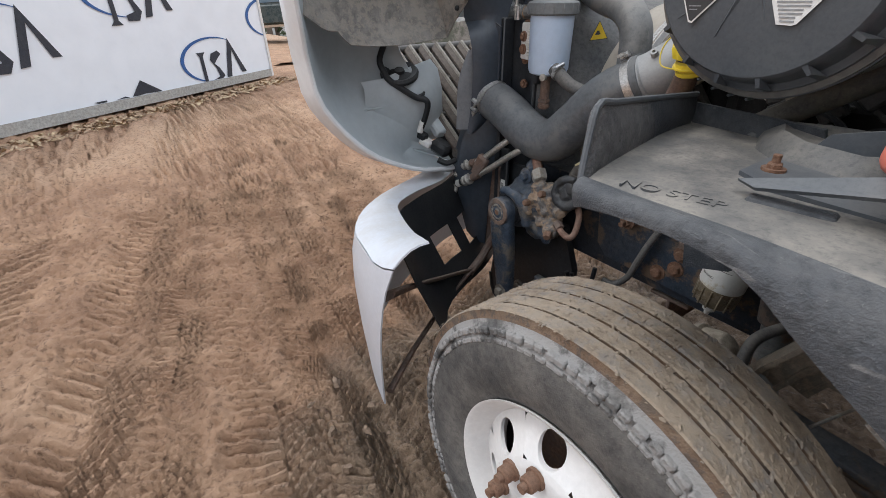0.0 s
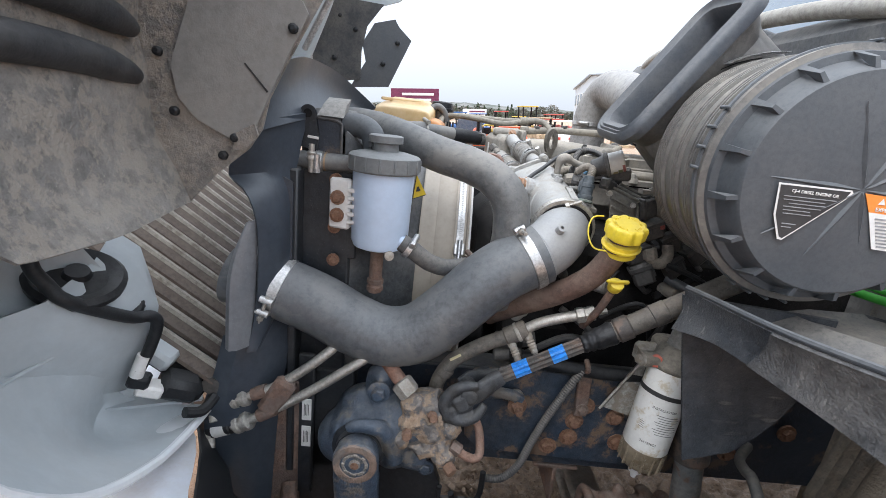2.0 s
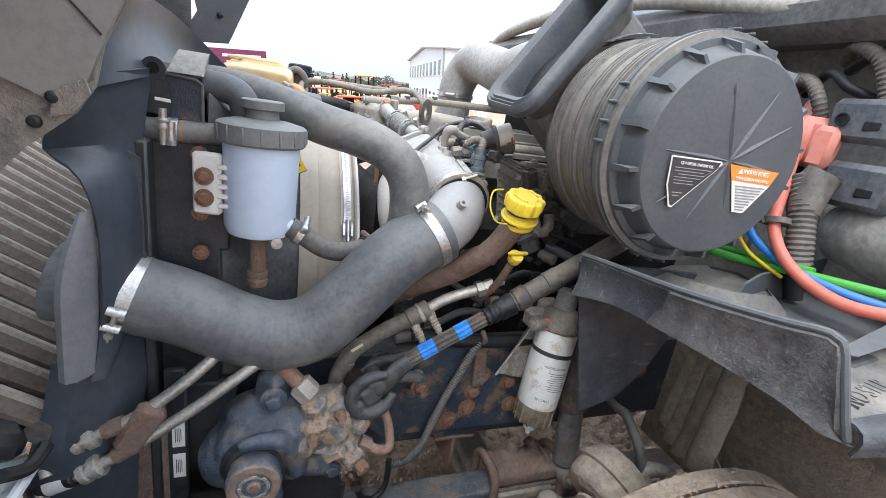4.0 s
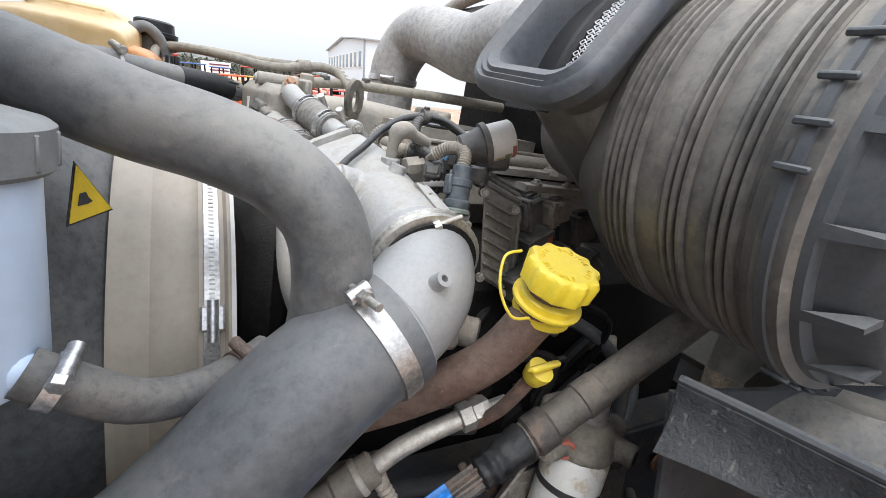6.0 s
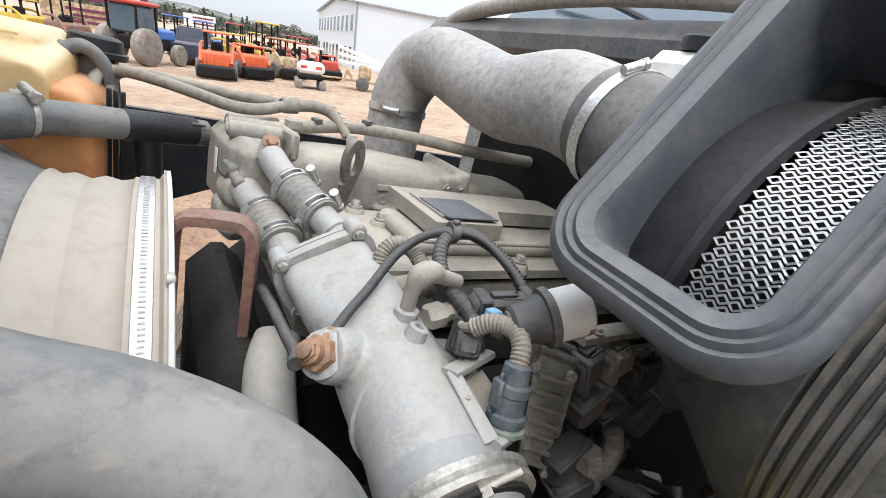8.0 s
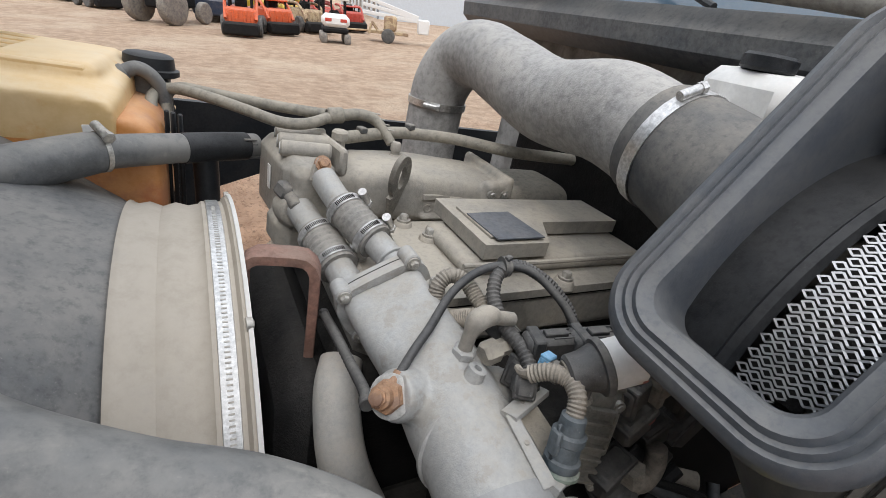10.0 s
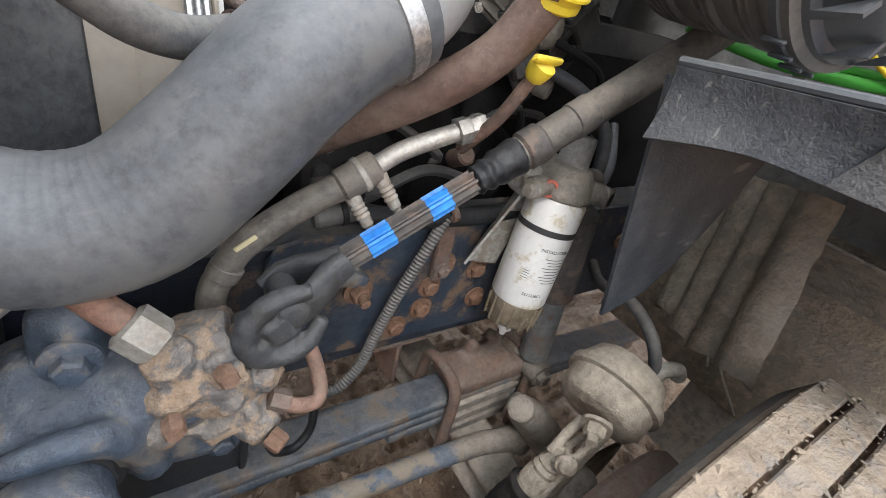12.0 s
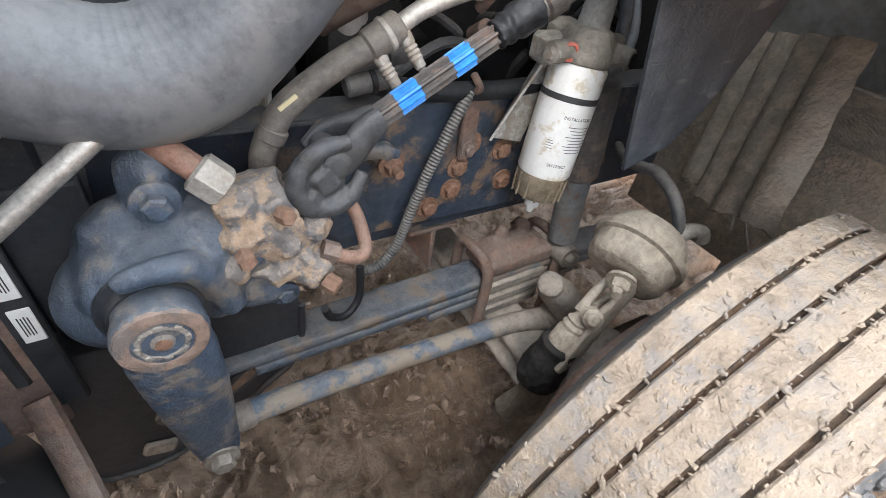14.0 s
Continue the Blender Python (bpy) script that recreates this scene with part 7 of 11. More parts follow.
part("shank", Geo().add(*bar([EC - EU * 0.035, EC - EU * 0.07, (-0.203, 0.150, 1.455), (-0.203, 0.155, 1.42)], EW, [(0.030, 0.005), (0.022, 0.005), (0.019, 0.005), (0.019, 0.005)], 16, 8)), head_dust, eye)

# ---- air cleaner ----
ac = thing("air_cleaner", (0.04, -0.6, 1.36), "large dusty black plastic air cleaner canister", "air cleaner")
LC = Vector((0.040, -0.843, 1.566))
AX = Vector((0.05, 1.0, 0.03)).normalized()
prof = [(0.05, 0.186), (0.055, 0.192), (0.06, 0.208), (0.085, 0.208), (0.088, 0.198), (0.10, 0.198)]
for h0, n_ in ((0.104, 3), (0.156, 3), (0.218, 5)):
    prof += [(h0 - 0.004, 0.1985)]
    for q in range(n_):
        h = h0 + 0.0095 * q
        prof += [(h, 0.1975), (h + 0.002, 0.2035), (h + 0.0055, 0.2035), (h + 0.0075, 0.1975)]
    prof += [(h0 + 0.0095 * n_ + 0.002, 0.200)]
prof += [(0.275, 0.197), (0.30, 0.187), (0.36, 0.152), (0.42, 0.115), (0.48, 0.095), (0.53, 0.09)]
canister_plastic = surface("canister_plastic", (0.095, 0.093, 0.09), 0.34, dust=0.5, dustcol=(0.30, 0.27, 0.225), grain=60, bump=0.06, top=0.85, vary=0.2, grit=0.15, patch=(0.022, 0.024, 0.028), patch_amount=0.3, patch_scale=6, scratch=0.15)
part("canister", Geo().lathe(LC, AX, prof, 72), canister_plastic, ac)
g = Geo().lathe(LC, AX, [(-0.004, 0.0), (-0.002, 0.10), (0.006, 0.168), (0.010, 0.172), (0.030, 0.177), (0.048, 0.184), (0.05, 0.196), (0.066, 0.200), (0.07, 0.211), (0.078, 0.211), (0.08, 0.19)], 72)
s, = [Vector((0, 0, 1)) - AX * AX.z]
s.normalize()
u = AX.cross(s)
lid = part("lid", g, lid_plastic, ac, "round lid with radial ribs")
for k in range(16):
    a = 2 * math.pi * (k + 0.5) / 16
    o = math.cos(a) * s + math.sin(a) * u
    w = -math.sin(a) * s + math.cos(a) * u
    p0 = LC + AX * 0.008 + o * 0.168
    b = Geo().add([p0 - w * 0.004, p0 + w * 0.004, LC + AX * 0.05 + o * 0.196 + w * 0.006, LC + AX * 0.05 + o * 0.196 - w * 0.006, LC + AX * 0.012 + o * 0.186 + w * 0.003, LC + AX * 0.012 + o * 0.186 - w * 0.003],
          [(0, 1, 4, 5), (5, 4, 2, 3), (0, 5, 3), (1, 2, 4)])
    part("buttress", b, lid_plastic, lid)
ru = Vector((1, 0, 0)) - AX * AX.x
ru.normalize()
for a, far_ in ((-17, 0.128), (26, 0.135), (58, 0.135), (95, 0.12), (-88, 0.135), (-124, 0.148), (-156, 0.118), (163, 0.09)):
    o = math.cos(radians(a)) * s + math.sin(radians(a)) * ru
    w = AX.cross(o)
    p, q = LC - AX * 0.003, LC - AX * 0.0012 + o * far_
    part("lid_rib", Geo().add([p - w * 0.0015, p + w * 0.0015, q + w * 0.0008, q - w * 0.0008, p - AX * 0.0035 + o * 0.01, q - AX * 0.001, p.lerp(q, 0.35) + w * 0.0055, p.lerp(q, 0.35) - w * 0.0055, p.lerp(q, 0.35) - AX * 0.005], [(0, 4, 8, 7), (7, 8, 5, 3), (4, 1, 6, 8), (8, 6, 2, 5), (0, 1, 4), (2, 3, 5)]), lid_plastic, lid)
for k in range(40):
    a = 2 * math.pi * k / 40
    o = math.cos(a) * s + math.sin(a) * u
    m = Matrix.Translation(LC + AX * 0.074 + o * 0.213) @ Matrix((u, AX, s)).transposed().to_4x4() @ pose(0, 0, 0, 0, -math.degrees(a) , 0)
    if k % 10 in (0, 1, 2, 3):
        part("latch_rib", Geo().box((0, 0, 0), (0.006, 0.026, 0.005), m=m, bevel=0.0015), lid_plastic, lid)


def lid_pt(up, right, lift=-0.0062):
    """A point on the lid: metres up and to the right of its middle as one faces it."""
    r = Vector((1, 0, 0)) - AX * AX.x
    r.normalize()
    return LC + s * up + r * right + AX * lift


def lid_poly(name, pts, mat_, lift, label=""):
    return part(name, Geo().plate([lid_pt(y, x, lift) for x, y in pts], 0.001, -AX), mat_, lid, label)


lid_poly("oil_label_border", [(-0.123, -0.002), (-0.016, -0.002), (-0.013, -0.006), (-0.022, -0.018), (-0.092, -0.088), (-0.099, -0.087), (-0.116, -0.05)], label_white, -0.0045, "white label border")
lid_poly("oil_label", [(-0.120, -0.0045), (-0.018, -0.0045), (-0.024, -0.017), (-0.093, -0.085), (-0.0975, -0.083), (-0.113, -0.05)], label_dark, -0.0056, "dark oil label with white print")
lid_poly("warning_label_head", [(0.004, -0.004), (0.121, -0.008), (0.110, -0.034), (0.019, -0.031)], label_orange, -0.0045, "orange warning label head")
lid_poly("warning_label", [(0.019, -0.031), (0.110, -0.034), (0.072, -0.085), (0.066, -0.087), (0.044, -0.086)], label_white, -0.0045, "white warning label with printed lines")


def text_mesh(body, size, m, mat_, parent, name="lettering", depth=0.0006):
    """Letters in the built-in font, as a mesh of their own."""
    cu = bpy.data.curves.new(name, 'FONT')
    cu.body, cu.size, cu.extrude, cu.align_x, cu.align_y = body, size, depth, 'CENTER', 'CENTER'
    tmp = bpy.data.objects.new(name, cu)
    scene.collection.objects.link(tmp)
    bpy.context.view_layer.update()
    me = bpy.data.meshes.new_from_object(tmp.evaluated_get(bpy.context.evaluated_depsgraph_get()))
    bpy.data.objects.remove(tmp)
    me.transform(Matrix.Translation(-BASE[parent]) @ m)
    ob = new(name, me)
    me.materials.clear()
    me.materials.append(mat_)
    ob.parent = parent
    BASE[ob] = BASE[parent]
    return ob


def wrap_text(body, size, h0, n_, mat_):
    """Letters bent round the fuel filter can, facing n_, h0 up its axis."""
    ob = text_mesh(body, size, Matrix.Identity(4), mat_, ff, depth=0.0002)
    n_ = (Vector(n_) - fd * Vector(n_).dot(fd)).normalized()
    r_ = fd.cross(n_)
    for v in ob.data.vertices:
        c = v.co + BASE[ff]
        a = c.x / 0.0562
        v.co = fa + fd * (h0 + c.y) + (0.0562 + c.z) * (math.cos(a) * n_ + math.sin(a) * r_) - BASE[ff]


wrap_text("INSTALLATION", 0.0085, 0.212, (-0.25, -0.97, 0), label_dark)
wrap_text("2611236C1", 0.0085, 0.118, (-0.45, -0.89, 0), label_dark)
rv = ru - s * 0.02
text_mesh("CJ-4 DIESEL ENGINE OIL", 0.0066, facing(lid_pt(-0.0125, -0.067, -0.0069), rv, s), label_white, lid)
print_grey = surface("faded_print", (0.30, 0.31, 0.32), 0.5, dust=0.1, grain=80, bump=0.02)
for k in range(11):
    x0, x1 = -0.111 + 0.0012 * k + 0.008 * (k == 2), -0.034 - 0.0058 * k - 0.009 * (k % 3 == 1)
    if k not in (6, 7) and x1 > x0:
        lid_poly("print_line", [(x0, -0.0195 - 0.0052 * k), (x1, -0.0195 - 0.0052 * k), (x1, -0.0208 - 0.0052 * k), (x0, -0.0208 - 0.0052 * k)], print_grey, -0.0066)
text_mesh("WARNING", 0.0125, facing(lid_pt(-0.0145, 0.068, -0.0062), rv, s), label_white, lid)
lid_poly("warning_triangle", [(0.027, -0.018), (0.037, -0.018), (0.032, -0.009)], label_white, -0.0056)
text_mesh("EXPLOSION HAZARD", 0.0080, facing(lid_pt(-0.0265, 0.0645, -0.0062), rv, s), label_white, lid)
for k in range(9):
    x0, x1 = 0.031 + 0.0022 * k, 0.100 - 0.0040 * k - 0.004 * (k % 2)
    lid_poly("print_line", [(x0, -0.0385 - 0.0052 * k), (x1, -0.0385 - 0.0052 * k), (x1, -0.0410 - 0.0052 * k), (x0, -0.0410 - 0.0052 * k)], print_grey, -0.0056)

# snorkel: a moulded throat with a ribbed rubber lip that the hood closes on
ux, uy = Vector((0.56, -0.03, 0.83)).normalized(), Vector((0.02, -0.997, -0.08)).normalized()
nrm = uy.cross(ux).normalized()
O = Vector((-0.207, -0.475, 1.612)) + ux * 0.165


def lip_ring(a, b, r, lift, n=10):
    """A rounded rectangle round the inlet's middle: half length a, half width b, corner radius r."""
    out = []
    for cx, cy, a0 in ((a - r, b - r, 0), (-(a - r), b - r, 90), (-(a - r), -(b - r), 180), (a - r, -(b - r), 270)):
        for k in range(n):
            w = radians(a0 + 90 * k / (n - 1))
            out.append(O + ux * (cx + r * math.cos(w)) + uy * (cy + r * math.sin(w)) + nrm * lift)
    return out


A0, B0 = 0.185, 0.103
part("snorkel", loft([lip_ring(A0 - 0.012, B0 - 0.012, 0.05, 0.0), lip_ring(A0 - 0.02, B0 - 0.02, 0.05, -0.03), lip_ring(A0 - 0.03, B0 - 0.03, 0.05, -0.06),
                              [p * 0.62 + (LC + AX * 0.30 + (p - O) * 0.9) * 0.38 for p in lip_ring(A0 - 0.022, B0 - 0.022, 0.05, -0.07)],
                              [p * 0.25 + (LC + AX * 0.30 + (p - O) * 0.95) * 0.75 for p in lip_ring(A0 - 0.02, B0 - 0.02, 0.06, -0.06)],
                              [LC + AX * 0.28 + (p - O) * 0.95 for p in lip_ring(A0 - 0.02, B0 - 0.02, 0.07, -0.06)]]), canister_plastic, ac, "moulded inlet throat")
rings = []
for aa, lf in ((0.0, -0.014), (0.004, 0.002), (0.0, 0.012), (-0.006, 0.016), (-0.010, 0.012), (-0.014, 0.016), (-0.018, 0.012), (-0.022, 0.016), (-0.026, 0.012), (-0.034, 0.010), (-0.038, 0.0), (-0.040, -0.03), (-0.05, -0.10)):
    rings.append(lip_ring(A0 + aa, B0 + aa, 0.055 + aa * 0.8, lf))
part("lip_seal", loft(rings), surface("rubber_lip", (0.062, 0.072, 0.088), 0.4, dust=0.3, dustcol=(0.24, 0.225, 0.20), grain=120, bump=0.06, top=0.45, vary=0.12, grit=0.1), ac, "ribbed rubber lip seal")
# expanded-metal screen round the element, deep in the throat
def drum(a, h, r):
    """A point round the canister's axis: degrees from ahead to overhead, metres along it, radius."""
    return LC + AX * h + r * (math.sin(radians(a)) * s + math.cos(radians(a)) * Vector((-1, 0.05, 0)))


g = Geo()
strand = lambda p, q, n_: g.add([p - n_, p + n_, q + n_, q - n_, (p + n_ * 0.1) + (p - LC).normalized() * 0.0018, q + (q - LC).normalized() * 0.0018], [(0, 4, 5, 3), (1, 2, 5, 4)])
for i in range(43):
    for j in range(10):
        a, h = 4 + 2.0 * i, 0.2585 + 0.0051 * (2 * j + (i % 2))
        if a < 60 and h < 0.287 or a < 24 and h < 0.295 or a < 12 and h < 0.32:
            continue
        c = drum(a, h, 0.2135)
        for dh in (0.0051, -0.0051):
            for sg in (1, -1):
                p, q = drum(a - 1.0 * sg, h, 0.2135), drum(a, h + dh, 0.2135)
                strand(p, q, (q - p).normalized().cross(c - LC).normalized() * 0.0011)
part("screen", g, chrome, ac, "expanded metal screen")
# near-black sheet added under the screen for the shade of the hollow throat
part("screen_shade", Geo().sheet([[drum(24 + 5 * i, 0.287 + 0.008 * j, 0.2065) for j in range(10)] for i in range(15)], 0.002).sheet([[drum(8 + 4 * i, 0.31 + 0.0095 * j, 0.2065) for j in range(6)] for i in range(5)], 0.002), engine_dark, ac)
part("throat_collar", Geo().sheet([[drum(2 + 5 * i, h, r) for h, r in ((0.362, 0.212), (0.366, 0.219), (0.374, 0.219), (0.378, 0.213), (0.41, 0.210), (0.47, 0.208))] for i in range(18)], 0.003), black_plastic, ac, "black throat collar")

# clean-air duct over the engine
duct = thing("air_duct", (0.06, 0.2, 1.6), "dusty grey plastic air intake duct with clamps", "air duct")
part("tube", Geo().tube([(0.075, -0.17, 1.715), (0.075, -0.05, 1.735), (0.07, 0.10, 1.72), (0.065, 0.24, 1.745), (0.06, 0.36, 1.765), (0.05, 0.44, 1.745), (0.03, 0.475, 1.68), (0.025, 0.48, 1.60), (0.02, 0.47, 1.45)], [0.08, 0.083, 0.078, 0.076, 0.074, 0.074, 0.072, 0.07, 0.07], 28, 7), surface("grey_duct", (0.27, 0.265, 0.26), 0.5, dust=0.5, dustcol=(0.46, 0.43, 0.39), grain=70, bump=0.2, top=0.6), duct)
part("bellows", Geo().tube([(0.06, -0.36, 1.66), (0.072, -0.28, 1.69), (0.075, -0.19, 1.712), (0.075, -0.15, 1.72)], [0.10, 0.092, 0.088, 0.085], 28, 6), dusty_plastic, duct, "rubber bellows")
part("clamp", Geo().band((0.075, -0.185, 1.712), (0, 1, 0.2), 0.0885, 0.02, screw=(-0.5, -0.2, 1)), steel_band, duct)
part("clamp", Geo().band((0.026, 0.479, 1.63), (0, 0, 1), 0.072, 0.016, screw=(-0.6, -0.8, 0)), steel_band, duct)

# ---- oil filler and dipstick ----
filler = thing("oil_filler", (-0.2, -0.56, 1.2), "yellow oil filler cap on a rusty brown tube", "oil filler")
fd2 = Vector((-0.04, -0.30, 0.93)).normalized()
cap0 = Vector((-0.180, -0.577, 1.400))
part("tube", Geo().tube([(-0.42, -0.40, 1.12), (-0.36, -0.44, 1.165), (-0.28, -0.50, 1.225), (-0.222, -0.54, 1.285), (-0.192, -0.562, 1.345), tuple(cap0)], [0.036, 0.033, 0.028, 0.027, 0.027, 0.029], 20), surface("brown_tube", (0.11, 0.065, 0.05), 0.7, dust=0.5, dustcol=(0.25, 0.185, 0.14), grain=60, bump=0.2, top=0.4), filler)
part("neck", Geo().lathe(cap0 - fd2 * 0.045, fd2, [(0, 0.031), (0.004, 0.036), (0.012, 0.036), (0.014, 0.032), (0.022, 0.032), (0.024, 0.036), (0.032, 0.036), (0.036, 0.03)], 26), yellow_plastic, filler)
g = Geo()
n = 120
rings = []
for hh, rr, lobes in ((0.0, 0.036, 0.0), (0.004, 0.041, 0.6), (0.026, 0.0415, 1.0), (0.031, 0.0385, 1.0), (0.033, 0.033, 0.0), (0.032, 0.031, 0.0), (0.033, 0.0, 0.0)):
    s2 = fd2.orthogonal().normalized()
    u2 = fd2.cross(s2)
    ring = []
    for k in range(n):
        a = 2 * math.pi * k / n
        r = rr + 0.0028 * lobes * math.cos(10 * a)
        ring.append(cap0 + fd2 * (hh - 0.002) + r * (math.cos(a) * s2 + math.sin(a) * u2))
    rings.append(ring)
cap = part("cap", loft(rings), yellow_plastic, filler, "yellow fluted oil cap")
for word, ang in (("ENGINE OIL", 0), ("ENGINE OIL", 180)):
    for k, ch in enumerate(word):
        a = radians(ang + 70 - 15.5 * k)
        r3 = Vector((1, 0, 0)) - fd2 * fd2.x
        r3.normalize()
        v3 = fd2.cross(r3)
        o = math.cos(a) * r3 + math.sin(a) * v3
        if ch != " ":
            text_mesh(ch, 0.0085, facing(cap0 + fd2 * 0.031 + o * 0.0262, (math.sin(a) * r3 - math.cos(a) * v3), o), yellow_plastic, cap, "letter", 0.0006)
part("tether", Geo().tube([(-0.215, -0.585, 1.365), (-0.245, -0.59, 1.372), (-0.258, -0.578, 1.40), (-0.25, -0.565, 1.43), (-0.225, -0.56, 1.435)], 0.0017, 8), yellow_plastic, filler, "yellow tether loop")
part("tether_ring", Geo().lathe(cap0 - fd2 * 0.024, fd2, [(0, 0.0365), (0.0, 0.042), (0.003, 0.042), (0.003, 0.0365)], 26), yellow_plastic, filler)

dip = thing("dipstick", (-0.178, -0.585, 1.2), "yellow dipstick handle on its tube", "dipstick")
dd = Vector((0.05, -0.5, 0.85)).normalized()
d0 = Vector((-0.178, -0.575, 1.275))
part("tube", Geo().tube([(-0.20, -0.50, 1.15), (-0.188, -0.545, 1.21), tuple(d0)], 0.009, 10), rusty, dip)
part("handle", Geo().lathe(d0, dd, [(0, 0.010), (0.004, 0.014), (0.016, 0.0165), (0.024, 0.0165), (0.026, 0.012)], 18).box(d0 + dd * 0.030, (0.052, 0.014, 0.008), (-32, 3, 10), 0.003), yellow_plastic, dip)


# ---- hood, tilted forward ----
hood = thing("hood", (-1.4, 0, 0.9), "open white fibreglass truck hood tilted forward", "hood")
N = 36
edge = curve_pts([(-0.80, -1.255, 2.5), (-0.86, -1.25, 2.0), (-0.895, -1.245, 1.72), (-0.92, -1.238, 1.58), (-0.95, -1.222, 1.46), (-0.995, -1.20, 1.36), (-1.005, -1.165, 1.218), (-1.03, -1.016, 1.047), (-1.045, -0.84, 0.948), (-1.055, -0.71, 0.912), (-1.06, -0.60, 0.90)], N)
inner = curve_pts([(-1.15, -0.78, 2.5), (-1.20, -0.77, 2.0), (-1.24, -0.76, 1.66), (-1.24, -0.76, 1.50), (-1.23, -0.76, 1.38), (-1.17, -0.735, 1.265), (-1.125, -0.69, 1.17), (-1.15, -0.69, 1.08), (-1.20, -0.70, 0.99), (-1.14, -0.63, 0.915), (-1.07, -0.59, 0.895)], N)
skin, bowl = [], []
for e, i in zip(edge, inner):
    g = min(max((e.z - 1.30) / 0.7, 0.1), 1.2)
    skin.append([e, e + Vector((-0.03, -0.05 * g, -0.004)), e + Vector((-0.10, -0.005, -0.014)), e + Vector((-0.20, 0.10, -0.03)), e.lerp(i, 0.5) + Vector((-0.27, 0.0, -0.03)), i + Vector((-0.20, 0.0, -0.02))])
    d = min(1.0, (e - i).length / 0.48)
    row = []
    for k in range(13):
        f = k / 12
        row.append(i.lerp(e, f) + Vector((-0.15 * d * math.sin(math.pi * f) ** 0.75 * (1.15 - 0.3 * f), -0.03 * math.sin(math.pi * f), -0.02 * math.sin(math.pi * f))))
    bowl.append(row)
part("fender_skin", Geo().sheet(skin, 0.006), white_gel, hood, "white painted outer fender skin")
part("fender_inside", Geo().sheet(bowl, 0.005), grey_gel, hood, "bare grey-blue inside of the fender")
part("edge_roll", Geo().tube([tuple(p) for p in edge], 0.009, 8, 1), white_gel, hood)
part("notch_block", Geo().box((-0.912, -1.247, 1.585), (0.03, 0.03, 0.05), (0, -12, 0), 0.005), white_gel, hood)
part("seam_rib", Geo().tube([(-1.20, -1.015, 1.135), (-1.205, -0.92, 1.15), (-1.176, -0.80, 1.162), (-1.17, -0.785, 1.185)], 0.0035, 6), grey_gel, hood)
part("lamp_pod", Geo().sheet([[(-1.25, -0.60, 1.30), (-1.19, -0.74, 1.285), (-1.185, -0.86, 1.258), (-1.22, -0.93, 1.25)], [(-1.20, -0.60, 1.27), (-1.14, -0.70, 1.245), (-1.165, -0.83, 1.225), (-1.215, -0.92, 1.225)], [(-1.19, -0.59, 1.20), (-1.118, -0.685, 1.185), (-1.165, -0.80, 1.18), (-1.215, -0.92, 1.19)], [(-1.20, -0.58, 1.10), (-1.135, -0.68, 1.10), (-1.175, -0.79, 1.13), (-1.22, -0.92, 1.16)], [(-1.25, -0.57, 0.98), (-1.195, -0.69, 0.99), (-1.215, -0.78, 1.03), (-1.23, -0.90, 1.10)]], 0.006), grey_gel, hood, "grey moulded headlamp pod", sharp=55)
part("lamp_cap", Geo().lathe((-1.195, -0.775, 1.262), (0.35, -0.25, 0.9), [(0, 0.072), (0.012, 0.074), (0.020, 0.066), (0.014, 0.052), (0.010, 0.045), (0.016, 0.022), (0.026, 0.018)], 28), black_plastic, hood, "black headlamp cap")
wire_pts = [(-1.20, -0.80, 1.42), (-1.20, -0.853, 1.33), (-1.18, -0.848, 1.28), (-1.163, -0.840, 1.256), (-1.14, -0.79, 1.216), (-1.122, -0.748, 1.188), (-1.105, -0.722, 1.180), (-1.10, -0.712, 1.160), (-1.115, -0.716, 1.11), (-1.14, -0.728, 1.05)]
lw = part("lamp_wire", Geo().tube(wire_pts, 0.0115, 12), black_plastic, hood, "black lamp harness")
for q in (0.66, 0.79, 0.93):
    p, d_ = Vector(wire_pts[7]).lerp(Vector(wire_pts[9]), q), Vector(wire_pts[9]) - Vector(wire_pts[7])
    part("tape_band", Geo().cyl(p - d_.normalized() * 0.008, p + d_.normalized() * 0.008, 0.0128, n=12), white_plastic, lw)
part("lamp_lead", Geo().tube([tuple(p) for p in curve_pts([(-1.19, -0.722, 1.238), (-1.165, -0.700, 1.246), (-1.145, -0.697, 1.228), (-1.130, -0.712, 1.198), (-1.125, -0.735, 1.188)], 36)], [0.0085 + 0.001 * (i % 2) for i in range(36)], 10, 1), black_plastic, hood, "corrugated lamp lead")
part("lamp_connector", Geo().box((-1.10, -0.650, 0.982), (0.085, 0.075, 0.05), (0, 25, 30), 0.014).box((-1.145, -0.712, 1.030), (0.04, 0.035, 0.03), (0, 20, 20), 0.006), black_plastic, hood, "black lamp connector box")
part("connector_clip", Geo().box((-1.135, -0.700, 1.005), (0.05, 0.045, 0.026), (0, 25, 30), 0.005), white_plastic, hood)
part("hook_bracket", Geo().tube([(-1.07, -0.69, 0.945), (-1.05, -0.66, 0.93), (-1.04, -0.62, 0.94)], 0.012, 8), black_plastic, hood)
part("pod_tray", Geo().plate([(-1.22, -0.74, 0.965), (-1.07, -0.62, 0.925), (-1.10, -0.55, 0.92), (-1.25, -0.62, 0.96)], 0.006), grey_gel, hood, "pale tray below the lamp")

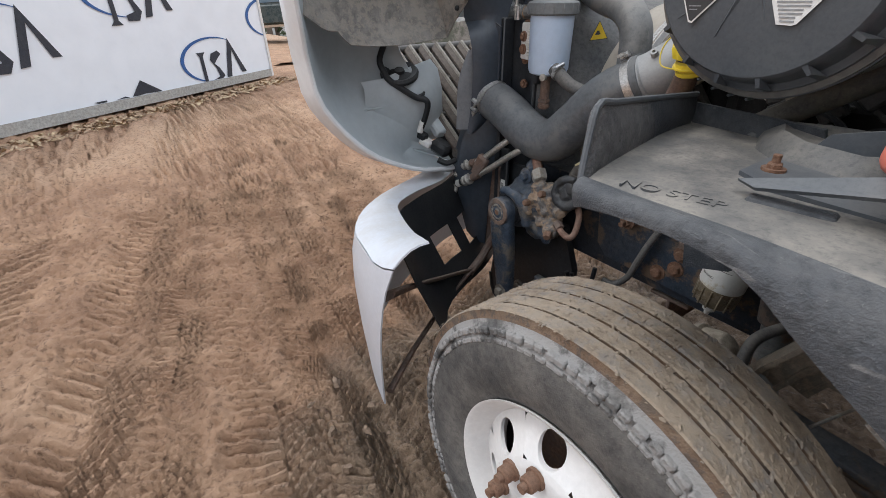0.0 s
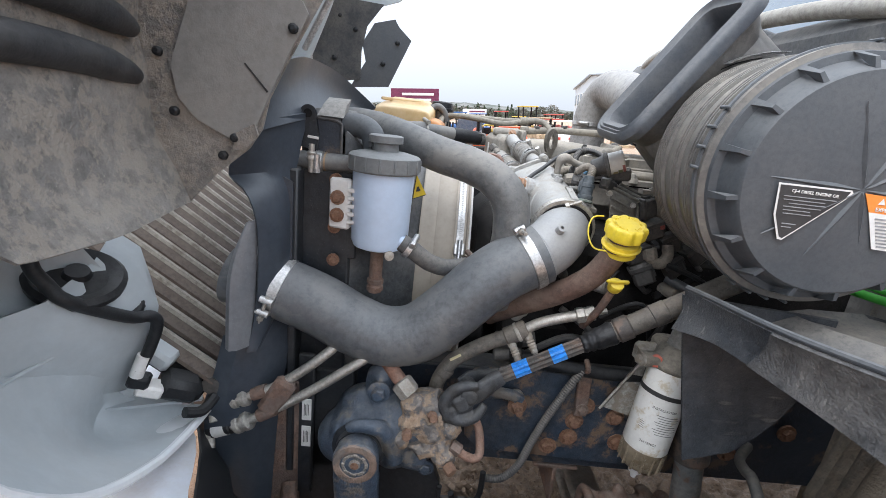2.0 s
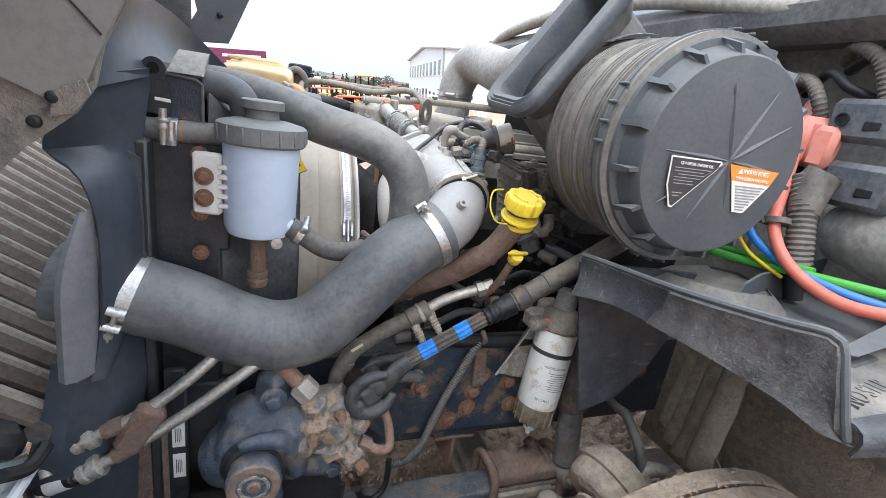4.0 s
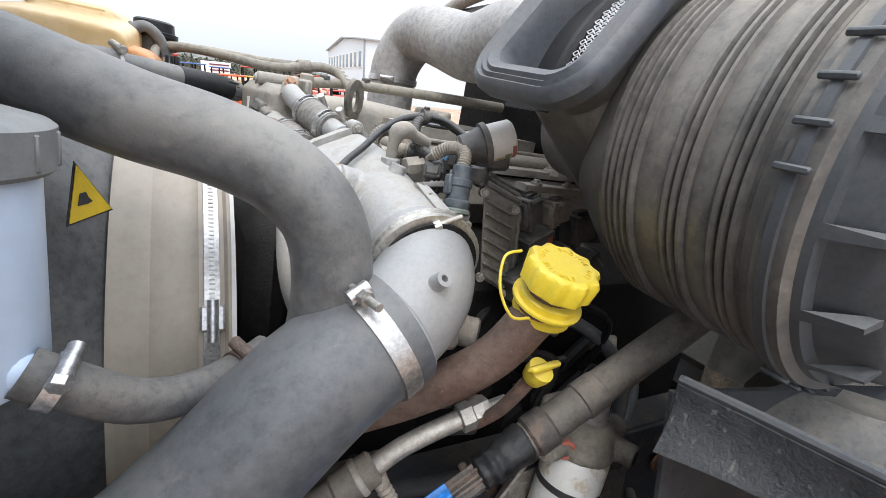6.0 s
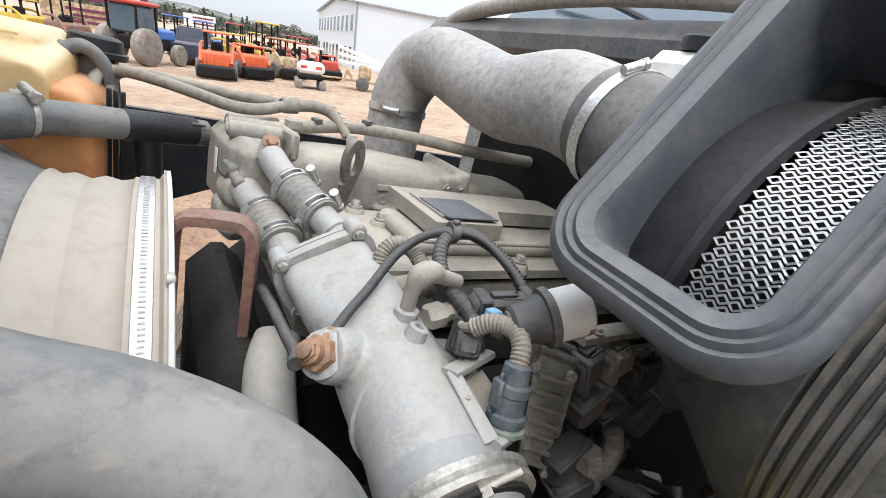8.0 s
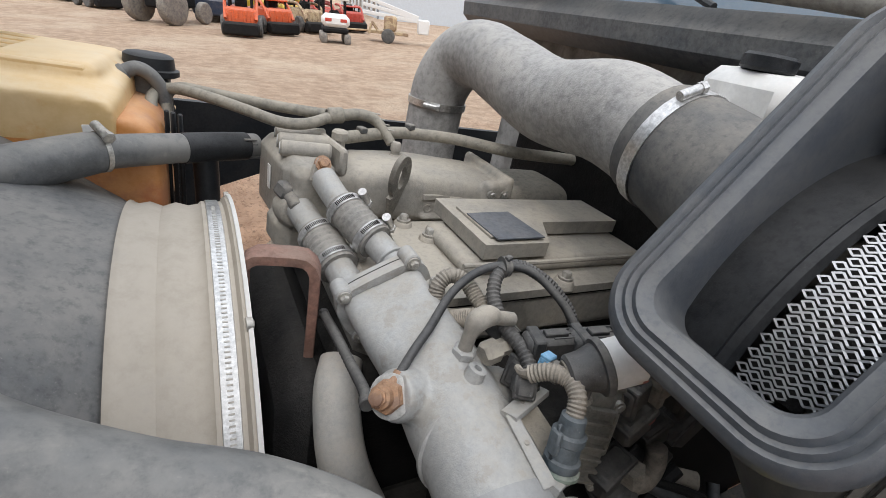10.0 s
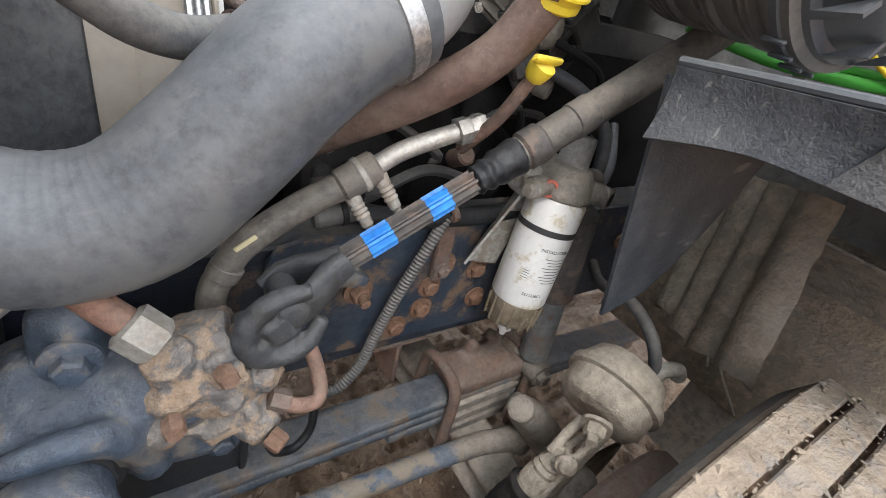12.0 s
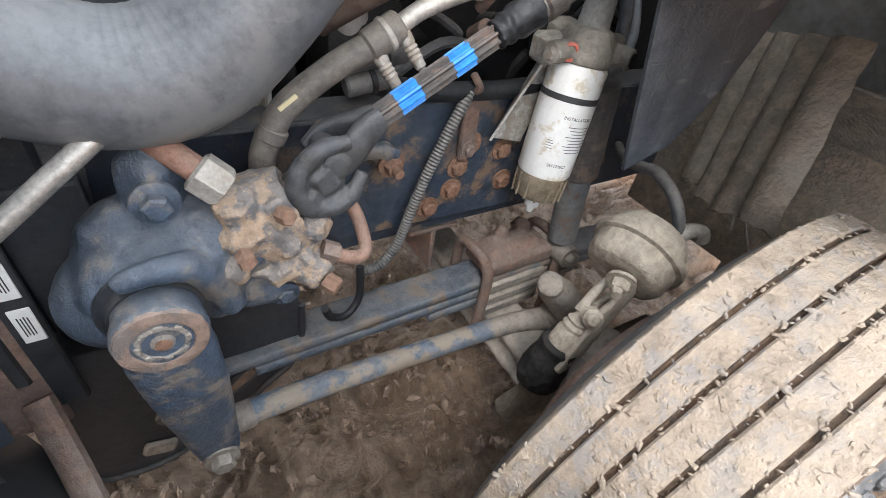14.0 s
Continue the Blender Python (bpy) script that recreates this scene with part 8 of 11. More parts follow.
# wheel-well liner, splashed with mud
liner_black = surface("liner_black", (0.035, 0.038, 0.043), 0.42, dust=0.3, dustcol=(0.16, 0.15, 0.14), grain=40, bump=0.2, top=0.3)
liner = thing("wheel_well_liner", (-0.95, -0.95, 1.4), "mud-splashed black wheel-well liner inside the hood", "liner")
foot = curve_pts([(-1.06, -0.645, 1.394), (-1.06, -0.76, 1.386), (-1.06, -0.844, 1.380), (-1.06, -0.96, 1.384), (-1.055, -1.04, 1.395), (-1.058, -1.062, 1.43), (-1.05, -1.108, 1.437), (-1.04, -1.165, 1.474), (-1.0, -1.215, 1.50)], 22)
ARC = ((0.0, 0.0), (-0.03, 0.06), (-0.052, 0.12), (-0.066, 0.18), (-0.072, 0.24), (-0.074, 0.30), (-0.07, 0.37), (-0.06, 0.45), (-0.04, 0.55), (-0.01, 0.66), (0.03, 0.78), (0.08, 0.92))
rows = []
for n_, p in enumerate(foot):
    f = n_ / 21
    row = []
    for k, (dx, dz) in enumerate(ARC):
        q = p + Vector((dx + 0.006 * math.sin(5 * f + 2.1 * k), 0, dz))
        if k >= 2:
            q.z = 1.388 + dz + (q.z - 1.388 - dz) * 0.3
        row.append(q)
    rows.append(row)
part("arch_panel", Geo().sheet(rows, 0.004), muddy_liner, liner, sharp=60)
for i in range(4):
    z = 1.625 + 0.075 * i
    x = -1.128 + 0.014 * max(0, i - 2)
    part("ridge", Geo().tube([(x + 0.004, -0.68, z - 0.012), (x + 0.004, -0.74, z), (x, -0.84, z + 0.010), (x, -0.98, z + 0.012), (x, -1.12, z + 0.002)], [0.014, 0.026, 0.028, 0.028, 0.02], 12, squash=0.9), liner_black, liner, "moulded stiffening ridge")
wall = [(-1.06, 1.392), (-1.007, 1.452), (-0.965, 1.488), (-0.943, 1.507), (-0.918, 1.545), (-0.905, 1.60), (-0.87, 1.67), (-0.835, 1.735), (-0.80, 1.80), (-0.79, 1.95), (-0.85, 2.25), (-1.12, 2.25), (-1.18, 2.0), (-1.19, 1.75), (-1.18, 1.62), (-1.15, 1.50), (-1.10, 1.40)]
part("inner_panel", Geo().plate([(x, -0.650, z) for x, z in wall], 0.004, (0, 1, 0)), muddy_liner, liner, "inner wall of the liner")
panel = [(-1.064, 1.585), (-1.03, 1.55), (-0.955, 1.515), (-0.925, 1.55), (-0.905, 1.60), (-0.87, 1.675), (-0.835, 1.745), (-0.90, 1.86), (-1.02, 1.80), (-1.075, 1.64)]
part("raised_panel", Geo().plate([(x, -0.652, z) for x, z in panel], 0.009, (0, -1, 0)), surface("liner_panel", (0.24, 0.235, 0.225), 0.5, dust=0.4, dustcol=(0.34, 0.31, 0.275), grain=60, bump=0.1, top=0.3, vary=0.12, grit=0.15), liner, "flat raised liner panel")
part("panel_slit", Geo().plate([(-0.905, -0.6625, 1.61), (-0.945, -0.6625, 1.655), (-0.943, -0.6625, 1.657), (-0.903, -0.6625, 1.613)], 0.001, (0, -1, 0)), label_dark, liner)
part("tip_tab", Geo().plate([(-0.943, -0.655, 1.507), (-0.92, -0.662, 1.535), (-0.925, -0.665, 1.555), (-0.96, -0.66, 1.535), (-0.97, -0.655, 1.50)], 0.006, (0, -1, 0)), muddy_liner, liner)
part("edge_flap", Geo().sheet([[(-0.99, -1.21, 1.60 + 0.08 * i), (-1.02, -1.16, 1.61 + 0.08 * i), (-1.06, -1.10 - 0.012 * math.sin(2 * i), 1.615 + 0.08 * i)] for i in range(8)], 0.005), muddy_liner, liner, "stiff dusty edge flap")
for p in ((-1.076, -0.652, 1.561), (-0.965, -0.658, 1.525), (-1.10, -0.652, 1.66), (-0.86, -0.662, 1.72), (-0.99, -0.652, 1.49), (-1.0, -0.662, 1.78), (-0.83, -0.652, 1.80)):
    part("rivet", Geo().lathe(p, (0.1, -1, 0.1), [(0, 0.009), (0.007, 0.008), (0.010, 0.004)], 10), black_plastic, liner)
part("gas_strut", Geo().cyl((-0.80, -0.62, 1.80), (-0.87, -0.56, 1.70), 0.006, n=8).cyl((-0.72, -0.68, 1.92), (-0.80, -0.62, 1.80), 0.011, n=10), steel_band, liner)

# hood roof, its ribs and the far liner
part("roof_inside", Geo().sheet(between(curve_pts([(-1.35, -0.62, 1.45), (-1.22, -0.60, 1.75), (-1.10, -0.60, 2.1), (-1.05, -0.60, 2.6)], 10), curve_pts([(-1.35, 0.95, 1.45), (-1.22, 0.95, 1.75), (-1.10, 0.95, 2.1), (-1.05, 0.95, 2.6)], 10), 8, (-0.12, 0, 0.0)), 0.012), grey_gel, hood, "grey inside of the hood roof")
for y in (-0.28, 0.02, 0.45):
    part("roof_rib", Geo().tube([(-1.30, y, 1.50), (-1.17, y, 1.80), (-1.06, y, 2.12), (-1.0, y, 2.55)], 0.045, 8, squash=0.5), grey_gel, hood)
far = thing("far_liner", (-0.85, 0.85, 1.6), "torn dark grey liner on the far side of the hood", "liner")
part("panel", Geo().plate([(-1.05, 0.80, 1.68), (-0.87, 0.82, 1.70), (-0.845, 0.83, 1.76), (-0.78, 0.86, 1.92), (-0.84, 0.84, 1.97), (-0.86, 0.83, 2.0), (-0.95, 0.80, 1.97), (-1.0, 0.79, 1.88), (-0.98, 0.79, 1.80)], 0.006, (0.1, -1, 0)), lid_plastic, far)
part("torn_flap", Geo().sheet([[(-1.20, 0.74, 1.72), (-1.10, 0.78, 1.70), (-1.0, 0.79, 1.72)], [(-1.22, 0.74, 1.82), (-1.12, 0.76, 1.83), (-1.0, 0.78, 1.84)], [(-1.20, 0.72, 1.92), (-1.10, 0.75, 1.95), (-0.98, 0.78, 1.95)], [(-1.16, 0.70, 2.02), (-1.06, 0.74, 2.05), (-0.91, 0.79, 2.05)]], 0.004), dusty_plastic, far, "torn dusty liner flap")
for p in ((-1.12, 0.755, 1.80), (-1.03, 0.765, 1.93), (-0.90, 0.80, 1.80), (-0.84, 0.82, 1.90), (-1.10, 0.745, 1.98)):
    part("rivet", Geo().lathe(p, (0.2, -1, 0.1), [(0, 0.012), (0.007, 0.010), (0.010, 0.004)], 10), black_plastic, far)
part("outer_skin", Geo().plate([(-1.20, 0.95, 2.02), (-0.97, 0.95, 2.06), (-0.86, 0.96, 2.10), (-0.72, 0.98, 2.22), (-0.66, 1.0, 2.34), (-1.20, 0.95, 2.36)], 0.012, (0, -1, 0)), grey_gel, far)

# grille of upright bars, laid over with the hood
grille = thing("grille", (-1.2, 0, 1.0), "dusty grey grille bars seen from behind", "grille")
gd = Vector((-0.83, 0.0, 0.56)).normalized()
# darker flanks and paler ridges put the bars' shading into their colours
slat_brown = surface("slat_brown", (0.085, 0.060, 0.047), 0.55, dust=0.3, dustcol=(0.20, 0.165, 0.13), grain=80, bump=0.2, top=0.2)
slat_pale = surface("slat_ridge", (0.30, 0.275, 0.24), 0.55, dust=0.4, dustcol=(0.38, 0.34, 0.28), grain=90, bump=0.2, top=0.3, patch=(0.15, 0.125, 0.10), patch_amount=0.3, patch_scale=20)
for k in range(17):
    y = -0.60 + 0.0745 * k
    a = Vector((-1.045, y, 0.97))
    b = a + gd * 0.62
    n_ = Vector((0.56, 0, 0.83))
    w = Vector((0, 0.0215, 0))
    v = Vector((0, 0.0075, 0))
    g = Geo().add([a - w, a + w, b + w, b - w, a - w * 0.9 + n_ * 0.008, a + w * 0.45 + n_ * 0.020, b + w * 0.45 + n_ * 0.020, b - w * 0.9 + n_ * 0.008],
                  [(0, 1, 2, 3), (4, 7, 6, 5), (0, 3, 7, 4), (1, 5, 6, 2), (0, 4, 5, 1), (3, 2, 6, 7)])
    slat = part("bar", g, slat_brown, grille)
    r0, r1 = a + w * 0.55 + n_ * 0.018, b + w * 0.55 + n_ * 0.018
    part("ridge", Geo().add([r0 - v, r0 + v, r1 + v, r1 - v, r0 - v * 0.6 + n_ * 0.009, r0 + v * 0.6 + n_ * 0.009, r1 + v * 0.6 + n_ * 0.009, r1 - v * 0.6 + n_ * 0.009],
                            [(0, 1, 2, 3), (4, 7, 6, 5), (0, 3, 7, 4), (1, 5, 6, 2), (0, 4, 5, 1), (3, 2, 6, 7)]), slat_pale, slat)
for f, r in ((0.0, 0.022), (0.34, 0.010), (0.67, 0.010), (1.0, 0.022)):
    p = Vector((-1.045, 0, 0.97)) + gd * 0.62 * f - Vector((0.56, 0, 0.83)) * 0.006
    part("cross_bar", Geo().cyl((p.x, -0.62, p.z), (p.x, 0.62, p.z), r, n=10), grille_slat, grille)
part("side_rail", Geo().box(m=Matrix.Translation(Vector((-1.03, -0.635, 0.965)) + gd * 0.37) @ gd.to_track_quat('X', 'Z').to_matrix().to_4x4(), c=None, size=(0.52, 0.05, 0.04), bevel=0.008), grey_gel, grille, "pale side rail")
# near-black sheet added behind the bars for the shade in their gaps
part("gap_shade", Geo().plate([(-1.075, -0.62, 0.933), (-1.075, 0.62, 0.933), (-1.595, 0.62, 1.283), (-1.595, -0.62, 1.283)], 0.006), engine_dark, grille)

# ---- bumper ----
bumper = thing("front_bumper", (-1.1, -0.6, 0.5), "silver painted steel bumper end with a torn edge", "bumper")
rim_in = curve_pts([(-1.30, 0.0, 0.82), (-1.25, -0.40, 0.835), (-1.061, -0.671, 0.856), (-0.99, -0.84, 0.868), (-0.903, -0.976, 0.879), (-0.78, -1.035, 0.89), (-0.642, -1.076, 0.901), (-0.52, -1.12, 0.945), (-0.42, -1.16, 0.985)], 30)
crest = curve_pts([(-1.42, 0.0, 0.80), (-1.36, -0.42, 0.82), (-1.19, -0.74, 0.84), (-1.07, -0.95, 0.855), (-0.94, -1.10, 0.866), (-0.79, -1.195, 0.878), (-0.64, -1.232, 0.89), (-0.54, -1.25, 0.895), (-0.45, -1.248, 0.925)], 30)
low = curve_pts([(-1.40, 0.0, 0.40), (-1.36, -0.42, 0.40), (-1.22, -0.72, 0.38), (-1.08, -0.95, 0.36), (-0.95, -1.09, 0.34), (-0.83, -1.17, 0.33), (-0.74, -1.205, 0.325), (-0.66, -1.225, 0.32), (-0.60, -1.238, 0.32)], 30)
part("top_flange", Geo().sheet(between(rim_in, crest, 5, (0, 0, 0.016)), 0.005), silver_paint, bumper, "dusty rolled top edge")
part("face", Geo().sheet(between([p + Vector((0, 0, -0.003)) for p in crest], low, 9, (-0.01, -0.022, 0.0), 0.7), 0.005), silver_paint, bumper)
for k in range(3):
    z0, z1 = 0.853 - 0.115 * k - (0.03 if k else 0), 0.853 - 0.115 * (k + 1) - 0.03
    strip = curve_pts([(-1.23, -0.40, 0), (-1.055, -0.66, 0), (-0.985, -0.82, 0), (-0.905, -0.965, 0), (-0.80, -1.05, 0), (-0.70, -1.10, 0)], 14)
    rows = [[Vector((p.x + 0.05 * k, p.y + 0.035 * k, z0)), Vector((p.x + 0.05 * (k + 1), p.y + 0.035 * (k + 1), z1))] for p in strip]
    if k == 1:
        for a, b in ((0, 3), (5, 6), (8, 13)):
            part("inner_web", Geo().sheet(rows[a:b + 1], 0.005), black_plastic, bumper)
    else:
        part("inner_web", Geo().sheet(rows, 0.005), black_plastic, bumper, "black inner panel with holes")
part("brace", Geo().tube([(-0.86, -0.67, 0.52), (-0.80, -0.84, 0.58), (-0.735, -1.0, 0.64), (-0.66, -1.12, 0.70), (-0.61, -1.195, 0.735)], [0.016, 0.015, 0.018, 0.026, 0.03], 10, squash=0.5), rusty, bumper, "rusty flat brace")
part("brace", Geo().tube([(-0.86, -0.67, 0.52), (-0.80, -0.84, 0.47), (-0.70, -1.06, 0.40), (-0.62, -1.21, 0.345)], [0.02, 0.016, 0.018, 0.024], 10, squash=0.5), rusty, bumper)
part("brace_bracket", Geo().tube([(-0.90, -0.52, 0.62), (-0.88, -0.60, 0.55), (-0.86, -0.68, 0.51)], 0.03, 10, squash=0.6), rusty, bumper)

# ---- lines low on the radiator side ----
for pts, lab in (([(-1.06, -0.59, 0.895), (-1.0, -0.60, 0.925), (-0.93, -0.60, 0.955), (-0.87, -0.595, 0.995), (-0.81, -0.585, 1.045), (-0.76, -0.56, 1.09)], 0), ([(-1.07, -0.59, 0.82), (-0.99, -0.605, 0.862), (-0.91, -0.605, 0.91), (-0.83, -0.60, 0.963), (-0.74, -0.59, 1.03), (-0.68, -0.57, 1.07)], 1)):
    t = thing("cooler_line", pts[0], "aluminium cooler line with rusty fittings", "pipe", "cooler lines")
    part("pipe", Geo().tube(pts, 0.0115, 12), zinc, t)
    a, b, c = Vector(pts[0]), Vector(pts[1]), Vector(pts[2])
    part("hose_end", Geo().cyl(a, a.lerp(b, 0.75), 0.019, n=16, bevel=0.003), black_plastic, t)
    part("label_sleeve", Geo().cyl(a.lerp(b, 0.2), a.lerp(b, 0.6), 0.0195, n=16), label_white, t, "white paper sleeve")
    part("fitting", Geo().lathe(b - (c - b) * 0.15, c - b, [(0, 0.016), (0.004, 0.022), (0.014, 0.022), (0.016, 0.018), (0.024, 0.018), (0.026, 0.023), (0.038, 0.023), (0.042, 0.015)], 18), zinc, t)
    part("rusty_nut", Geo().cyl(b.lerp(c, 0.55), c, 0.016, n=12), rusty, t)
    part("end_plug", Geo().lathe(a, (0.3, -0.6, -0.7), [(-0.03, 0.013), (0.0, 0.013), (0.004, 0.017), (0.016, 0.017), (0.018, 0.011), (0.04, 0.010)], 14), zinc, t)
single("line_clip", Geo().box((-0.905, -0.605, 0.945), (0.05, 0.03, 0.10), (0, 30, 0), 0.008), rusty, (-0.9, -0.6, 0.93), "rusty clip that joins two lines", "clip")
acp = thing("aluminium_line", (-0.4, -0.5, 1.05), "aluminium line with service fittings by the engine", "pipe")
part("rubber_end", Geo().tube([(-0.535, -0.50, 0.90), (-0.537, -0.505, 0.952), (-0.523, -0.508, 0.993), (-0.495, -0.51, 1.035), (-0.431, -0.51, 1.080), (-0.367, -0.51, 1.112)], 0.0185, 16), tube_tan, acp)
part("band", Geo().cyl((-0.525, -0.508, 0.985), (-0.515, -0.508, 1.005), 0.021, n=18, bevel=0.003), tube_tan, acp)
part("pipe", Geo().tube([(-0.36, -0.51, 1.116), (-0.33, -0.51, 1.136), (-0.30, -0.51, 1.153), (-0.255, -0.512, 1.170), (-0.205, -0.515, 1.186)], 0.013, 16), zinc, acp)
part("ferrule", Geo().cyl((-0.385, -0.51, 1.103), (-0.335, -0.51, 1.133), 0.0225, n=20, bevel=0.004), tube_tan, acp)
part("ferrule_ring", Geo().cyl((-0.36, -0.51, 1.118), (-0.352, -0.51, 1.123), 0.0245, n=20, bevel=0.002), zinc_mud, acp)
part("union", Geo().lathe((-0.226, -0.513, 1.179), (0.05, -0.003, 0.016), [(0, 0.014), (0.003, 0.0195), (0.020, 0.0195), (0.022, 0.017), (0.03, 0.017), (0.032, 0.0185), (0.045, 0.0185), (0.047, 0.008), (0.075, 0.007)], 6), zinc, acp)
for p in ((-0.335, -0.518, 1.124), (-0.372, -0.518, 1.10)):
    q = Vector(p)
    part("service_port", Geo().lathe(q, (0.42, -0.35, -0.75), [(0, 0.011), (0.016, 0.010), (0.018, 0.0085), (0.022, 0.0105), (0.025, 0.0085), (0.029, 0.0105), (0.032, 0.0085), (0.036, 0.0105), (0.040, 0.0085), (0.05, 0.0085), (0.052, 0.006), (0.058, 0.006)], 14), zinc_mud, acp)
part("sticker", Geo().box((-0.50, -0.527, 1.045), (0.03, 0.003, 0.007), (0, -35, 0), 0.001), surface("faded_label", (0.62, 0.55, 0.33), 0.6, dust=0.3, vary=0.1), acp)

# ---- coolant tank and hoses ----
tank = thing("coolant_tank", (-0.72, 0.45, 1.30), "orange-stained translucent coolant tank", "coolant tank")
tank_deep = surface("stained_orange_tank", (0.62, 0.25, 0.065), 0.35, dust=0.25, dustcol=(0.62, 0.42, 0.24), grain=24, bump=0.05, patch=(0.45, 0.14, 0.045), patch_amount=0.3, patch_scale=4, top=0.5, vary=0.12, grit=0.08)
tank_pale = surface("pale_orange_tank", (0.80, 0.55, 0.26), 0.35, dust=0.25, dustcol=(0.74, 0.62, 0.45), grain=24, bump=0.05, patch=(0.72, 0.38, 0.12), patch_amount=0.35, patch_scale=4, top=0.7, vary=0.08, grit=0.06)
cast(part("lower_chamber", Geo().add(*bar([(-0.70, 0.265, 1.46), (-0.698, 0.30, 1.46), (-0.69, 0.45, 1.46), (-0.685, 0.60, 1.46)], (1, 0, 0), [(0.115, 0.12), (0.122, 0.128), (0.122, 0.128), (0.115, 0.12)], 32, 5)), tank_deep, tank, "deep orange lower chamber"), 0.006, 6)
cast(part("upper_chamber", Geo().add(*bar([(-0.745, 0.262, 1.572), (-0.742, 0.30, 1.577), (-0.735, 0.45, 1.590), (-0.73, 0.62, 1.59)], (1, 0, 0), [(0.105, 0.040), (0.112, 0.046), (0.112, 0.050), (0.105, 0.042)], 32, 5)).box((-0.72, 0.42, 1.635), (0.14, 0.22, 0.03), (0, 0, -6), 0.012), tank_pale, tank, "pale upper chamber"), 0.006, 5)
part("seam", Geo().add(*bar([(-0.70, 0.255, 1.520), (-0.695, 0.45, 1.524), (-0.69, 0.62, 1.524)], (1, 0, 0), [(0.128, 0.004)] * 3, 24, 8)), tank_pale, tank)
part("level_patch", Geo().box((-0.665, 0.2585, 1.556), (0.034, 0.004, 0.026), (0, -5, 3), 0.001), label_white, tank, "pale blank label")
for k in range(6):
    part("rib", Geo().box((-0.755, 0.32 + 0.045 * k, 1.640), (0.16, 0.010, 0.012), (0, 0, -6), 0.004), tank_pale, tank)
part("filler_neck", Geo().lathe((-0.602, 0.475, 1.55), (0.02, 0.02, 1), [(0, 0.036), (0.07, 0.036), (0.078, 0.034)], 28), hose_dusty, tank, "grey filler neck")
part("cap", Geo().lathe((-0.6005, 0.4765, 1.615), (0.02, 0.02, 1), [(0, 0.046), (0.003, 0.051), (0.012, 0.051), (0.014, 0.044), (0.034, 0.042), (0.038, 0.036)], 32), black_plastic, tank, "black pressure cap")
stay = thing("tank_stay", (-0.575, 0.40, 1.30), "black steel stay beside the coolant tank", "bracket")
for dx in (-0.010, 0.0, 0.011):
    part("bar", Geo().box((-0.562 + dx, 0.335 - dx, 1.46), (0.008, 0.012, 0.24), bevel=0.002), black_plastic, stay)
part("clip", Geo().box((-0.563, 0.325, 1.525), (0.040, 0.02, 0.020), bevel=0.004), hose_dusty, stay)
ch = thing("coolant_hose", (-0.6, 0.3, 1.5), "grey rubber coolant hose to the engine", "hose")
part("hose", Geo().tube([(-0.665, 0.20, 1.5425), (-0.60, 0.237, 1.540), (-0.53, 0.279, 1.535), (-0.47, 0.315, 1.530), (-0.425, 0.342, 1.526)], [0.026, 0.0255, 0.0245, 0.024, 0.024], 22), hose_dusty, ch)
part("outer_hose", Geo().tube([(-0.92, 0.06, 1.50), (-0.82, 0.10, 1.522), (-0.73, 0.155, 1.535), (-0.675, 0.194, 1.541), (-0.652, 0.208, 1.5425)], [0.031, 0.032, 0.032, 0.031, 0.029], 22), hose_dusty, ch, "wider hose end")
part("clamp", Geo().band((-0.655, 0.206, 1.5425), (0.8, 0.5, 0), 0.0285, 0.007, 0.002, screw=(0, -0.3, 1)), zinc, ch)
part("sleeve", Geo().tube([(-0.55, 0.267, 1.536), (-0.50, 0.297, 1.533), (-0.445, 0.330, 1.528)], 0.0262, 22), black_plastic, ch, "dark slit sleeve")
for k in range(5):
    part("clip_fin", Geo().box((-0.436 + 0.002 * k, 0.312 + 0.002 * k, 1.546 - 0.009 * k), (0.026, 0.006, 0.004), (0, 6, 30), 0.001), dusty_plastic, ch)
vent_grey = surface("vent_hose_grey", (0.20, 0.185, 0.155), 0.55, dust=0.5, dustcol=(0.37, 0.325, 0.25), grain=90, bump=0.15, top=0.6)
vent = thing("vent_hose", (-0.30, 0.30, 1.6), "dusty tan-grey vent hoses joined by a tee", "hose")
part("supply", Geo().tube([(-0.590, 0.36, 1.50), (-0.598, 0.40, 1.570), (-0.590, 0.43, 1.592), (-0.557, 0.426, 1.603), (-0.50, 0.372, 1.604), (-0.445, 0.320, 1.600), (-0.392, 0.272, 1.595), (-0.345, 0.268, 1.597), (-0.30, 0.290, 1.607)], 0.0105, 14), vent_grey, vent)
part("second_supply", Geo().tube([(-0.568, 0.40, 1.49), (-0.575, 0.43, 1.575), (-0.555, 0.45, 1.600), (-0.50, 0.405, 1.606), (-0.43, 0.37, 1.606), (-0.36, 0.34, 1.606), (-0.30, 0.305, 1.610)], 0.0105, 14), vent_grey, vent)
part("tee_collar", Geo().cyl((-0.300, 0.297, 1.609), (-0.268, 0.297, 1.613), 0.0155, n=18, bevel=0.003), vent_grey, vent)
part("branch", Geo().tube([(-0.270, 0.297, 1.613), (-0.235, 0.300, 1.617), (-0.205, 0.292, 1.612), (-0.188, 0.272, 1.594), (-0.176, 0.255, 1.575)], [0.0115, 0.0115, 0.0115, 0.010, 0.010], 16), vent_grey, vent)
for k in range(4):
    p = Vector((-0.207 + 0.008 * k, 0.292 - 0.009 * k, 1.612 - 0.008 * k))
    part("spring_clip", Geo().cyl(p + Vector((-0.010, 0.004, 0.013)), p + Vector((0.012, -0.004, 0.012)), 0.0014, n=6), zinc, vent)
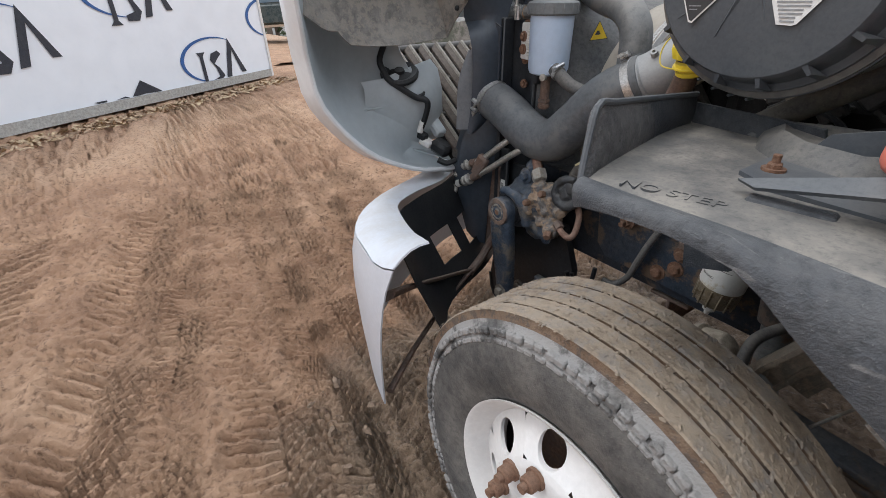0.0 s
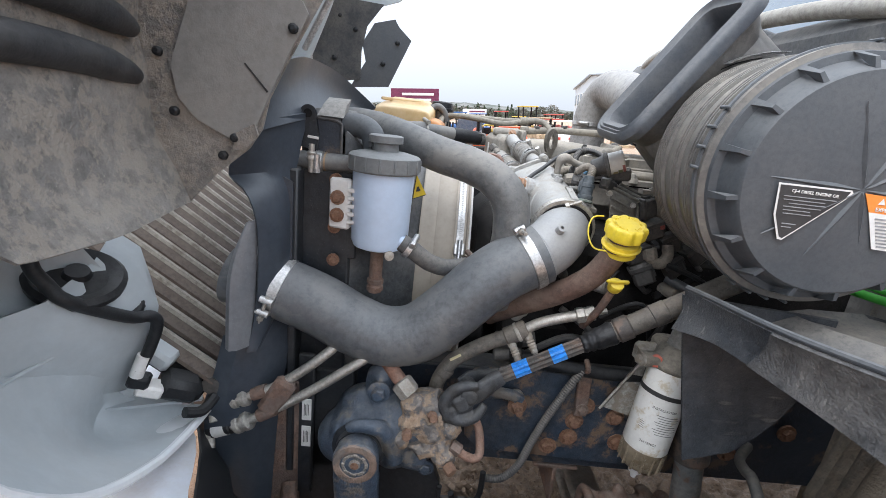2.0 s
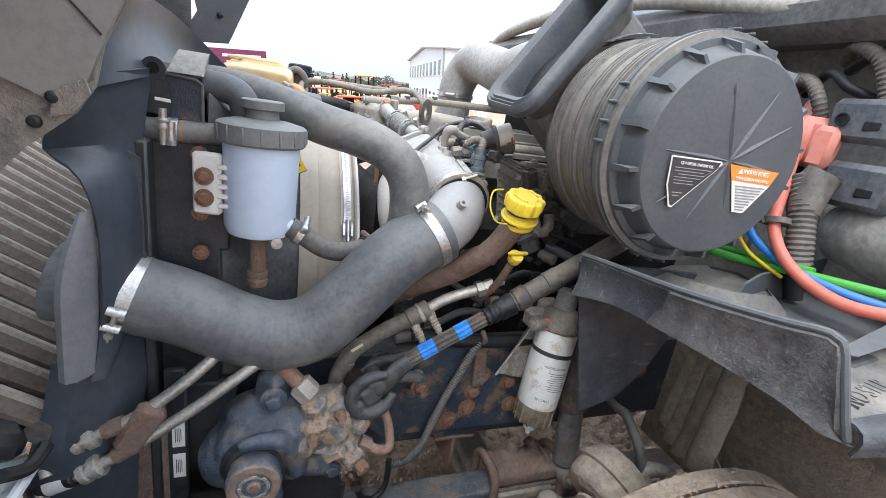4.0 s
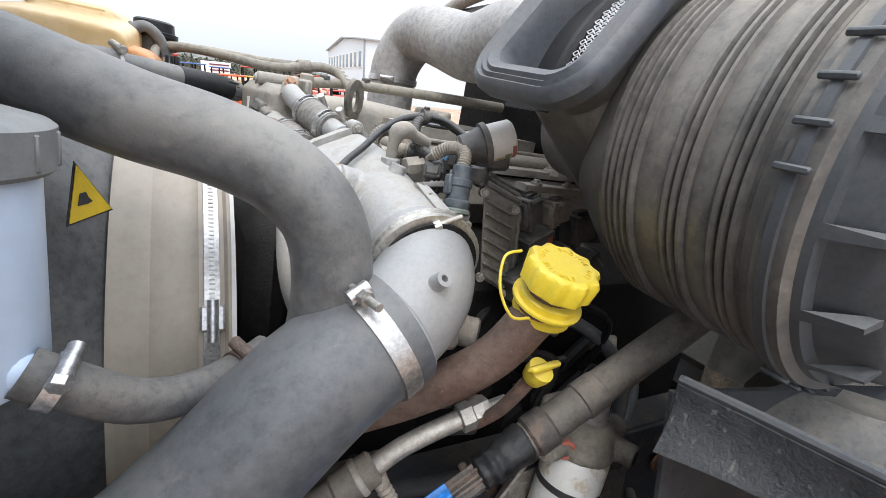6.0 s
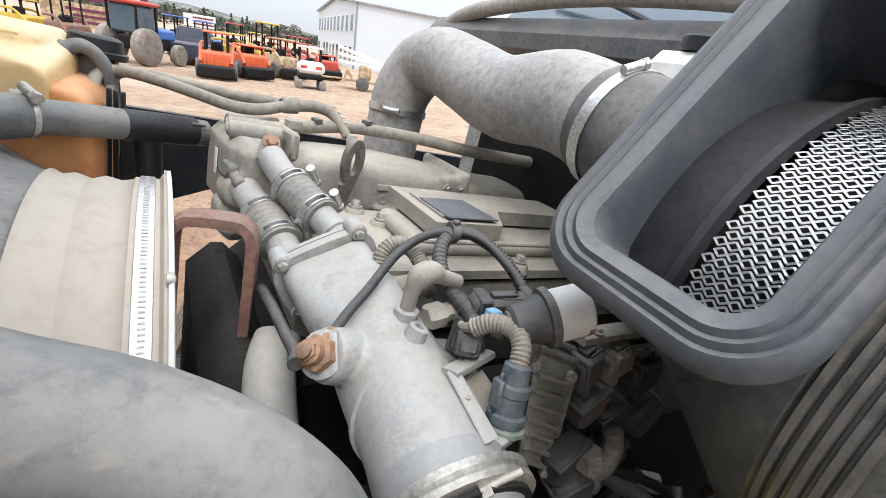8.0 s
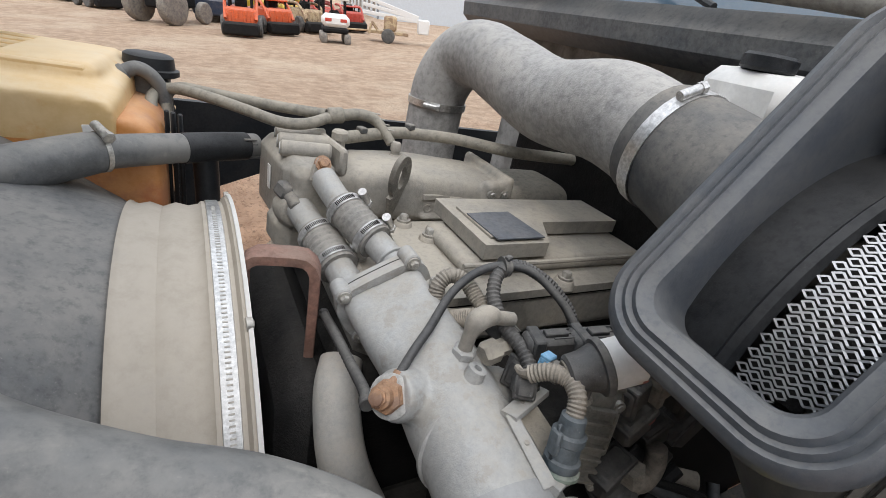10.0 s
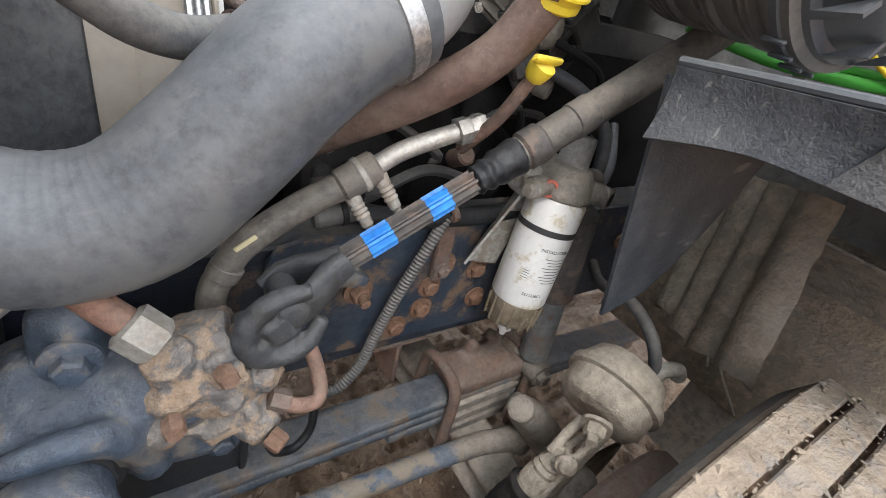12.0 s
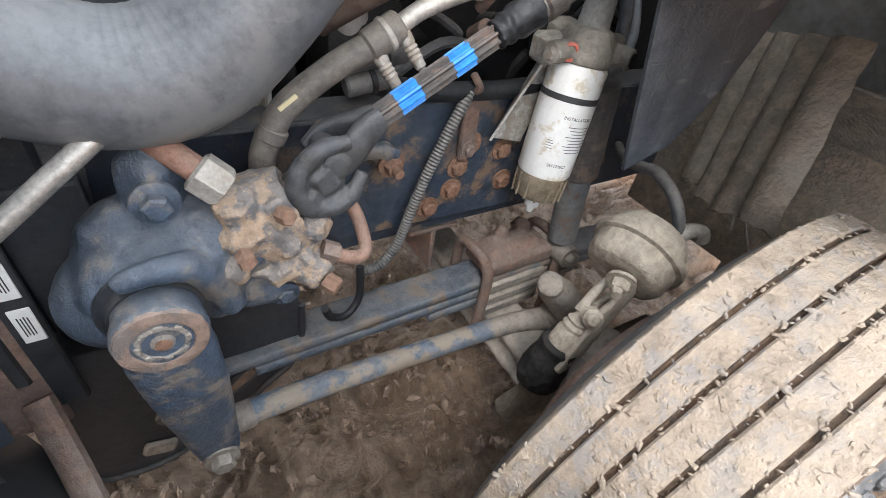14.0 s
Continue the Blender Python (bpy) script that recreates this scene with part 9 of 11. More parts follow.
part("long_line", Geo().tube([(-0.285, 0.262, 1.575), (-0.235, 0.272, 1.582), (-0.165, 0.285, 1.590), (-0.10, 0.278, 1.593), (-0.022, 0.248, 1.596), (0.071, 0.175, 1.598), (0.195, 0.145, 1.600), (0.33, 0.112, 1.602)], 0.0125, 16), vent_grey, vent, "long line over the engine")
for p in ((-0.128, 0.283, 1.606), (-0.236, 0.270, 1.594)):
    part("line_clip", Geo().box(p, (0.016, 0.020, 0.012), (0, 0, 20), 0.002), dusty_plastic, vent)
post = thing("vent_post", (-0.172, 0.235, 1.54), "dusty banjo fitting on the rear cover", "fitting")
part("stem", Geo().lathe((-0.172, 0.238, 1.540), (0, 0, 1), [(0, 0.013), (0.018, 0.012), (0.019, 0.009), (0.026, 0.009), (0.027, 0.011), (0.040, 0.0105), (0.043, 0.008)], 16), beige_cast, post)
fh = thing("filler_hose", (-0.62, 0.45, 1.6), "black overflow hose at the tank cap", "hose")
part("hose", Geo().tube([(-0.640, 0.415, 1.622), (-0.618, 0.420, 1.633), (-0.596, 0.425, 1.622), (-0.580, 0.430, 1.595), (-0.574, 0.432, 1.55), (-0.572, 0.432, 1.45)], 0.0125, 16), hose_dusty, fh)
part("inner_line", Geo().tube([(-0.625, 0.455, 1.632), (-0.595, 0.46, 1.630), (-0.575, 0.455, 1.60), (-0.568, 0.45, 1.54)], 0.009, 12), black_plastic, fh)
part("collar", Geo().cyl((-0.648, 0.413, 1.617), (-0.634, 0.416, 1.626), 0.0155, n=16, bevel=0.002), hose_dusty, fh)
single("drop_hose", Geo().tube([(-0.515, 0.292, 1.522), (-0.512, 0.30, 1.47), (-0.51, 0.305, 1.38), (-0.505, 0.31, 1.0)], 0.0215, 16), black_plastic, (-0.52, 0.33, 1.3), "black rubber hose behind the fan", "hose")

# ---- sensors and harness on the intake ----
def conduit(name, pts, r, mat_, parent, label="", n=60, ridge=0.0012):
    """A corrugated wire conduit along a curve."""
    cp = curve_pts(pts, n)
    return part(name, Geo().tube([tuple(p) for p in cp], [r + ridge * (i % 2) for i in range(n)], 10, 1), mat_, parent, label)


def connector(p, size, rot, mat_, label="black wire connector block by the intake", lead=None, group="engine connectors"):
    """A moulded wire connector: housing, collar, lock tab and, where it shows, its lead."""
    t = thing("wire_connector", p, label, "connector", group)
    m = pose(*p, *rot)
    x, y, z = size
    part("housing", Geo().box(None, size, m=m, bevel=min(size) * 0.16), mat_, t)
    part("collar", Geo().box(None, (x * 0.22, y * 1.16, z * 1.16), m=m @ pose(-x * 0.3, 0, 0), bevel=0.002), mat_, t)
    part("lock_tab", Geo().box(None, (x * 0.42, y * 0.4, z * 0.2), m=m @ pose(x * 0.05, 0, z * 0.55), bevel=0.001), mat_, t)
    for q in (-0.28, 0.0, 0.28):
        part("rib", Geo().box(None, (x * 0.5, y * 0.08, z * 0.10), m=m @ pose(x * 0.22, y * q, z * 0.5), bevel=0.0005), mat_, t)
    if lead:
        conduit("lead", lead, 0.0062, loom_black, t, n=40)
    return t


press = thing("pressure_sensor", (-0.22, -0.41, 1.44), "blue-grey sensor plug with a conduit lead", "sensor")
teal = surface("teal_plug", (0.062, 0.082, 0.10), 0.42, dust=0.3, dustcol=(0.26, 0.255, 0.24), grain=100, bump=0.05)
pa, pb = Vector((-0.226, -0.413, 1.442)), Vector((-0.220, -0.402, 1.497))
pd = (pb - pa).normalized()
part("plug", Geo().lathe(pa, pd, [(0, 0.0155), (0.004, 0.0185), (0.012, 0.0185), (0.014, 0.0155), (0.030, 0.0155), (0.032, 0.0175), (0.040, 0.0175), (0.042, 0.0135), (0.058, 0.0125), (0.060, 0.0095)], 20), teal, press)
part("seal", Geo().lathe(pa - pd * 0.006, pd, [(0, 0.017), (0.002, 0.0205), (0.006, 0.0205), (0.008, 0.017)], 20), surface("green_seal", (0.10, 0.16, 0.135), 0.5, dust=0.4, dustcol=(0.36, 0.34, 0.28), grain=100, bump=0.1), press, "greenish seal ring")
ps = pd.cross(Vector((0, 0.2, 1))).normalized()
for k in range(5):
    part("plug_rib", Geo().box(None, (0.004, 0.022, 0.005), m=Matrix.Translation(pa + pd * (0.016 + 0.006 * k) - ps.cross(pd) * 0.0) @ facing((0, 0, 0), ps, pd) @ pose(0.0, 0, 0.0155), bevel=0.001), teal, press)
part("latch", Geo().box(None, (0.014, 0.026, 0.007), m=Matrix.Translation(pa + pd * 0.032) @ facing((0, 0, 0), ps, pd) @ pose(0, 0, 0.0175), bevel=0.002), teal, press)
conduit("lead", [tuple(pb), (-0.213, -0.392, 1.512), (-0.212, -0.375, 1.519), (-0.222, -0.357, 1.516), (-0.234, -0.344, 1.504)], 0.0088, conduit_tan, press, "dusty tan corrugated conduit", 40)
part("wire_end", Geo().tube([(-0.234, -0.344, 1.504), (-0.236, -0.334, 1.498), (-0.232, -0.322, 1.494)], [0.0065, 0.0045, 0.004], 8), conduit_tan, press)

can = thing("vapour_filter", (-0.17, -0.38, 1.52), "round filter can with a printed paper band", "filter")
c1, c2 = Vector((-0.2075, -0.366, 1.5165)), Vector((-0.135, -0.389, 1.547))
cd_ = (c2 - c1).normalized()
funnel = part("funnel", Geo().lathe(c1, cd_, [(0, 0.0175), (0.003, 0.0205), (0.018, 0.0215), (0.030, 0.0255), (0.033, 0.0255)], 28), loom_black, can, "black moulded funnel")
part("face_disc", Geo().lathe(c1 - cd_ * 0.0015, cd_, [(0, 0.0148), (0.003, 0.0165)], 24), surface("dusty_disc", (0.20, 0.185, 0.155), 0.7, dust=0.5, dustcol=(0.36, 0.31, 0.24), grain=90, bump=0.3), funnel, "dusty embossed end disc")
part("disc_ring", Geo().lathe(c1 - cd_ * 0.0028, cd_, [(0, 0.0088), (0.0005, 0.0098), (0.0015, 0.0098)], 20), conduit_tan, funnel)
part("slot", Geo().box(None, (0.003, 0.018, 0.002), m=Matrix.Translation(c1 + cd_ * 0.015) @ facing((0, 0, 0), Vector((0.3, 1, -0.2)), cd_) @ pose(0, 0, 0.0215), bevel=0.0005), engine_dark, funnel)
part("rim", Geo().lathe(c1 + cd_ * 0.032, cd_, [(0, 0.024), (0.001, 0.030), (0.008, 0.031), (0.010, 0.028)], 32), dusty_plastic, can, "dusty rolled rim")
drum_ = part("drum", Geo().lathe(c1 + cd_ * 0.041, cd_, [(0, 0.0265), (0.034, 0.0265), (0.037, 0.024)], 32), label_white, can, "pale drum")
for nm, h0, w_, a0, sw, m_ in (("yellow_mark", 0.047, 0.011, 225, 80, surface("faded_yellow", (0.58, 0.50, 0.20), 0.5, dust=0.3, dustcol=(0.5, 0.43, 0.33), grain=80)), ("green_mark", 0.059, 0.010, 215, 70, surface("faded_green", (0.22, 0.27, 0.12), 0.5, dust=0.3, dustcol=(0.45, 0.4, 0.3), grain=80)), ("red_mark", 0.070, 0.006, 190, 80, surface("faded_red", (0.40, 0.10, 0.09), 0.5, dust=0.3, dustcol=(0.5, 0.36, 0.3), grain=80))):
    part(nm, Geo().lathe(c1 + cd_ * h0, cd_, [(0, 0.0268), (w_, 0.0268)], 12, a0, sw, ref=(0, 1, 0)), m_, drum_)

elbowp = thing("breather_elbow", (-0.267, -0.268, 1.47), "dusty grey moulded elbow fitting", "fitting")
part("elbow", Geo().tube([(-0.267, -0.268, 1.478), (-0.2665, -0.270, 1.505), (-0.262, -0.271, 1.523), (-0.249, -0.270, 1.528), (-0.235, -0.268, 1.523)], [0.0085, 0.0085, 0.0135, 0.0130, 0.0095], 20, 6), beige_cast, elbowp)
part("spout", Geo().tube([(-0.246, -0.270, 1.526), (-0.225, -0.266, 1.519), (-0.205, -0.262, 1.512)], 0.0088, 16), beige_cast, elbowp)
part("nut", Geo().lathe((-0.267, -0.268, 1.472), (0.05, 0, 1), [(0, 0.0150), (0.010, 0.0150), (0.012, 0.0125)], 6), bare_alu, elbowp)
tee = thing("tee_fitting", (-0.235, -0.27, 1.47), "dusty beige hexagon tee fitting", "fitting")
part("body", Geo().lathe((-0.245, -0.275, 1.474), (0.95, 0.1, 0.15), [(0, 0.012), (0.004, 0.015), (0.022, 0.015), (0.024, 0.011), (0.034, 0.011), (0.036, 0.0135), (0.048, 0.0135), (0.05, 0.01)], 6), beige_cast, tee)

probe = thing("temperature_probe", (-0.352, -0.272, 1.45), "black sensor lead on a brass ferrule", "sensor")
part("lead", Geo().tube([(-0.345, -0.267, 1.461), (-0.325, -0.252, 1.476), (-0.30, -0.235, 1.492), (-0.262, -0.208, 1.520), (-0.225, -0.198, 1.541), (-0.187, -0.202, 1.551), (-0.152, -0.222, 1.548), (-0.128, -0.265, 1.525), (-0.120, -0.30, 1.498)], 0.0056, 12), loom_black, probe)
part("ferrule", Geo().cyl((-0.3565, -0.275, 1.4515), (-0.3445, -0.2665, 1.4615), 0.0072, n=14), brass_rust, probe, "brass ferrule")
part("hex", Geo().lathe((-0.364, -0.280, 1.446), (0.012, 0.0085, 0.010), [(0, 0.009), (0.009, 0.009)], 6), conduit_tan, probe)

arcs = (([(-0.187, -0.203, 1.549), (-0.204, -0.212, 1.538), (-0.214, -0.232, 1.520), (-0.212, -0.262, 1.502), (-0.205, -0.295, 1.492), (-0.208, -0.322, 1.480), (-0.215, -0.335, 1.472)], 0.0082, loom_black, "black corrugated wire conduit over the intake"),
        ([(-0.262, -0.175, 1.478), (-0.257, -0.165, 1.503), (-0.240, -0.163, 1.517), (-0.222, -0.175, 1.513), (-0.214, -0.200, 1.500), (-0.208, -0.225, 1.490)], 0.0098, conduit_tan, "dusty tan corrugated conduit by the valve cover"),
        ([(-0.187, -0.202, 1.550), (-0.158, -0.205, 1.549), (-0.125, -0.228, 1.533), (-0.102, -0.255, 1.505), (-0.098, -0.275, 1.480)], 0.0072, loom_black, "black corrugated wire conduit over the intake"),
        ([(-0.262, -0.180, 1.470), (-0.248, -0.205, 1.478), (-0.232, -0.225, 1.492), (-0.214, -0.235, 1.492)], 0.0115, conduit_tan, "dusty wrinkled tan conduit by the valve cover"),
        ([(-0.375, -0.06, 1.40), (-0.378, -0.13, 1.418), (-0.372, -0.19, 1.412), (-0.375, -0.245, 1.424), (-0.382, -0.275, 1.432)], 0.0062, loom_black, "black corrugated lead along the intake casting"))
for pts, r, m_, lab in arcs:
    t = thing("wire_conduit", pts[0], lab, "conduit", "engine conduits")
    conduit("sheath", pts, r, m_, t)
    for e, d_ in ((Vector(pts[0]), Vector(pts[1]) - Vector(pts[0])), (Vector(pts[-1]), Vector(pts[-2]) - Vector(pts[-1]))):
        part("end_tape", Geo().cyl(e - d_.normalized() * 0.002, e + d_.normalized() * 0.010, r + 0.002, n=12, bevel=0.001), loom_black, t)
tie = thing("loom_clip", (-0.187, -0.202, 1.55), "grey cable tie round the crossing leads", "clip")
part("strap", Geo().lathe((-0.192, -0.2025, 1.550), (1, -0.1, 0.05), [(0, 0.0115), (0.0, 0.0135), (0.009, 0.0135), (0.009, 0.0115)], 20), dusty_plastic, tie)
part("lock", Geo().box((-0.187, -0.206, 1.564), (0.010, 0.008, 0.007), (0, 0, 15), 0.0015), dusty_plastic, tie)
connector((-0.168, -0.300, 1.497), (0.070, 0.030, 0.030), (0, -6, -14), loom_black)
connector((-0.205, -0.245, 1.487), (0.050, 0.026, 0.026), (0, 20, -60), loom_black)
connector((-0.120, -0.318, 1.505), (0.060, 0.034, 0.032), (0, -4, -12), dusty_plastic, "dusty grey wire connector by the intake")
connector((-0.200, -0.300, 1.462), (0.034, 0.030, 0.036), (0, 10, 30), loom_black)
connector((-0.150, -0.345, 1.478), (0.050, 0.024, 0.024), (0, 15, 40), dusty_plastic, "dusty grey wire connector by the intake")
connector((-0.228, -0.335, 1.478), (0.032, 0.022, 0.022), (0, 30, 60), loom_black)
clip_blue = surface("light_blue_clip", (0.16, 0.42, 0.68), 0.45, dust=0.25, dustcol=(0.4, 0.45, 0.48), grain=80)
bc = thing("blue_clip", (-0.203, -0.333, 1.505), "small light blue connector lock clip", "clip")
part("bridge", Geo().box((-0.203, -0.333, 1.513), (0.018, 0.013, 0.005), (0, 10, 20), 0.0015), clip_blue, bc)
part("leg", Geo().box((-0.211, -0.336, 1.505), (0.004, 0.012, 0.016), (0, 10, 20), 0.001), clip_blue, bc)
part("body", Geo().box((-0.198, -0.345, 1.500), (0.016, 0.018, 0.022), (0, 10, 20), 0.003), dusty_plastic, bc, "grey connector body")

# finned control module and the plugs beside it
ecu_grey = surface("module_grey", (0.17, 0.165, 0.15), 0.55, dust=0.55, dustcol=(0.33, 0.295, 0.24), grain=90, bump=0.2, top=0.6)
ecu = thing("control_module", (-0.10, -0.36, 1.29), "dusty finned cast control module on the engine", "control module")
tl_, tr2, bl_, br_ = (Vector(p) for p in ((-0.150, -0.358, 1.466), (-0.080, -0.362, 1.440), (-0.130, -0.368, 1.318), (-0.072, -0.372, 1.288)))
back = Vector((0.05, 0.05, 0.012))
cs = [tl_, tr2, br_, bl_]
cm = sum(cs, Vector()) / 4
g = loft([[cm + (p - cm) * 0.90 for p in cs], [cm + (p - cm) * 0.98 + back * 0.08 for p in cs], [p + back * 0.18 for p in cs], [p + back for p in cs]])
g.f += [(0, 1, 2, 3), (12, 13, 14, 15)]
part("case", g, ecu_grey, ecu)
for k in range(7):
    f = 0.10 + 0.8 * k / 6
    a, b = tl_.lerp(bl_, f), tr2.lerp(br_, f)
    part("fin", Geo().add(*bar([a.lerp(b, 0.13) - back * 0.03, a.lerp(b, 0.87) - back * 0.03], (0, 1, 0), [(0.006, 0.0025), (0.006, 0.0025)], 10, 5)), ecu_grey, ecu)
for k in range(3):
    o = back * (0.25 + 0.3 * k)
    part("edge_flange", Geo().tube([tr2 + o + Vector((0.004, 0, 0.002)), br_ + o + Vector((0.004, 0, -0.002))], 0.0045, 8), ecu_grey, ecu)
    part("top_flange", Geo().tube([tl_ + o + Vector((-0.002, 0, 0.004)), tr2 + o + Vector((0.004, 0, 0.002))], 0.0045, 8), ecu_grey, ecu)
for p in (tl_, tr2, bl_, br_):
    part("corner_bolt", Geo().bolt(p.lerp(cm, 0.08) - back * 0.02, (-0.2, -1, 0.1), 0.005, 0.005), zinc, ecu)
plug_lab = "dusty wiring plug on the engine side"
for p, sz, rt, m_ in (((-0.040, -0.345, 1.430), (0.045, 0.034, 0.050), (0, -20, 10), dusty_plastic), ((0.020, -0.342, 1.432), (0.055, 0.036, 0.040), (0, -12, 6), conduit_tan), ((-0.015, -0.350, 1.375), (0.050, 0.036, 0.055), (0, 68, 8), dusty_plastic), ((0.085, -0.345, 1.405), (0.060, 0.040, 0.050), (0, -14, 0), loom_black), ((0.040, -0.352, 1.345), (0.055, 0.036, 0.045), (0, 60, 0), loom_black), ((-0.050, -0.372, 1.312), (0.050, 0.034, 0.060), (0, 74, 12), loom_black), ((-0.030, -0.385, 1.262), (0.060, 0.036, 0.050), (0, 60, -10), loom_black), ((0.055, -0.365, 1.285), (0.055, 0.04, 0.05), (0, 50, 10), loom_black), ((0.12, -0.35, 1.33), (0.06, 0.04, 0.06), (0, 40, 0), loom_black)):
    connector(p, sz, rt, m_, plug_lab, [(p[0], p[1] + 0.012, p[2] - 0.03), (p[0] + 0.03, p[1] + 0.02, p[2] - 0.055), (p[0] + 0.055, p[1] + 0.05, p[2] - 0.06)])
single("red_tab", Geo().box((0.004, -0.362, 1.388), (0.016, 0.010, 0.018), (0, -20, 10), 0.003), surface("dusty_red", (0.42, 0.10, 0.085), 0.5, dust=0.3, dustcol=(0.45, 0.3, 0.25), grain=90), (0.004, -0.362, 1.38), "red connector lock tab", "clip")
tan_plug = thing("elbow_plug", (-0.01, -0.39, 1.32), "dusty tan hose end with a hexagon collar", "fitting")
part("collar", Geo().lathe((-0.028, -0.388, 1.332), (0.3, -0.1, -0.9), [(0, 0.016), (0.003, 0.0185), (0.026, 0.0185), (0.028, 0.015)], 6), conduit_tan, tan_plug)
part("hose", Geo().tube([(-0.020, -0.390, 1.310), (-0.008, -0.392, 1.297), (0.012, -0.392, 1.298), (0.024, -0.388, 1.318), (0.022, -0.380, 1.345)], 0.0145, 16), conduit_tan, tan_plug)
single("bracket_bar", Geo().add(*bar([(-0.06, -0.335, 1.470), (0.04, -0.33, 1.468), (0.16, -0.325, 1.462)], (0, 1, 0), [(0.014, 0.006), (0.014, 0.006), (0.014, 0.006)], 12, 6)).bolt((-0.03, -0.338, 1.476), (0, 0, 1), 0.007, 0.008).bolt((0.05, -0.33, 1.475), (0, 0, 1), 0.007, 0.008), beige_cast, (0.05, -0.33, 1.46), "dusty cast bracket bar with bolts", "bracket")
random.seed(5)
for k in range(16):
    a = Vector((random.uniform(-0.30, 0.25), random.uniform(-0.42, -0.30), random.uniform(1.02, 1.22)))
    b = a + Vector((random.uniform(-0.12, 0.15), random.uniform(-0.04, 0.04), random.uniform(-0.12, 0.12)))
    c = b + Vector((random.uniform(-0.1, 0.12), random.uniform(-0.02, 0.06), random.uniform(-0.15, 0.05)))
    single("engine_hose", Geo().tube([tuple(a), tuple(b), tuple(c)], random.choice((0.007, 0.010, 0.014)), 8), random.choice((black_plastic, dusty_plastic, engine_dark)), a, "dark cable loom on the engine flank", "cable", "engine looms")
for k in range(10):
    p = (random.uniform(-0.36, 0.25), random.uniform(-0.40, -0.24), random.uniform(0.98, 1.22))
    single("engine_fitting", Geo().cyl(p, (p[0] + random.uniform(-0.02, 0.07), p[1] - 0.05, p[2] + random.uniform(-0.02, 0.03)), random.uniform(0.015, 0.03), n=14, bevel=0.004), random.choice((engine_dark, rusty, painted_cast)), p, "dark fitting on the engine flank", "fitting", "engine fittings")
single("coolant_pipe", Geo().tube([(-0.36, -0.12, 1.36), (-0.375, -0.16, 1.33), (-0.37, -0.21, 1.25), (-0.33, -0.25, 1.15), (-0.30, -0.27, 1.05)], [0.03, 0.032, 0.034, 0.034, 0.034], 20), cast_alu, (-0.35, -0.2, 1.1), "dusty aluminium pipe beside the belt guard", "pipe")

# ---- inner fender step ----
scuffed = surface("scuffed_black_plastic", (0.027, 0.033, 0.042), 0.45, dust=0.28, dustcol=(0.19, 0.185, 0.18), grain=60, bump=0.5, top=0.35, scratch=0.6)
step = thing("fender_step", (0.1, -0.95, 1.1), "black plastic fender step panel marked NO STEP", "fender")
rows = []
for i in range(17):
    x = -0.045 + 0.055 * i
    drop = max(0, x - 0.45) * 0.10
    rows.append([(x + (-0.035 + 0.085 * (k / 12) ** 1.5 if i == 0 else 0.035 * (k / 12) ** 1.5 if i == 1 else 0), -0.70 - 0.455 * k / 12, 1.275 - (0.006 if k == 12 else 0) - drop) for k in range(13)])
part("shelf", Geo().sheet(rows, 0.006), dusty_plastic, step, sharp=60)
rim_low = curve_pts([(0.012, -1.165, 1.238), (0.045, -1.19, 1.254), (0.10, -1.19, 1.260), (0.18, -1.19, 1.262), (0.261, -1.19, 1.251), (0.316, -1.19, 1.215), (0.378, -1.19, 1.174), (0.46, -1.19, 1.12), (0.62, -1.18, 0.95), (0.74, -1.17, 0.74)], 24)
rim_top = curve_pts([(0.005, -1.152, 1.276), (0.10, -1.152, 1.273), (0.25, -1.152, 1.274), (0.40, -1.152, 1.270), (0.60, -1.152, 1.25), (0.83, -1.152, 1.23)], 24)
part("skirt", Geo().sheet(between(rim_top, rim_low, 6, (0.0, -0.012, 0.010)), 0.006), scuffed, step, "scuffed rolled arch skirt", sharp=60)
top_line = curve_pts([(-0.085, -0.695, 1.334), (-0.078, -0.76, 1.340), (-0.062, -0.92, 1.354), (-0.030, -1.05, 1.369), (-0.014, -1.105, 1.378), (-0.009, -1.124, 1.370), (-0.006, -1.134, 1.340), (0.002, -1.152, 1.28), (0.010, -1.160, 1.25)], 36)
low_line = curve_pts([(-0.095, -0.70, 1.25), (-0.078, -0.78, 1.270), (-0.066, -0.84, 1.276), (-0.034, -0.98, 1.272), (-0.010, -1.08, 1.262), (0.0, -1.12, 1.250), (0.006, -1.135, 1.245), (0.010, -1.15, 1.243), (0.013, -1.162, 1.240)], 36)
lip_rows = between(top_line, low_line, 6, (0.008, 0, 0))
part("front_lip", Geo().sheet(lip_rows[:14], 0.006), scuffed, step, "upturned front lip")
part("stone_guard", Geo().sheet(lip_rows[13:], 0.011), stone_chipped, step, "rough stone-chipped part of the lip", sharp=60)
part("lip_edge", Geo().tube([tuple(p + Vector((-0.001, 0, 0.004))) for p in top_line], 0.0055, 8, 1), lid_plastic, step, "worn pale lip edge")
part("splash_panel", Geo().sheet([[(-0.092 + 0.08 * f + w_ * (0.260 - 0.165 * f ** 3), -0.695 - 0.022 * f - 0.06 * (1 - f) ** 2 * w_, 1.322 - 0.36 * f + 0.03 * w_ * f) for w_ in (0, 0.06, 0.12, 0.3, 0.6, 1.0)] for f in [i / 8 for i in range(9)]], 0.006), scuffed, step, "scuffed black splash panel")
wrap = []
for i in range(10):
    a = radians(62 - 9.5 * i)
    wrap.append([(0.08 + 0.70 * math.cos(a), -1.13 + 0.11 * k, 0.49 + 0.70 * math.sin(a)) for k in range(5)])
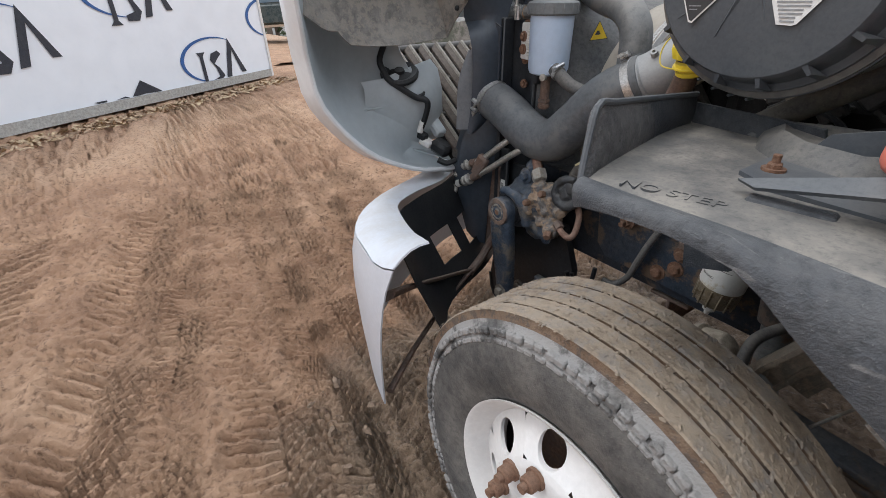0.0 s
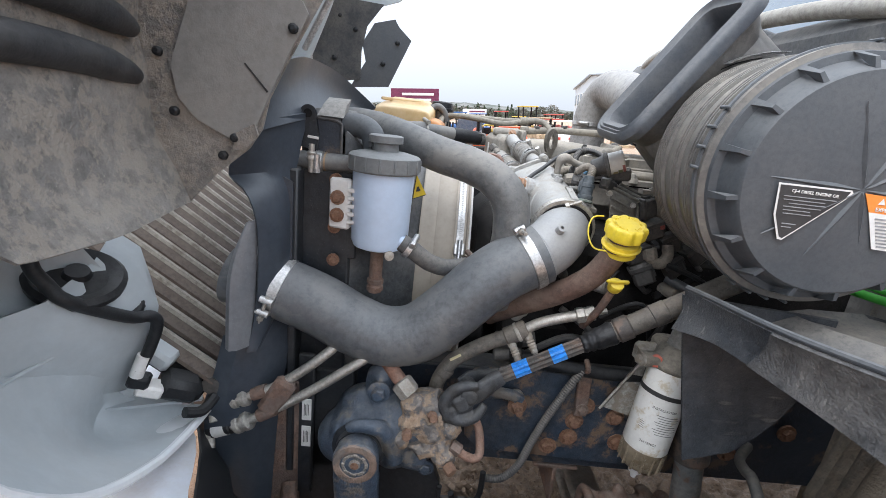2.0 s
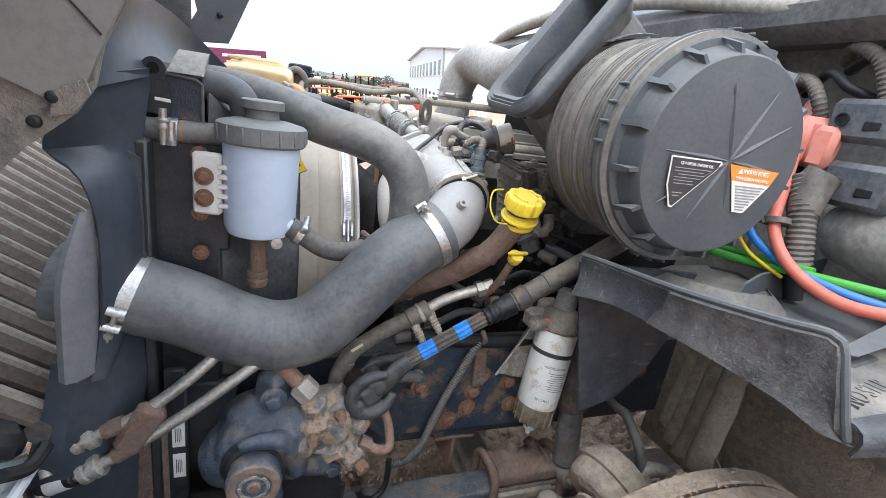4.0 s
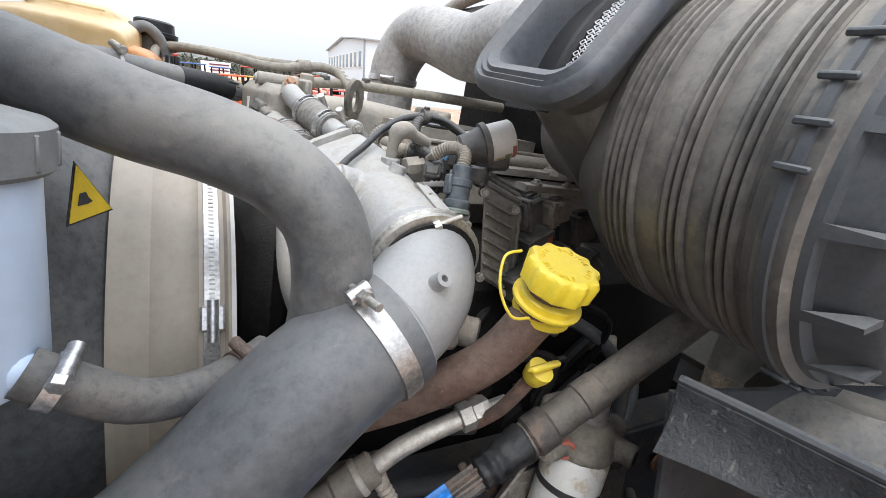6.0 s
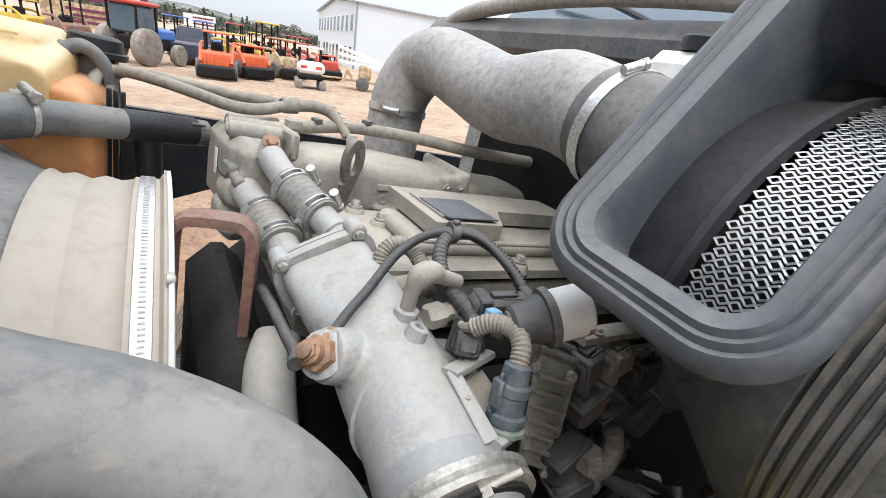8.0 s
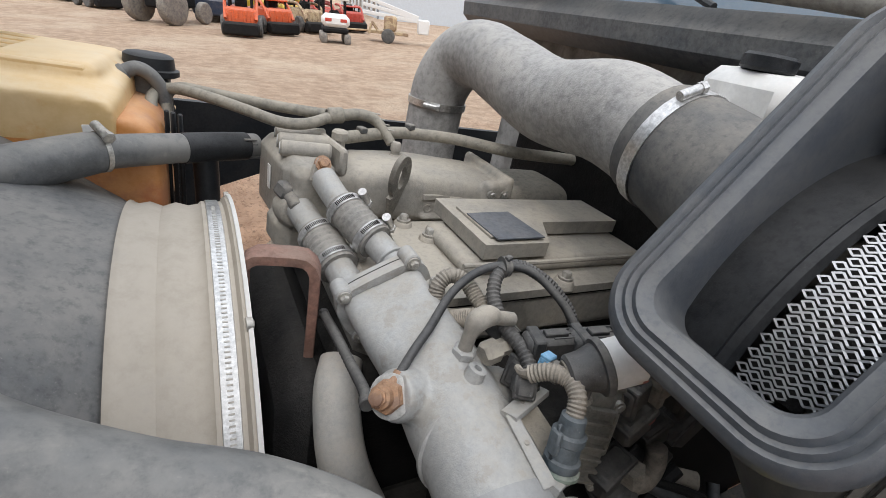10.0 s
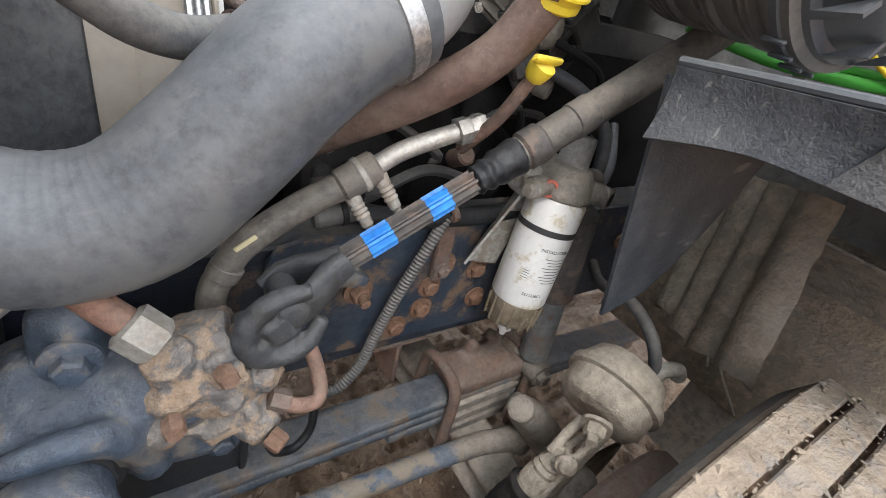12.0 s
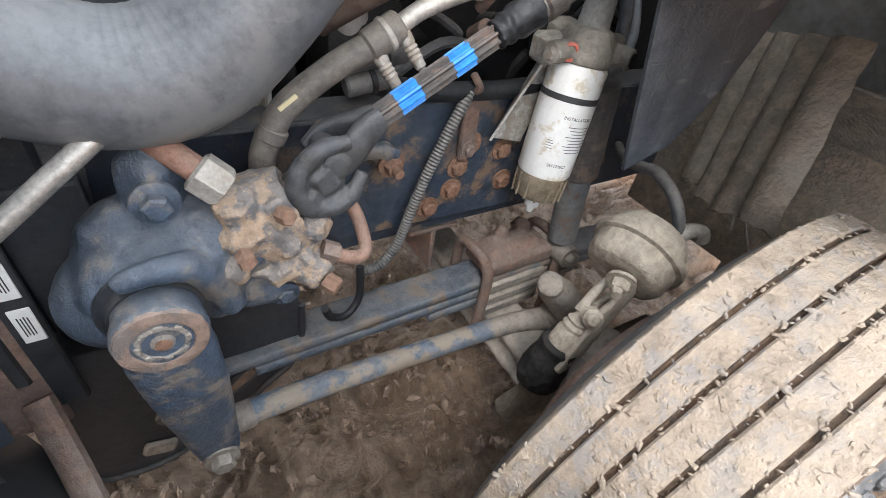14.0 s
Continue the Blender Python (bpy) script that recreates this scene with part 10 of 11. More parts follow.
part("arch_liner", Geo().sheet(wrap, 0.005), muddy_liner, step, "mud-splashed arch liner")
hump = [[(0.05, -0.70), (0.09, -0.80), (0.16, -0.87), (0.27, -0.90), (0.33, -0.84), (0.36, -0.72), (0.30, -0.66), (0.14, -0.665)]]
base_ = [Vector((x, y, 1.277)) for x, y in hump[0]]
mid_ = sum(base_, Vector()) / 8
part("moulded_hump", loft([base_, [mid_ + (p - mid_) * 0.93 + Vector((0, 0, 0.02)) for p in base_], [mid_ + (p - mid_) * 0.72 + Vector((0, 0, 0.042)) for p in base_], [mid_ + (p - mid_) * 0.68 + Vector((0.01, 0, 0.036)) for p in base_], [mid_ + (p - mid_) * 0.3 + Vector((0.01, 0, 0.030)) for p in base_], [mid_ + (p - mid_) * 0.02 + Vector((0, 0, 0.03)) for p in base_]]), dusty_plastic, step, "dusty moulded hump", sharp=50)


def slot_recess(x0, y0, x1, y1, w):
    """An oblong recess: a rim and a sunken floor."""
    a, b = Vector((x0, y0, 1.2765)), Vector((x1, y1, 1.2765))
    d = (b - a).normalized()
    s_ = Vector((-d.y, d.x, 0)) * w
    ring = []
    for c, sgn in ((b, 1), (a, -1)):
        for k in range(9):
            t = radians(-90 + 180 * k / 8)
            ring.append(c + sgn * (d * math.cos(t) * w + s_.normalized() * math.sin(t) * w))
    mid = (a + b) / 2
    return loft([ring, [mid + (p - mid) * 0.92 + Vector((0, 0, 0.003)) for p in ring], [mid + (p - mid) * 0.85 for p in ring], [mid + (p - mid) * 0.8 - Vector((0, 0, 0.0004)) for p in ring], [mid + (p - mid) * 0.05 for p in ring]])


part("slot", slot_recess(0.045, -1.078, 0.19, -1.04, 0.017), dusty_plastic, step)
part("slot", slot_recess(0.035, -0.94, 0.15, -0.93, 0.015), dusty_plastic, step)
text_mesh("NO", 0.036, facing((0.082, -1.121, 1.2785), (1, 0.22, 0), (-0.22, 1, 0)), dusty_plastic, step, "lettering", 0.004)
text_mesh("STEP", 0.036, facing((0.155, -1.105, 1.2785), (1, 0.22, 0), (-0.22, 1, 0)), dusty_plastic, step, "lettering", 0.004)
strut = thing("step_bracket", (0.3, -0.9, 1.28), "flat dark step bracket bolted to the fender", "bracket")
part("plate", Geo().plate([(0.14, -0.96, 1.281), (0.20, -1.0, 1.281), (0.75, -1.0, 1.270), (0.75, -0.74, 1.285), (0.20, -0.80, 1.285), (0.14, -0.86, 1.283)], 0.007, (0, 0, 1)), lid_plastic, strut)
part("rib", Geo().plate([(0.17, -0.84, 1.29), (0.80, -0.72, 1.29), (0.80, -0.72, 1.39), (0.26, -0.82, 1.35), (0.20, -0.835, 1.335)], 0.006), lid_plastic, strut)
part("bolt", Geo().bolt((0.171, -0.925, 1.29), (0, 0, 1), 0.011, 0.011).cyl((0.171, -0.925, 1.29), (0.171, -0.925, 1.313), 0.006, n=10), rust_bolt, strut)
part("pocket_edge", Geo().box((0.24, -1.035, 1.279), (0.10, 0.03, 0.012), (0, 0, 8), 0.004), scuffed, strut)
part("brace_bar", Geo().plate([(0.17, -1.03, 1.295), (0.20, -1.05, 1.295), (0.62, -1.05, 1.38), (0.62, -1.0, 1.42)], 0.006), lid_plastic, strut, "pale dusty brace")

# muddy inner wheel house behind the tyre
house_mud = surface("caked_mud", (0.26, 0.205, 0.15), 0.7, dust=0.5, dustcol=(0.35, 0.285, 0.21), grain=32, bump=1.6, patch=(0.13, 0.11, 0.09), patch_amount=0.38, patch_scale=24, top=0.3, grit=0.7, vary=0.4)
house = thing("wheel_house", (0.4, -0.8, 0.8), "mud-caked ribbed inner wheel house", "wheel house")
HA, HB = Vector((0.390, -0.640, 0.808)), Vector((0.225, -0.895, 0.876))
HU = Vector((0.30, -0.02, 0.95)).normalized()
HN = (HB - HA).cross(HU).normalized()
HN = HN if HN.x < 0 else -HN
rng_h = random.Random(4)
for k in range(4):
    rows = []
    for i in range(13):
        up_ = 0.34 * i / 12
        row = []
        for j in range(9):
            f = (k + j / 8) / 4
            low_ = 0.012 * math.sin(9 * f) + rng_h.uniform(-0.004, 0.004) if i == 0 else 0.0
            row.append(HA.lerp(HB, f) + HU * (up_ + low_) + (HB - HA).normalized() * (-0.35 * up_) + HN * (0.030 * math.sin(math.pi * j / 8) ** 0.8 + rng_h.uniform(-0.0025, 0.0025)))
        rows.append(row)
    part("rib", Geo().sheet(rows, 0.010), house_mud, house)
part("back_plate", Geo().box((0.60, -0.79, 0.93), (0.02, 0.79, 0.72), bevel=0.006), house_mud, house)

# ---- cab front ----
cab = thing("cab", (0.9, 0, 0.9), "dusty pale truck cab front with a black cowl seal", "cab")
fire_beige2 = surface("firewall_grey", (0.30, 0.30, 0.29), 0.5, dust=0.35, dustcol=(0.30, 0.275, 0.24), grain=40, bump=0.08, top=0.4, patch=(0.10, 0.10, 0.10), patch_amount=0.35, patch_scale=5)
part("firewall", Geo().box((0.62, -0.02, 1.50), (0.06, 2.05, 0.90), bevel=0.03), fire_beige2, cab, "dusty grey firewall")
fire_beige = surface("firewall_paint", (0.33, 0.32, 0.30), 0.5, dust=0.3, dustcol=(0.34, 0.31, 0.27), grain=40, bump=0.08, top=0.4, patch=(0.20, 0.19, 0.175), patch_amount=0.25, patch_scale=7)
part("lower_wall", Geo().box((0.60, -0.80, 1.40), (0.10, 0.52, 0.24), (0, 0, 0), 0.06), fire_beige, cab)
part("wall_bulge", Geo().tube([(0.50, -0.80, 1.44), (0.49, -0.87, 1.455), (0.48, -0.98, 1.46), (0.48, -1.10, 1.455)], [0.06, 0.085, 0.095, 0.10], 28, 6), fire_beige, cab, "rounded grey-beige moulding")
part("cowl", Geo().box((0.50, 0.05, 1.90), (0.30, 2.05, 0.12), (0, -8, 0), 0.04), shroud_dark, cab, "dusty dark cowl panel")
part("cowl_seal", Geo().tube([(0.42, 1.08, 1.90), (0.37, 0.8, 1.955), (0.35, 0.3, 1.985), (0.35, -0.2, 1.965), (0.37, -0.6, 1.90), (0.42, -0.85, 1.87), (0.46, -1.02, 1.80)], 0.024, 12), surface("beige_seal", (0.33, 0.315, 0.285), 0.7, dust=0.3, dustcol=(0.4, 0.36, 0.3), grain=60, bump=0.1), cab, "dusty beige rubber cowl seal")
part("windscreen", Geo().plate([(0.62, -0.98, 1.96), (0.62, 1.0, 1.96), (1.05, 0.9, 2.65), (1.05, -0.9, 2.65)], 0.01), glass_blue, cab, "bluish windscreen")
part("cab_body", Geo().plate([(x_, -1.03, z_) for x_, z_ in ((0.68, 0.95), (0.68, 1.93), (1.07, 2.60), (1.20, 2.70), (2.02, 2.72), (2.02, 0.95))], 2.06, (0, 1, 0)), white_gel, cab, "white cab body", sharp=20)
part("wiper", Geo().tube([(0.55, 0.2, 1.97), (0.62, 0.5, 2.06), (0.66, 0.8, 2.10)], 0.009, 8), black_plastic, cab)

boot = thing("terminal_boot", (0.40, -0.70, 1.58), "faded red rubber terminal boot", "terminal boot")
part("boot", Geo().box((0.40, -0.725, 1.625), (0.06, 0.055, 0.105), (6, 0, -25), 0.014).box((0.40, -0.762, 1.615), (0.05, 0.05, 0.09), (4, 0, 15), 0.012).tube([(0.42, -0.72, 1.66), (0.42, -0.70, 1.69), (0.44, -0.68, 1.705)], [0.02, 0.015, 0.011], 12), pink_boot, boot)
for (p, sz) in (((0.42, -0.82, 1.675), (0.06, 0.14, 0.085)), ((0.42, -0.85, 1.55), (0.06, 0.14, 0.09))):
    t = thing("relay_box", p, "blue-grey plastic relay box on the firewall", "relay box", "relay boxes")
    part("case", Geo().box(p, sz, (0, 0, -6), 0.012), surface("blue_grey_plastic", (0.075, 0.085, 0.105), 0.5, dust=0.3, dustcol=(0.22, 0.21, 0.2), grain=90, bump=0.06, top=0.5), t)
    part("hole", Geo().lathe((p[0] - 0.031, p[1] + 0.035, p[2]), (-1, 0, 0), [(0, 0.013), (0.003, 0.013), (0.003, 0.010), (-0.004, 0.009)], 16), black_plastic, t)
    part("ridge", Geo().box((p[0] - 0.031, p[1] - 0.03, p[2] - 0.01), (0.006, 0.05, 0.02), bevel=0.003), black_plastic, t)
for name_, m_, r, pts in (("green_air_line", green_hose, 0.009, [(0.18, -0.52, 1.37), (0.27, -0.63, 1.352), (0.30, -0.75, 1.356), (0.31, -0.87, 1.37), (0.34, -1.0, 1.38)]),
                          ("green_air_line", green_hose, 0.007, [(0.19, -0.52, 1.385), (0.28, -0.64, 1.37), (0.31, -0.76, 1.37), (0.32, -0.88, 1.38)]),
                          ("blue_air_line", blue_hose, 0.009, [(0.31, -0.69, 1.55), (0.30, -0.715, 1.47), (0.295, -0.76, 1.41), (0.30, -0.85, 1.375), (0.32, -0.95, 1.36), (0.36, -1.05, 1.36)]),
                          ("red_battery_cable", red_hose, 0.012, [(0.37, -0.73, 1.60), (0.33, -0.76, 1.53), (0.30, -0.79, 1.44), (0.29, -0.86, 1.375), (0.30, -0.96, 1.345), (0.34, -1.06, 1.36)]),
                          ("yellow_wire", label_yellow, 0.004, [(0.31, -0.68, 1.50), (0.295, -0.71, 1.43), (0.29, -0.76, 1.38), (0.30, -0.84, 1.35)]),
                          ("black_cable", black_plastic, 0.018, [(0.40, -0.80, 1.53), (0.36, -0.80, 1.48), (0.345, -0.815, 1.40), (0.36, -0.84, 1.30)]),
                          ("black_cable", black_plastic, 0.012, [(0.44, -0.66, 1.75), (0.42, -0.62, 1.70), (0.43, -0.68, 1.60), (0.42, -0.76, 1.53)]),
                          ("black_cable", black_plastic, 0.012, [(0.46, -0.72, 1.78), (0.43, -0.78, 1.80), (0.44, -0.86, 1.76), (0.45, -0.90, 1.66)]),
                          ("black_cable", black_plastic, 0.010, [(0.47, -0.64, 1.73), (0.42, -0.71, 1.77), (0.41, -0.76, 1.74), (0.44, -0.80, 1.72)])):
    single(name_, Geo().tube(pts, r, 12), m_, pts[0], {"green_air_line": "bright green nylon air line", "blue_air_line": "bright blue nylon air line", "red_battery_cable": "thick red battery cable", "yellow_wire": "thin yellow wire beside the lines", "black_cable": "black cable loom on the firewall"}[name_], "cable" if "cable" in name_ or "wire" in name_ else "air line", "air lines and cables")
loom_grey = surface("loom_grey", (0.075, 0.07, 0.064), 0.5, dust=0.4, dustcol=(0.24, 0.21, 0.17), grain=80, bump=0.1, top=0.5)
single("loom_tape", Geo().tube([(0.375, -0.80, 1.565), (0.365, -0.795, 1.535), (0.352, -0.80, 1.50), (0.345, -0.808, 1.475)], [0.034, 0.036, 0.033, 0.028], 14), loom_grey, (0.36, -0.80, 1.52), "wrinkled dusty tape wrapped round the loom", "tape")
single("cable_tie", Geo().band((0.31, -0.785, 1.455), (0.2, 0.3, 1), 0.024, 0.012), loom_grey, (0.31, -0.785, 1.455), "dusty strap round the red cable", "cable tie")
for p0, p1, p2, p3 in (((0.47, -0.70, 1.80), (0.42, -0.74, 1.82), (0.41, -0.80, 1.79), (0.42, -0.83, 1.72)), ((0.45, -0.60, 1.76), (0.41, -0.68, 1.75), (0.40, -0.72, 1.71), (0.42, -0.73, 1.66))):
    single("corrugated_conduit", Geo().tube([tuple(p) for p in curve_pts([p0, p1, p2, p3], 44)], [0.013 + 0.002 * (i % 2) for i in range(44)], 12, 1), loom_grey, p0, "dusty corrugated conduit over the relay boxes", "conduit", "firewall conduits")
single("firewall_wire", Geo().tube([(0.44, -0.83, 1.72), (0.40, -0.88, 1.75), (0.42, -0.95, 1.76), (0.45, -1.0, 1.75)], 0.005, 8), red_hose, (0.44, -0.83, 1.72), "thin red wire over the relay box", "wire")
single("corrugated_loom", Geo().tube([tuple(p) for p in curve_pts([(0.36, -0.77, 1.55), (0.345, -0.80, 1.50), (0.335, -0.825, 1.43), (0.34, -0.84, 1.36)], 40)], [0.024 + 0.003 * (i % 2) for i in range(40)], 14, 1), loom_grey, (0.36, -0.77, 1.4), "grey-brown corrugated loom beside the red cable", "conduit")
washer = thing("brake_fluid_bottle", (0.15, -0.21, 1.78), "white fluid bottle with a black cap", "fluid bottle")
part("bottle", Geo().box((0.155, -0.215, 1.805), (0.10, 0.13, 0.07), (0, -6, 0), 0.018), white_plastic, washer)
part("cap", Geo().lathe((0.144, -0.217, 1.838), (0, 0, 1), [(0, 0.03), (0.004, 0.034), (0.018, 0.034), (0.022, 0.03)], 24), black_plastic, washer)
single("dark_firewall_box", Geo().box((0.36, 0.05, 1.60), (0.30, 0.7, 0.30), (0, 0, 0), 0.05), engine_dark, (0.36, 0.05, 1.45), "near-black box at the engine rear", "shield")

# warning triangle on the shroud
wt = thing("warning_sticker", (-0.665, -0.34, 1.40), "yellow fan warning triangle sticker", "sticker")
corner = [Vector(p) for p in ((-0.648, -0.318, 1.437), (-0.651, -0.352, 1.381), (-0.620, -0.306, 1.387))]
corner = [p + Vector((0.0, -0.012, 0.010)) for p in corner]
tc_ = (corner[0] + corner[1] + corner[2]) / 3
tn = (corner[1] - corner[0]).cross(corner[2] - corner[0]).normalized()
tn = tn if tn.y < 0 else -tn
tr_ = (corner[2] - (corner[0] + corner[1]) / 2).normalized()
tu = tn.cross(tr_)
tri = lambda k, o: [tc_ + (p - tc_) * k + tn * o for p in corner]
part("border", Geo().plate(tri(1.08, 0.0060), 0.001, tn), label_dark, wt)
part("yellow_field", Geo().plate(tri(0.97, 0.0075), 0.001, tn), label_yellow, wt, "yellow field")
part("pictogram", Geo().plate([tc_ + tr_ * x * 0.5 + tu * y * 0.5 + tn * 0.009 for x, y in ((-0.018, -0.022), (0.002, -0.010), (0.012, 0.0), (0.0, 0.006), (-0.006, 0.014), (-0.018, 0.006))], 0.0008, tn), label_dark, wt)


# ---- yard ----
def step_curve(a, b, v):
    t = min(max((v - a) / (b - a), 0), 1)
    return t * t * (3 - 2 * t)


def terrain(x, y):
    """The yard slopes up ahead of the truck and lies lower beside it."""
    return 0.0963 * (1 - step_curve(5, 18, y)) * min(max(-x, -3), 34) - 0.57 * step_curve(5, 18, y)


banner = thing("banner_container", (-9.3, -0.8, 0.9), "white banner-wrapped container with blue arc marks", "container", where=LEVEL)
pa, pb = Vector((-10.9, 1.48, 1.02)), Vector((-5.2, -6.3, 0.47))
along = (pb - pa).normalized()
upv = Vector((0, 0, 1))
outw = along.cross(upv)
if outw.x < 0:
    outw = -outw
L_ = (pb - pa).length
H_ = 2.65
wallp = lambda s_, h, o=0.0: pa + along * s_ + upv * (h + 0.06) + outw * o
white_wrap = surface("white_wrap", (0.80, 0.84, 0.90), 0.5, dust=0.06, dustcol=(0.5, 0.48, 0.45), grain=3, bump=0.0, top=0.0, vary=0.05, grit=0.0)
g = Geo().plate([wallp(0, 0), wallp(L_, 0), wallp(L_, H_), wallp(0, H_)], 2.4, -outw)
part("body", g, white_wrap, banner)
part("bottom_rail", Geo().plate([wallp(0, -0.02, 0.01), wallp(L_, -0.02, 0.01), wallp(L_, 0.13, 0.01), wallp(0, 0.13, 0.01)], 0.02, outw), surface("grey_rail", (0.42, 0.42, 0.40), 0.5, dust=0.3, grain=30), banner, "grey bottom rail")
part("corner_post", Geo().plate([wallp(0, -0.02, 0.012), wallp(0.06, -0.02, 0.012), wallp(0.06, H_, 0.012), wallp(0, H_, 0.012)], 0.02, outw), white_plastic, banner)
arc_blue = surface("arc_blue", (0.02, 0.10, 0.32), 0.5, dust=0.05, grain=30, bump=0.0, top=0)
mark_dark = surface("mark_dark", (0.02, 0.025, 0.04), 0.5, dust=0.05, grain=30, bump=0.0, top=0)


def logo(s0, h0, k=1.32):
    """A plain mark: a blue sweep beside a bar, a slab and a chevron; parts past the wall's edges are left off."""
    lim = lambda s_, h, o: wallp(min(max(s_, 0.02), L_ - 0.02), min(max(h, 0.14), H_ - 0.02), o)
    rows = []
    for i in range(33):
        a = radians(52 + 215 * i / 32)
        w = 0.055 * math.sin(math.pi * (i + 1) / 34) + 0.006
        rows.append([lim(s0 - k * 0.60 * math.cos(a), h0 + k * 0.30 * math.sin(a), 0.012), lim(s0 - k * (0.60 - w) * math.cos(a), h0 + k * (0.30 - w * 0.6) * math.sin(a), 0.012)])
    if h0 > 0.3 or h0 < 0:
        part("arc", Geo().sheet(rows, 0.004), arc_blue, banner)
    for outline in (((0.30, -0.38), (0.14, -0.38), (0.19, -0.33), (0.19, 0.06), (0.14, 0.11), (0.30, 0.11), (0.25, 0.06), (0.25, -0.33)),
                    ((0.06, -0.34), (-0.10, -0.34), (-0.16, -0.24), (-0.08, -0.12), (0.0, -0.06), (-0.10, 0.02), (-0.16, 0.06), (-0.10, 0.11), (0.03, 0.08), (0.07, 0.0), (-0.02, -0.12), (-0.06, -0.24), (0.07, -0.28)),
                    ((-0.20, -0.31), (-0.36, 0.26), (-0.64, -0.24), (-0.54, -0.24), (-0.40, 0.10), (-0.30, -0.30))):
        pts = [(s0 + k * x, h0 + k * y) for x, y in outline]
        if min(p[0] for p in pts) < 0 or max(p[0] for p in pts) > L_ or max(p[1] for p in pts) < 0.16 or max(p[1] for p in pts) > H_:
            continue
        part("mark", Geo().plate([lim(x, y, 0.013) for x, y in pts], 0.003, outw), mark_dark, banner)


for s0, h0 in ((1.68, 0.50), (3.86, 0.02), (3.17, 1.68), (5.3, 1.15), (-0.28, 1.17), (1.16, 2.2), (7.2, 0.7), (6.6, 1.9)):
    logo(s0, h0)


def vehicle(name, label, category, m, size, body, cabin, mats, wheel_r=0.36, group=""):
    """A simple vehicle: a lower body, a cabin with glass, wheels with rims."""
    l, w, h = size
    t = thing(name, (0, 0, 0), label, category, group, where=m)
    BASE[t] = Vector((0, 0, 0))
    z0 = wheel_r * 0.9
    part("body", Geo().box((0, 0, z0 + body * h / 2), (l, w, body * h), bevel=0.08), mats[0], t)
    c0, c1 = cabin
    zc = z0 + body * h
    g = Geo().add([(c0, -w * 0.45, zc), (c1, -w * 0.45, zc), (c1, w * 0.45, zc), (c0, w * 0.45, zc), (c0 + 0.15, -w * 0.38, h), (c1 - 0.45, -w * 0.38, h), (c1 - 0.45, w * 0.38, h), (c0 + 0.15, w * 0.38, h)],
                  [(0, 1, 5, 4), (1, 2, 6, 5), (2, 3, 7, 6), (3, 0, 4, 7), (4, 5, 6, 7)])
    part("cabin", g, mats[0], t)
    for sy in (-1, 1):
        g = Geo().plate([(c0 + 0.22, sy * w * 0.452, zc + 0.05), (c1 - 0.2, sy * w * 0.452, zc + 0.05), (c1 - 0.52, sy * w * 0.40, h - 0.08), (c0 + 0.3, sy * w * 0.40, h - 0.08)], 0.02, (0, sy, 0.2))
        part("window", g, glass_blue, t)
        for sx in (-0.32, 0.32):
            wh = part("wheel", Geo().lathe((sx * l, sy * (w / 2 - 0.2), wheel_r), (0, sy, 0), [(0, wheel_r * 0.9), (0.02, wheel_r), (0.2, wheel_r), (0.22, wheel_r * 0.85), (0.21, wheel_r * 0.6)], 24), tyre_rubber, t)
            part("rim", Geo().lathe((sx * l, sy * (w / 2 + 0.005), wheel_r), (0, sy, 0), [(0, wheel_r * 0.6), (0.012, wheel_r * 0.55), (0.006, wheel_r * 0.2), (0.02, wheel_r * 0.15)], 20), mats[1], wh)
    part("bumper", Geo().box((l / 2, 0, z0 + 0.1), (0.12, w * 0.95, 0.18), bevel=0.04), mats[1], t)
    return t


dark_green = surface("dark_green_paint", (0.012, 0.03, 0.03), 0.25, dust=0.15, grain=20, bump=0.0, top=0.1, coat=0.4)
px, py = -20.6, 4.9
vehicle("pickup_truck", "dark green parked pickup truck with white wheels", "pickup truck", pose(px, py, 2.28 - 0.02, 0, 0, 62), (5.2, 1.9, 1.75), 0.42, (-0.9, 1.0), (dark_green, rim_white), 0.36)
red_paint = surface("red_paint", (0.55, 0.05, 0.03), 0.4, dust=0.2, grain=20, bump=0.02, top=0.2)
orange_paint = surface("orange_paint", (0.75, 0.12, 0.03), 0.4, dust=0.2, grain=20, bump=0.02, top=0.2)
blue_paint = surface("blue_paint", (0.03, 0.16, 0.5), 0.4, dust=0.2, grain=20, bump=0.02, top=0.2)
yellow_paint = surface("yellow_paint", (0.65, 0.42, 0.03), 0.4, dust=0.2, grain=20, bump=0.02, top=0.2)


YZ = -0.57


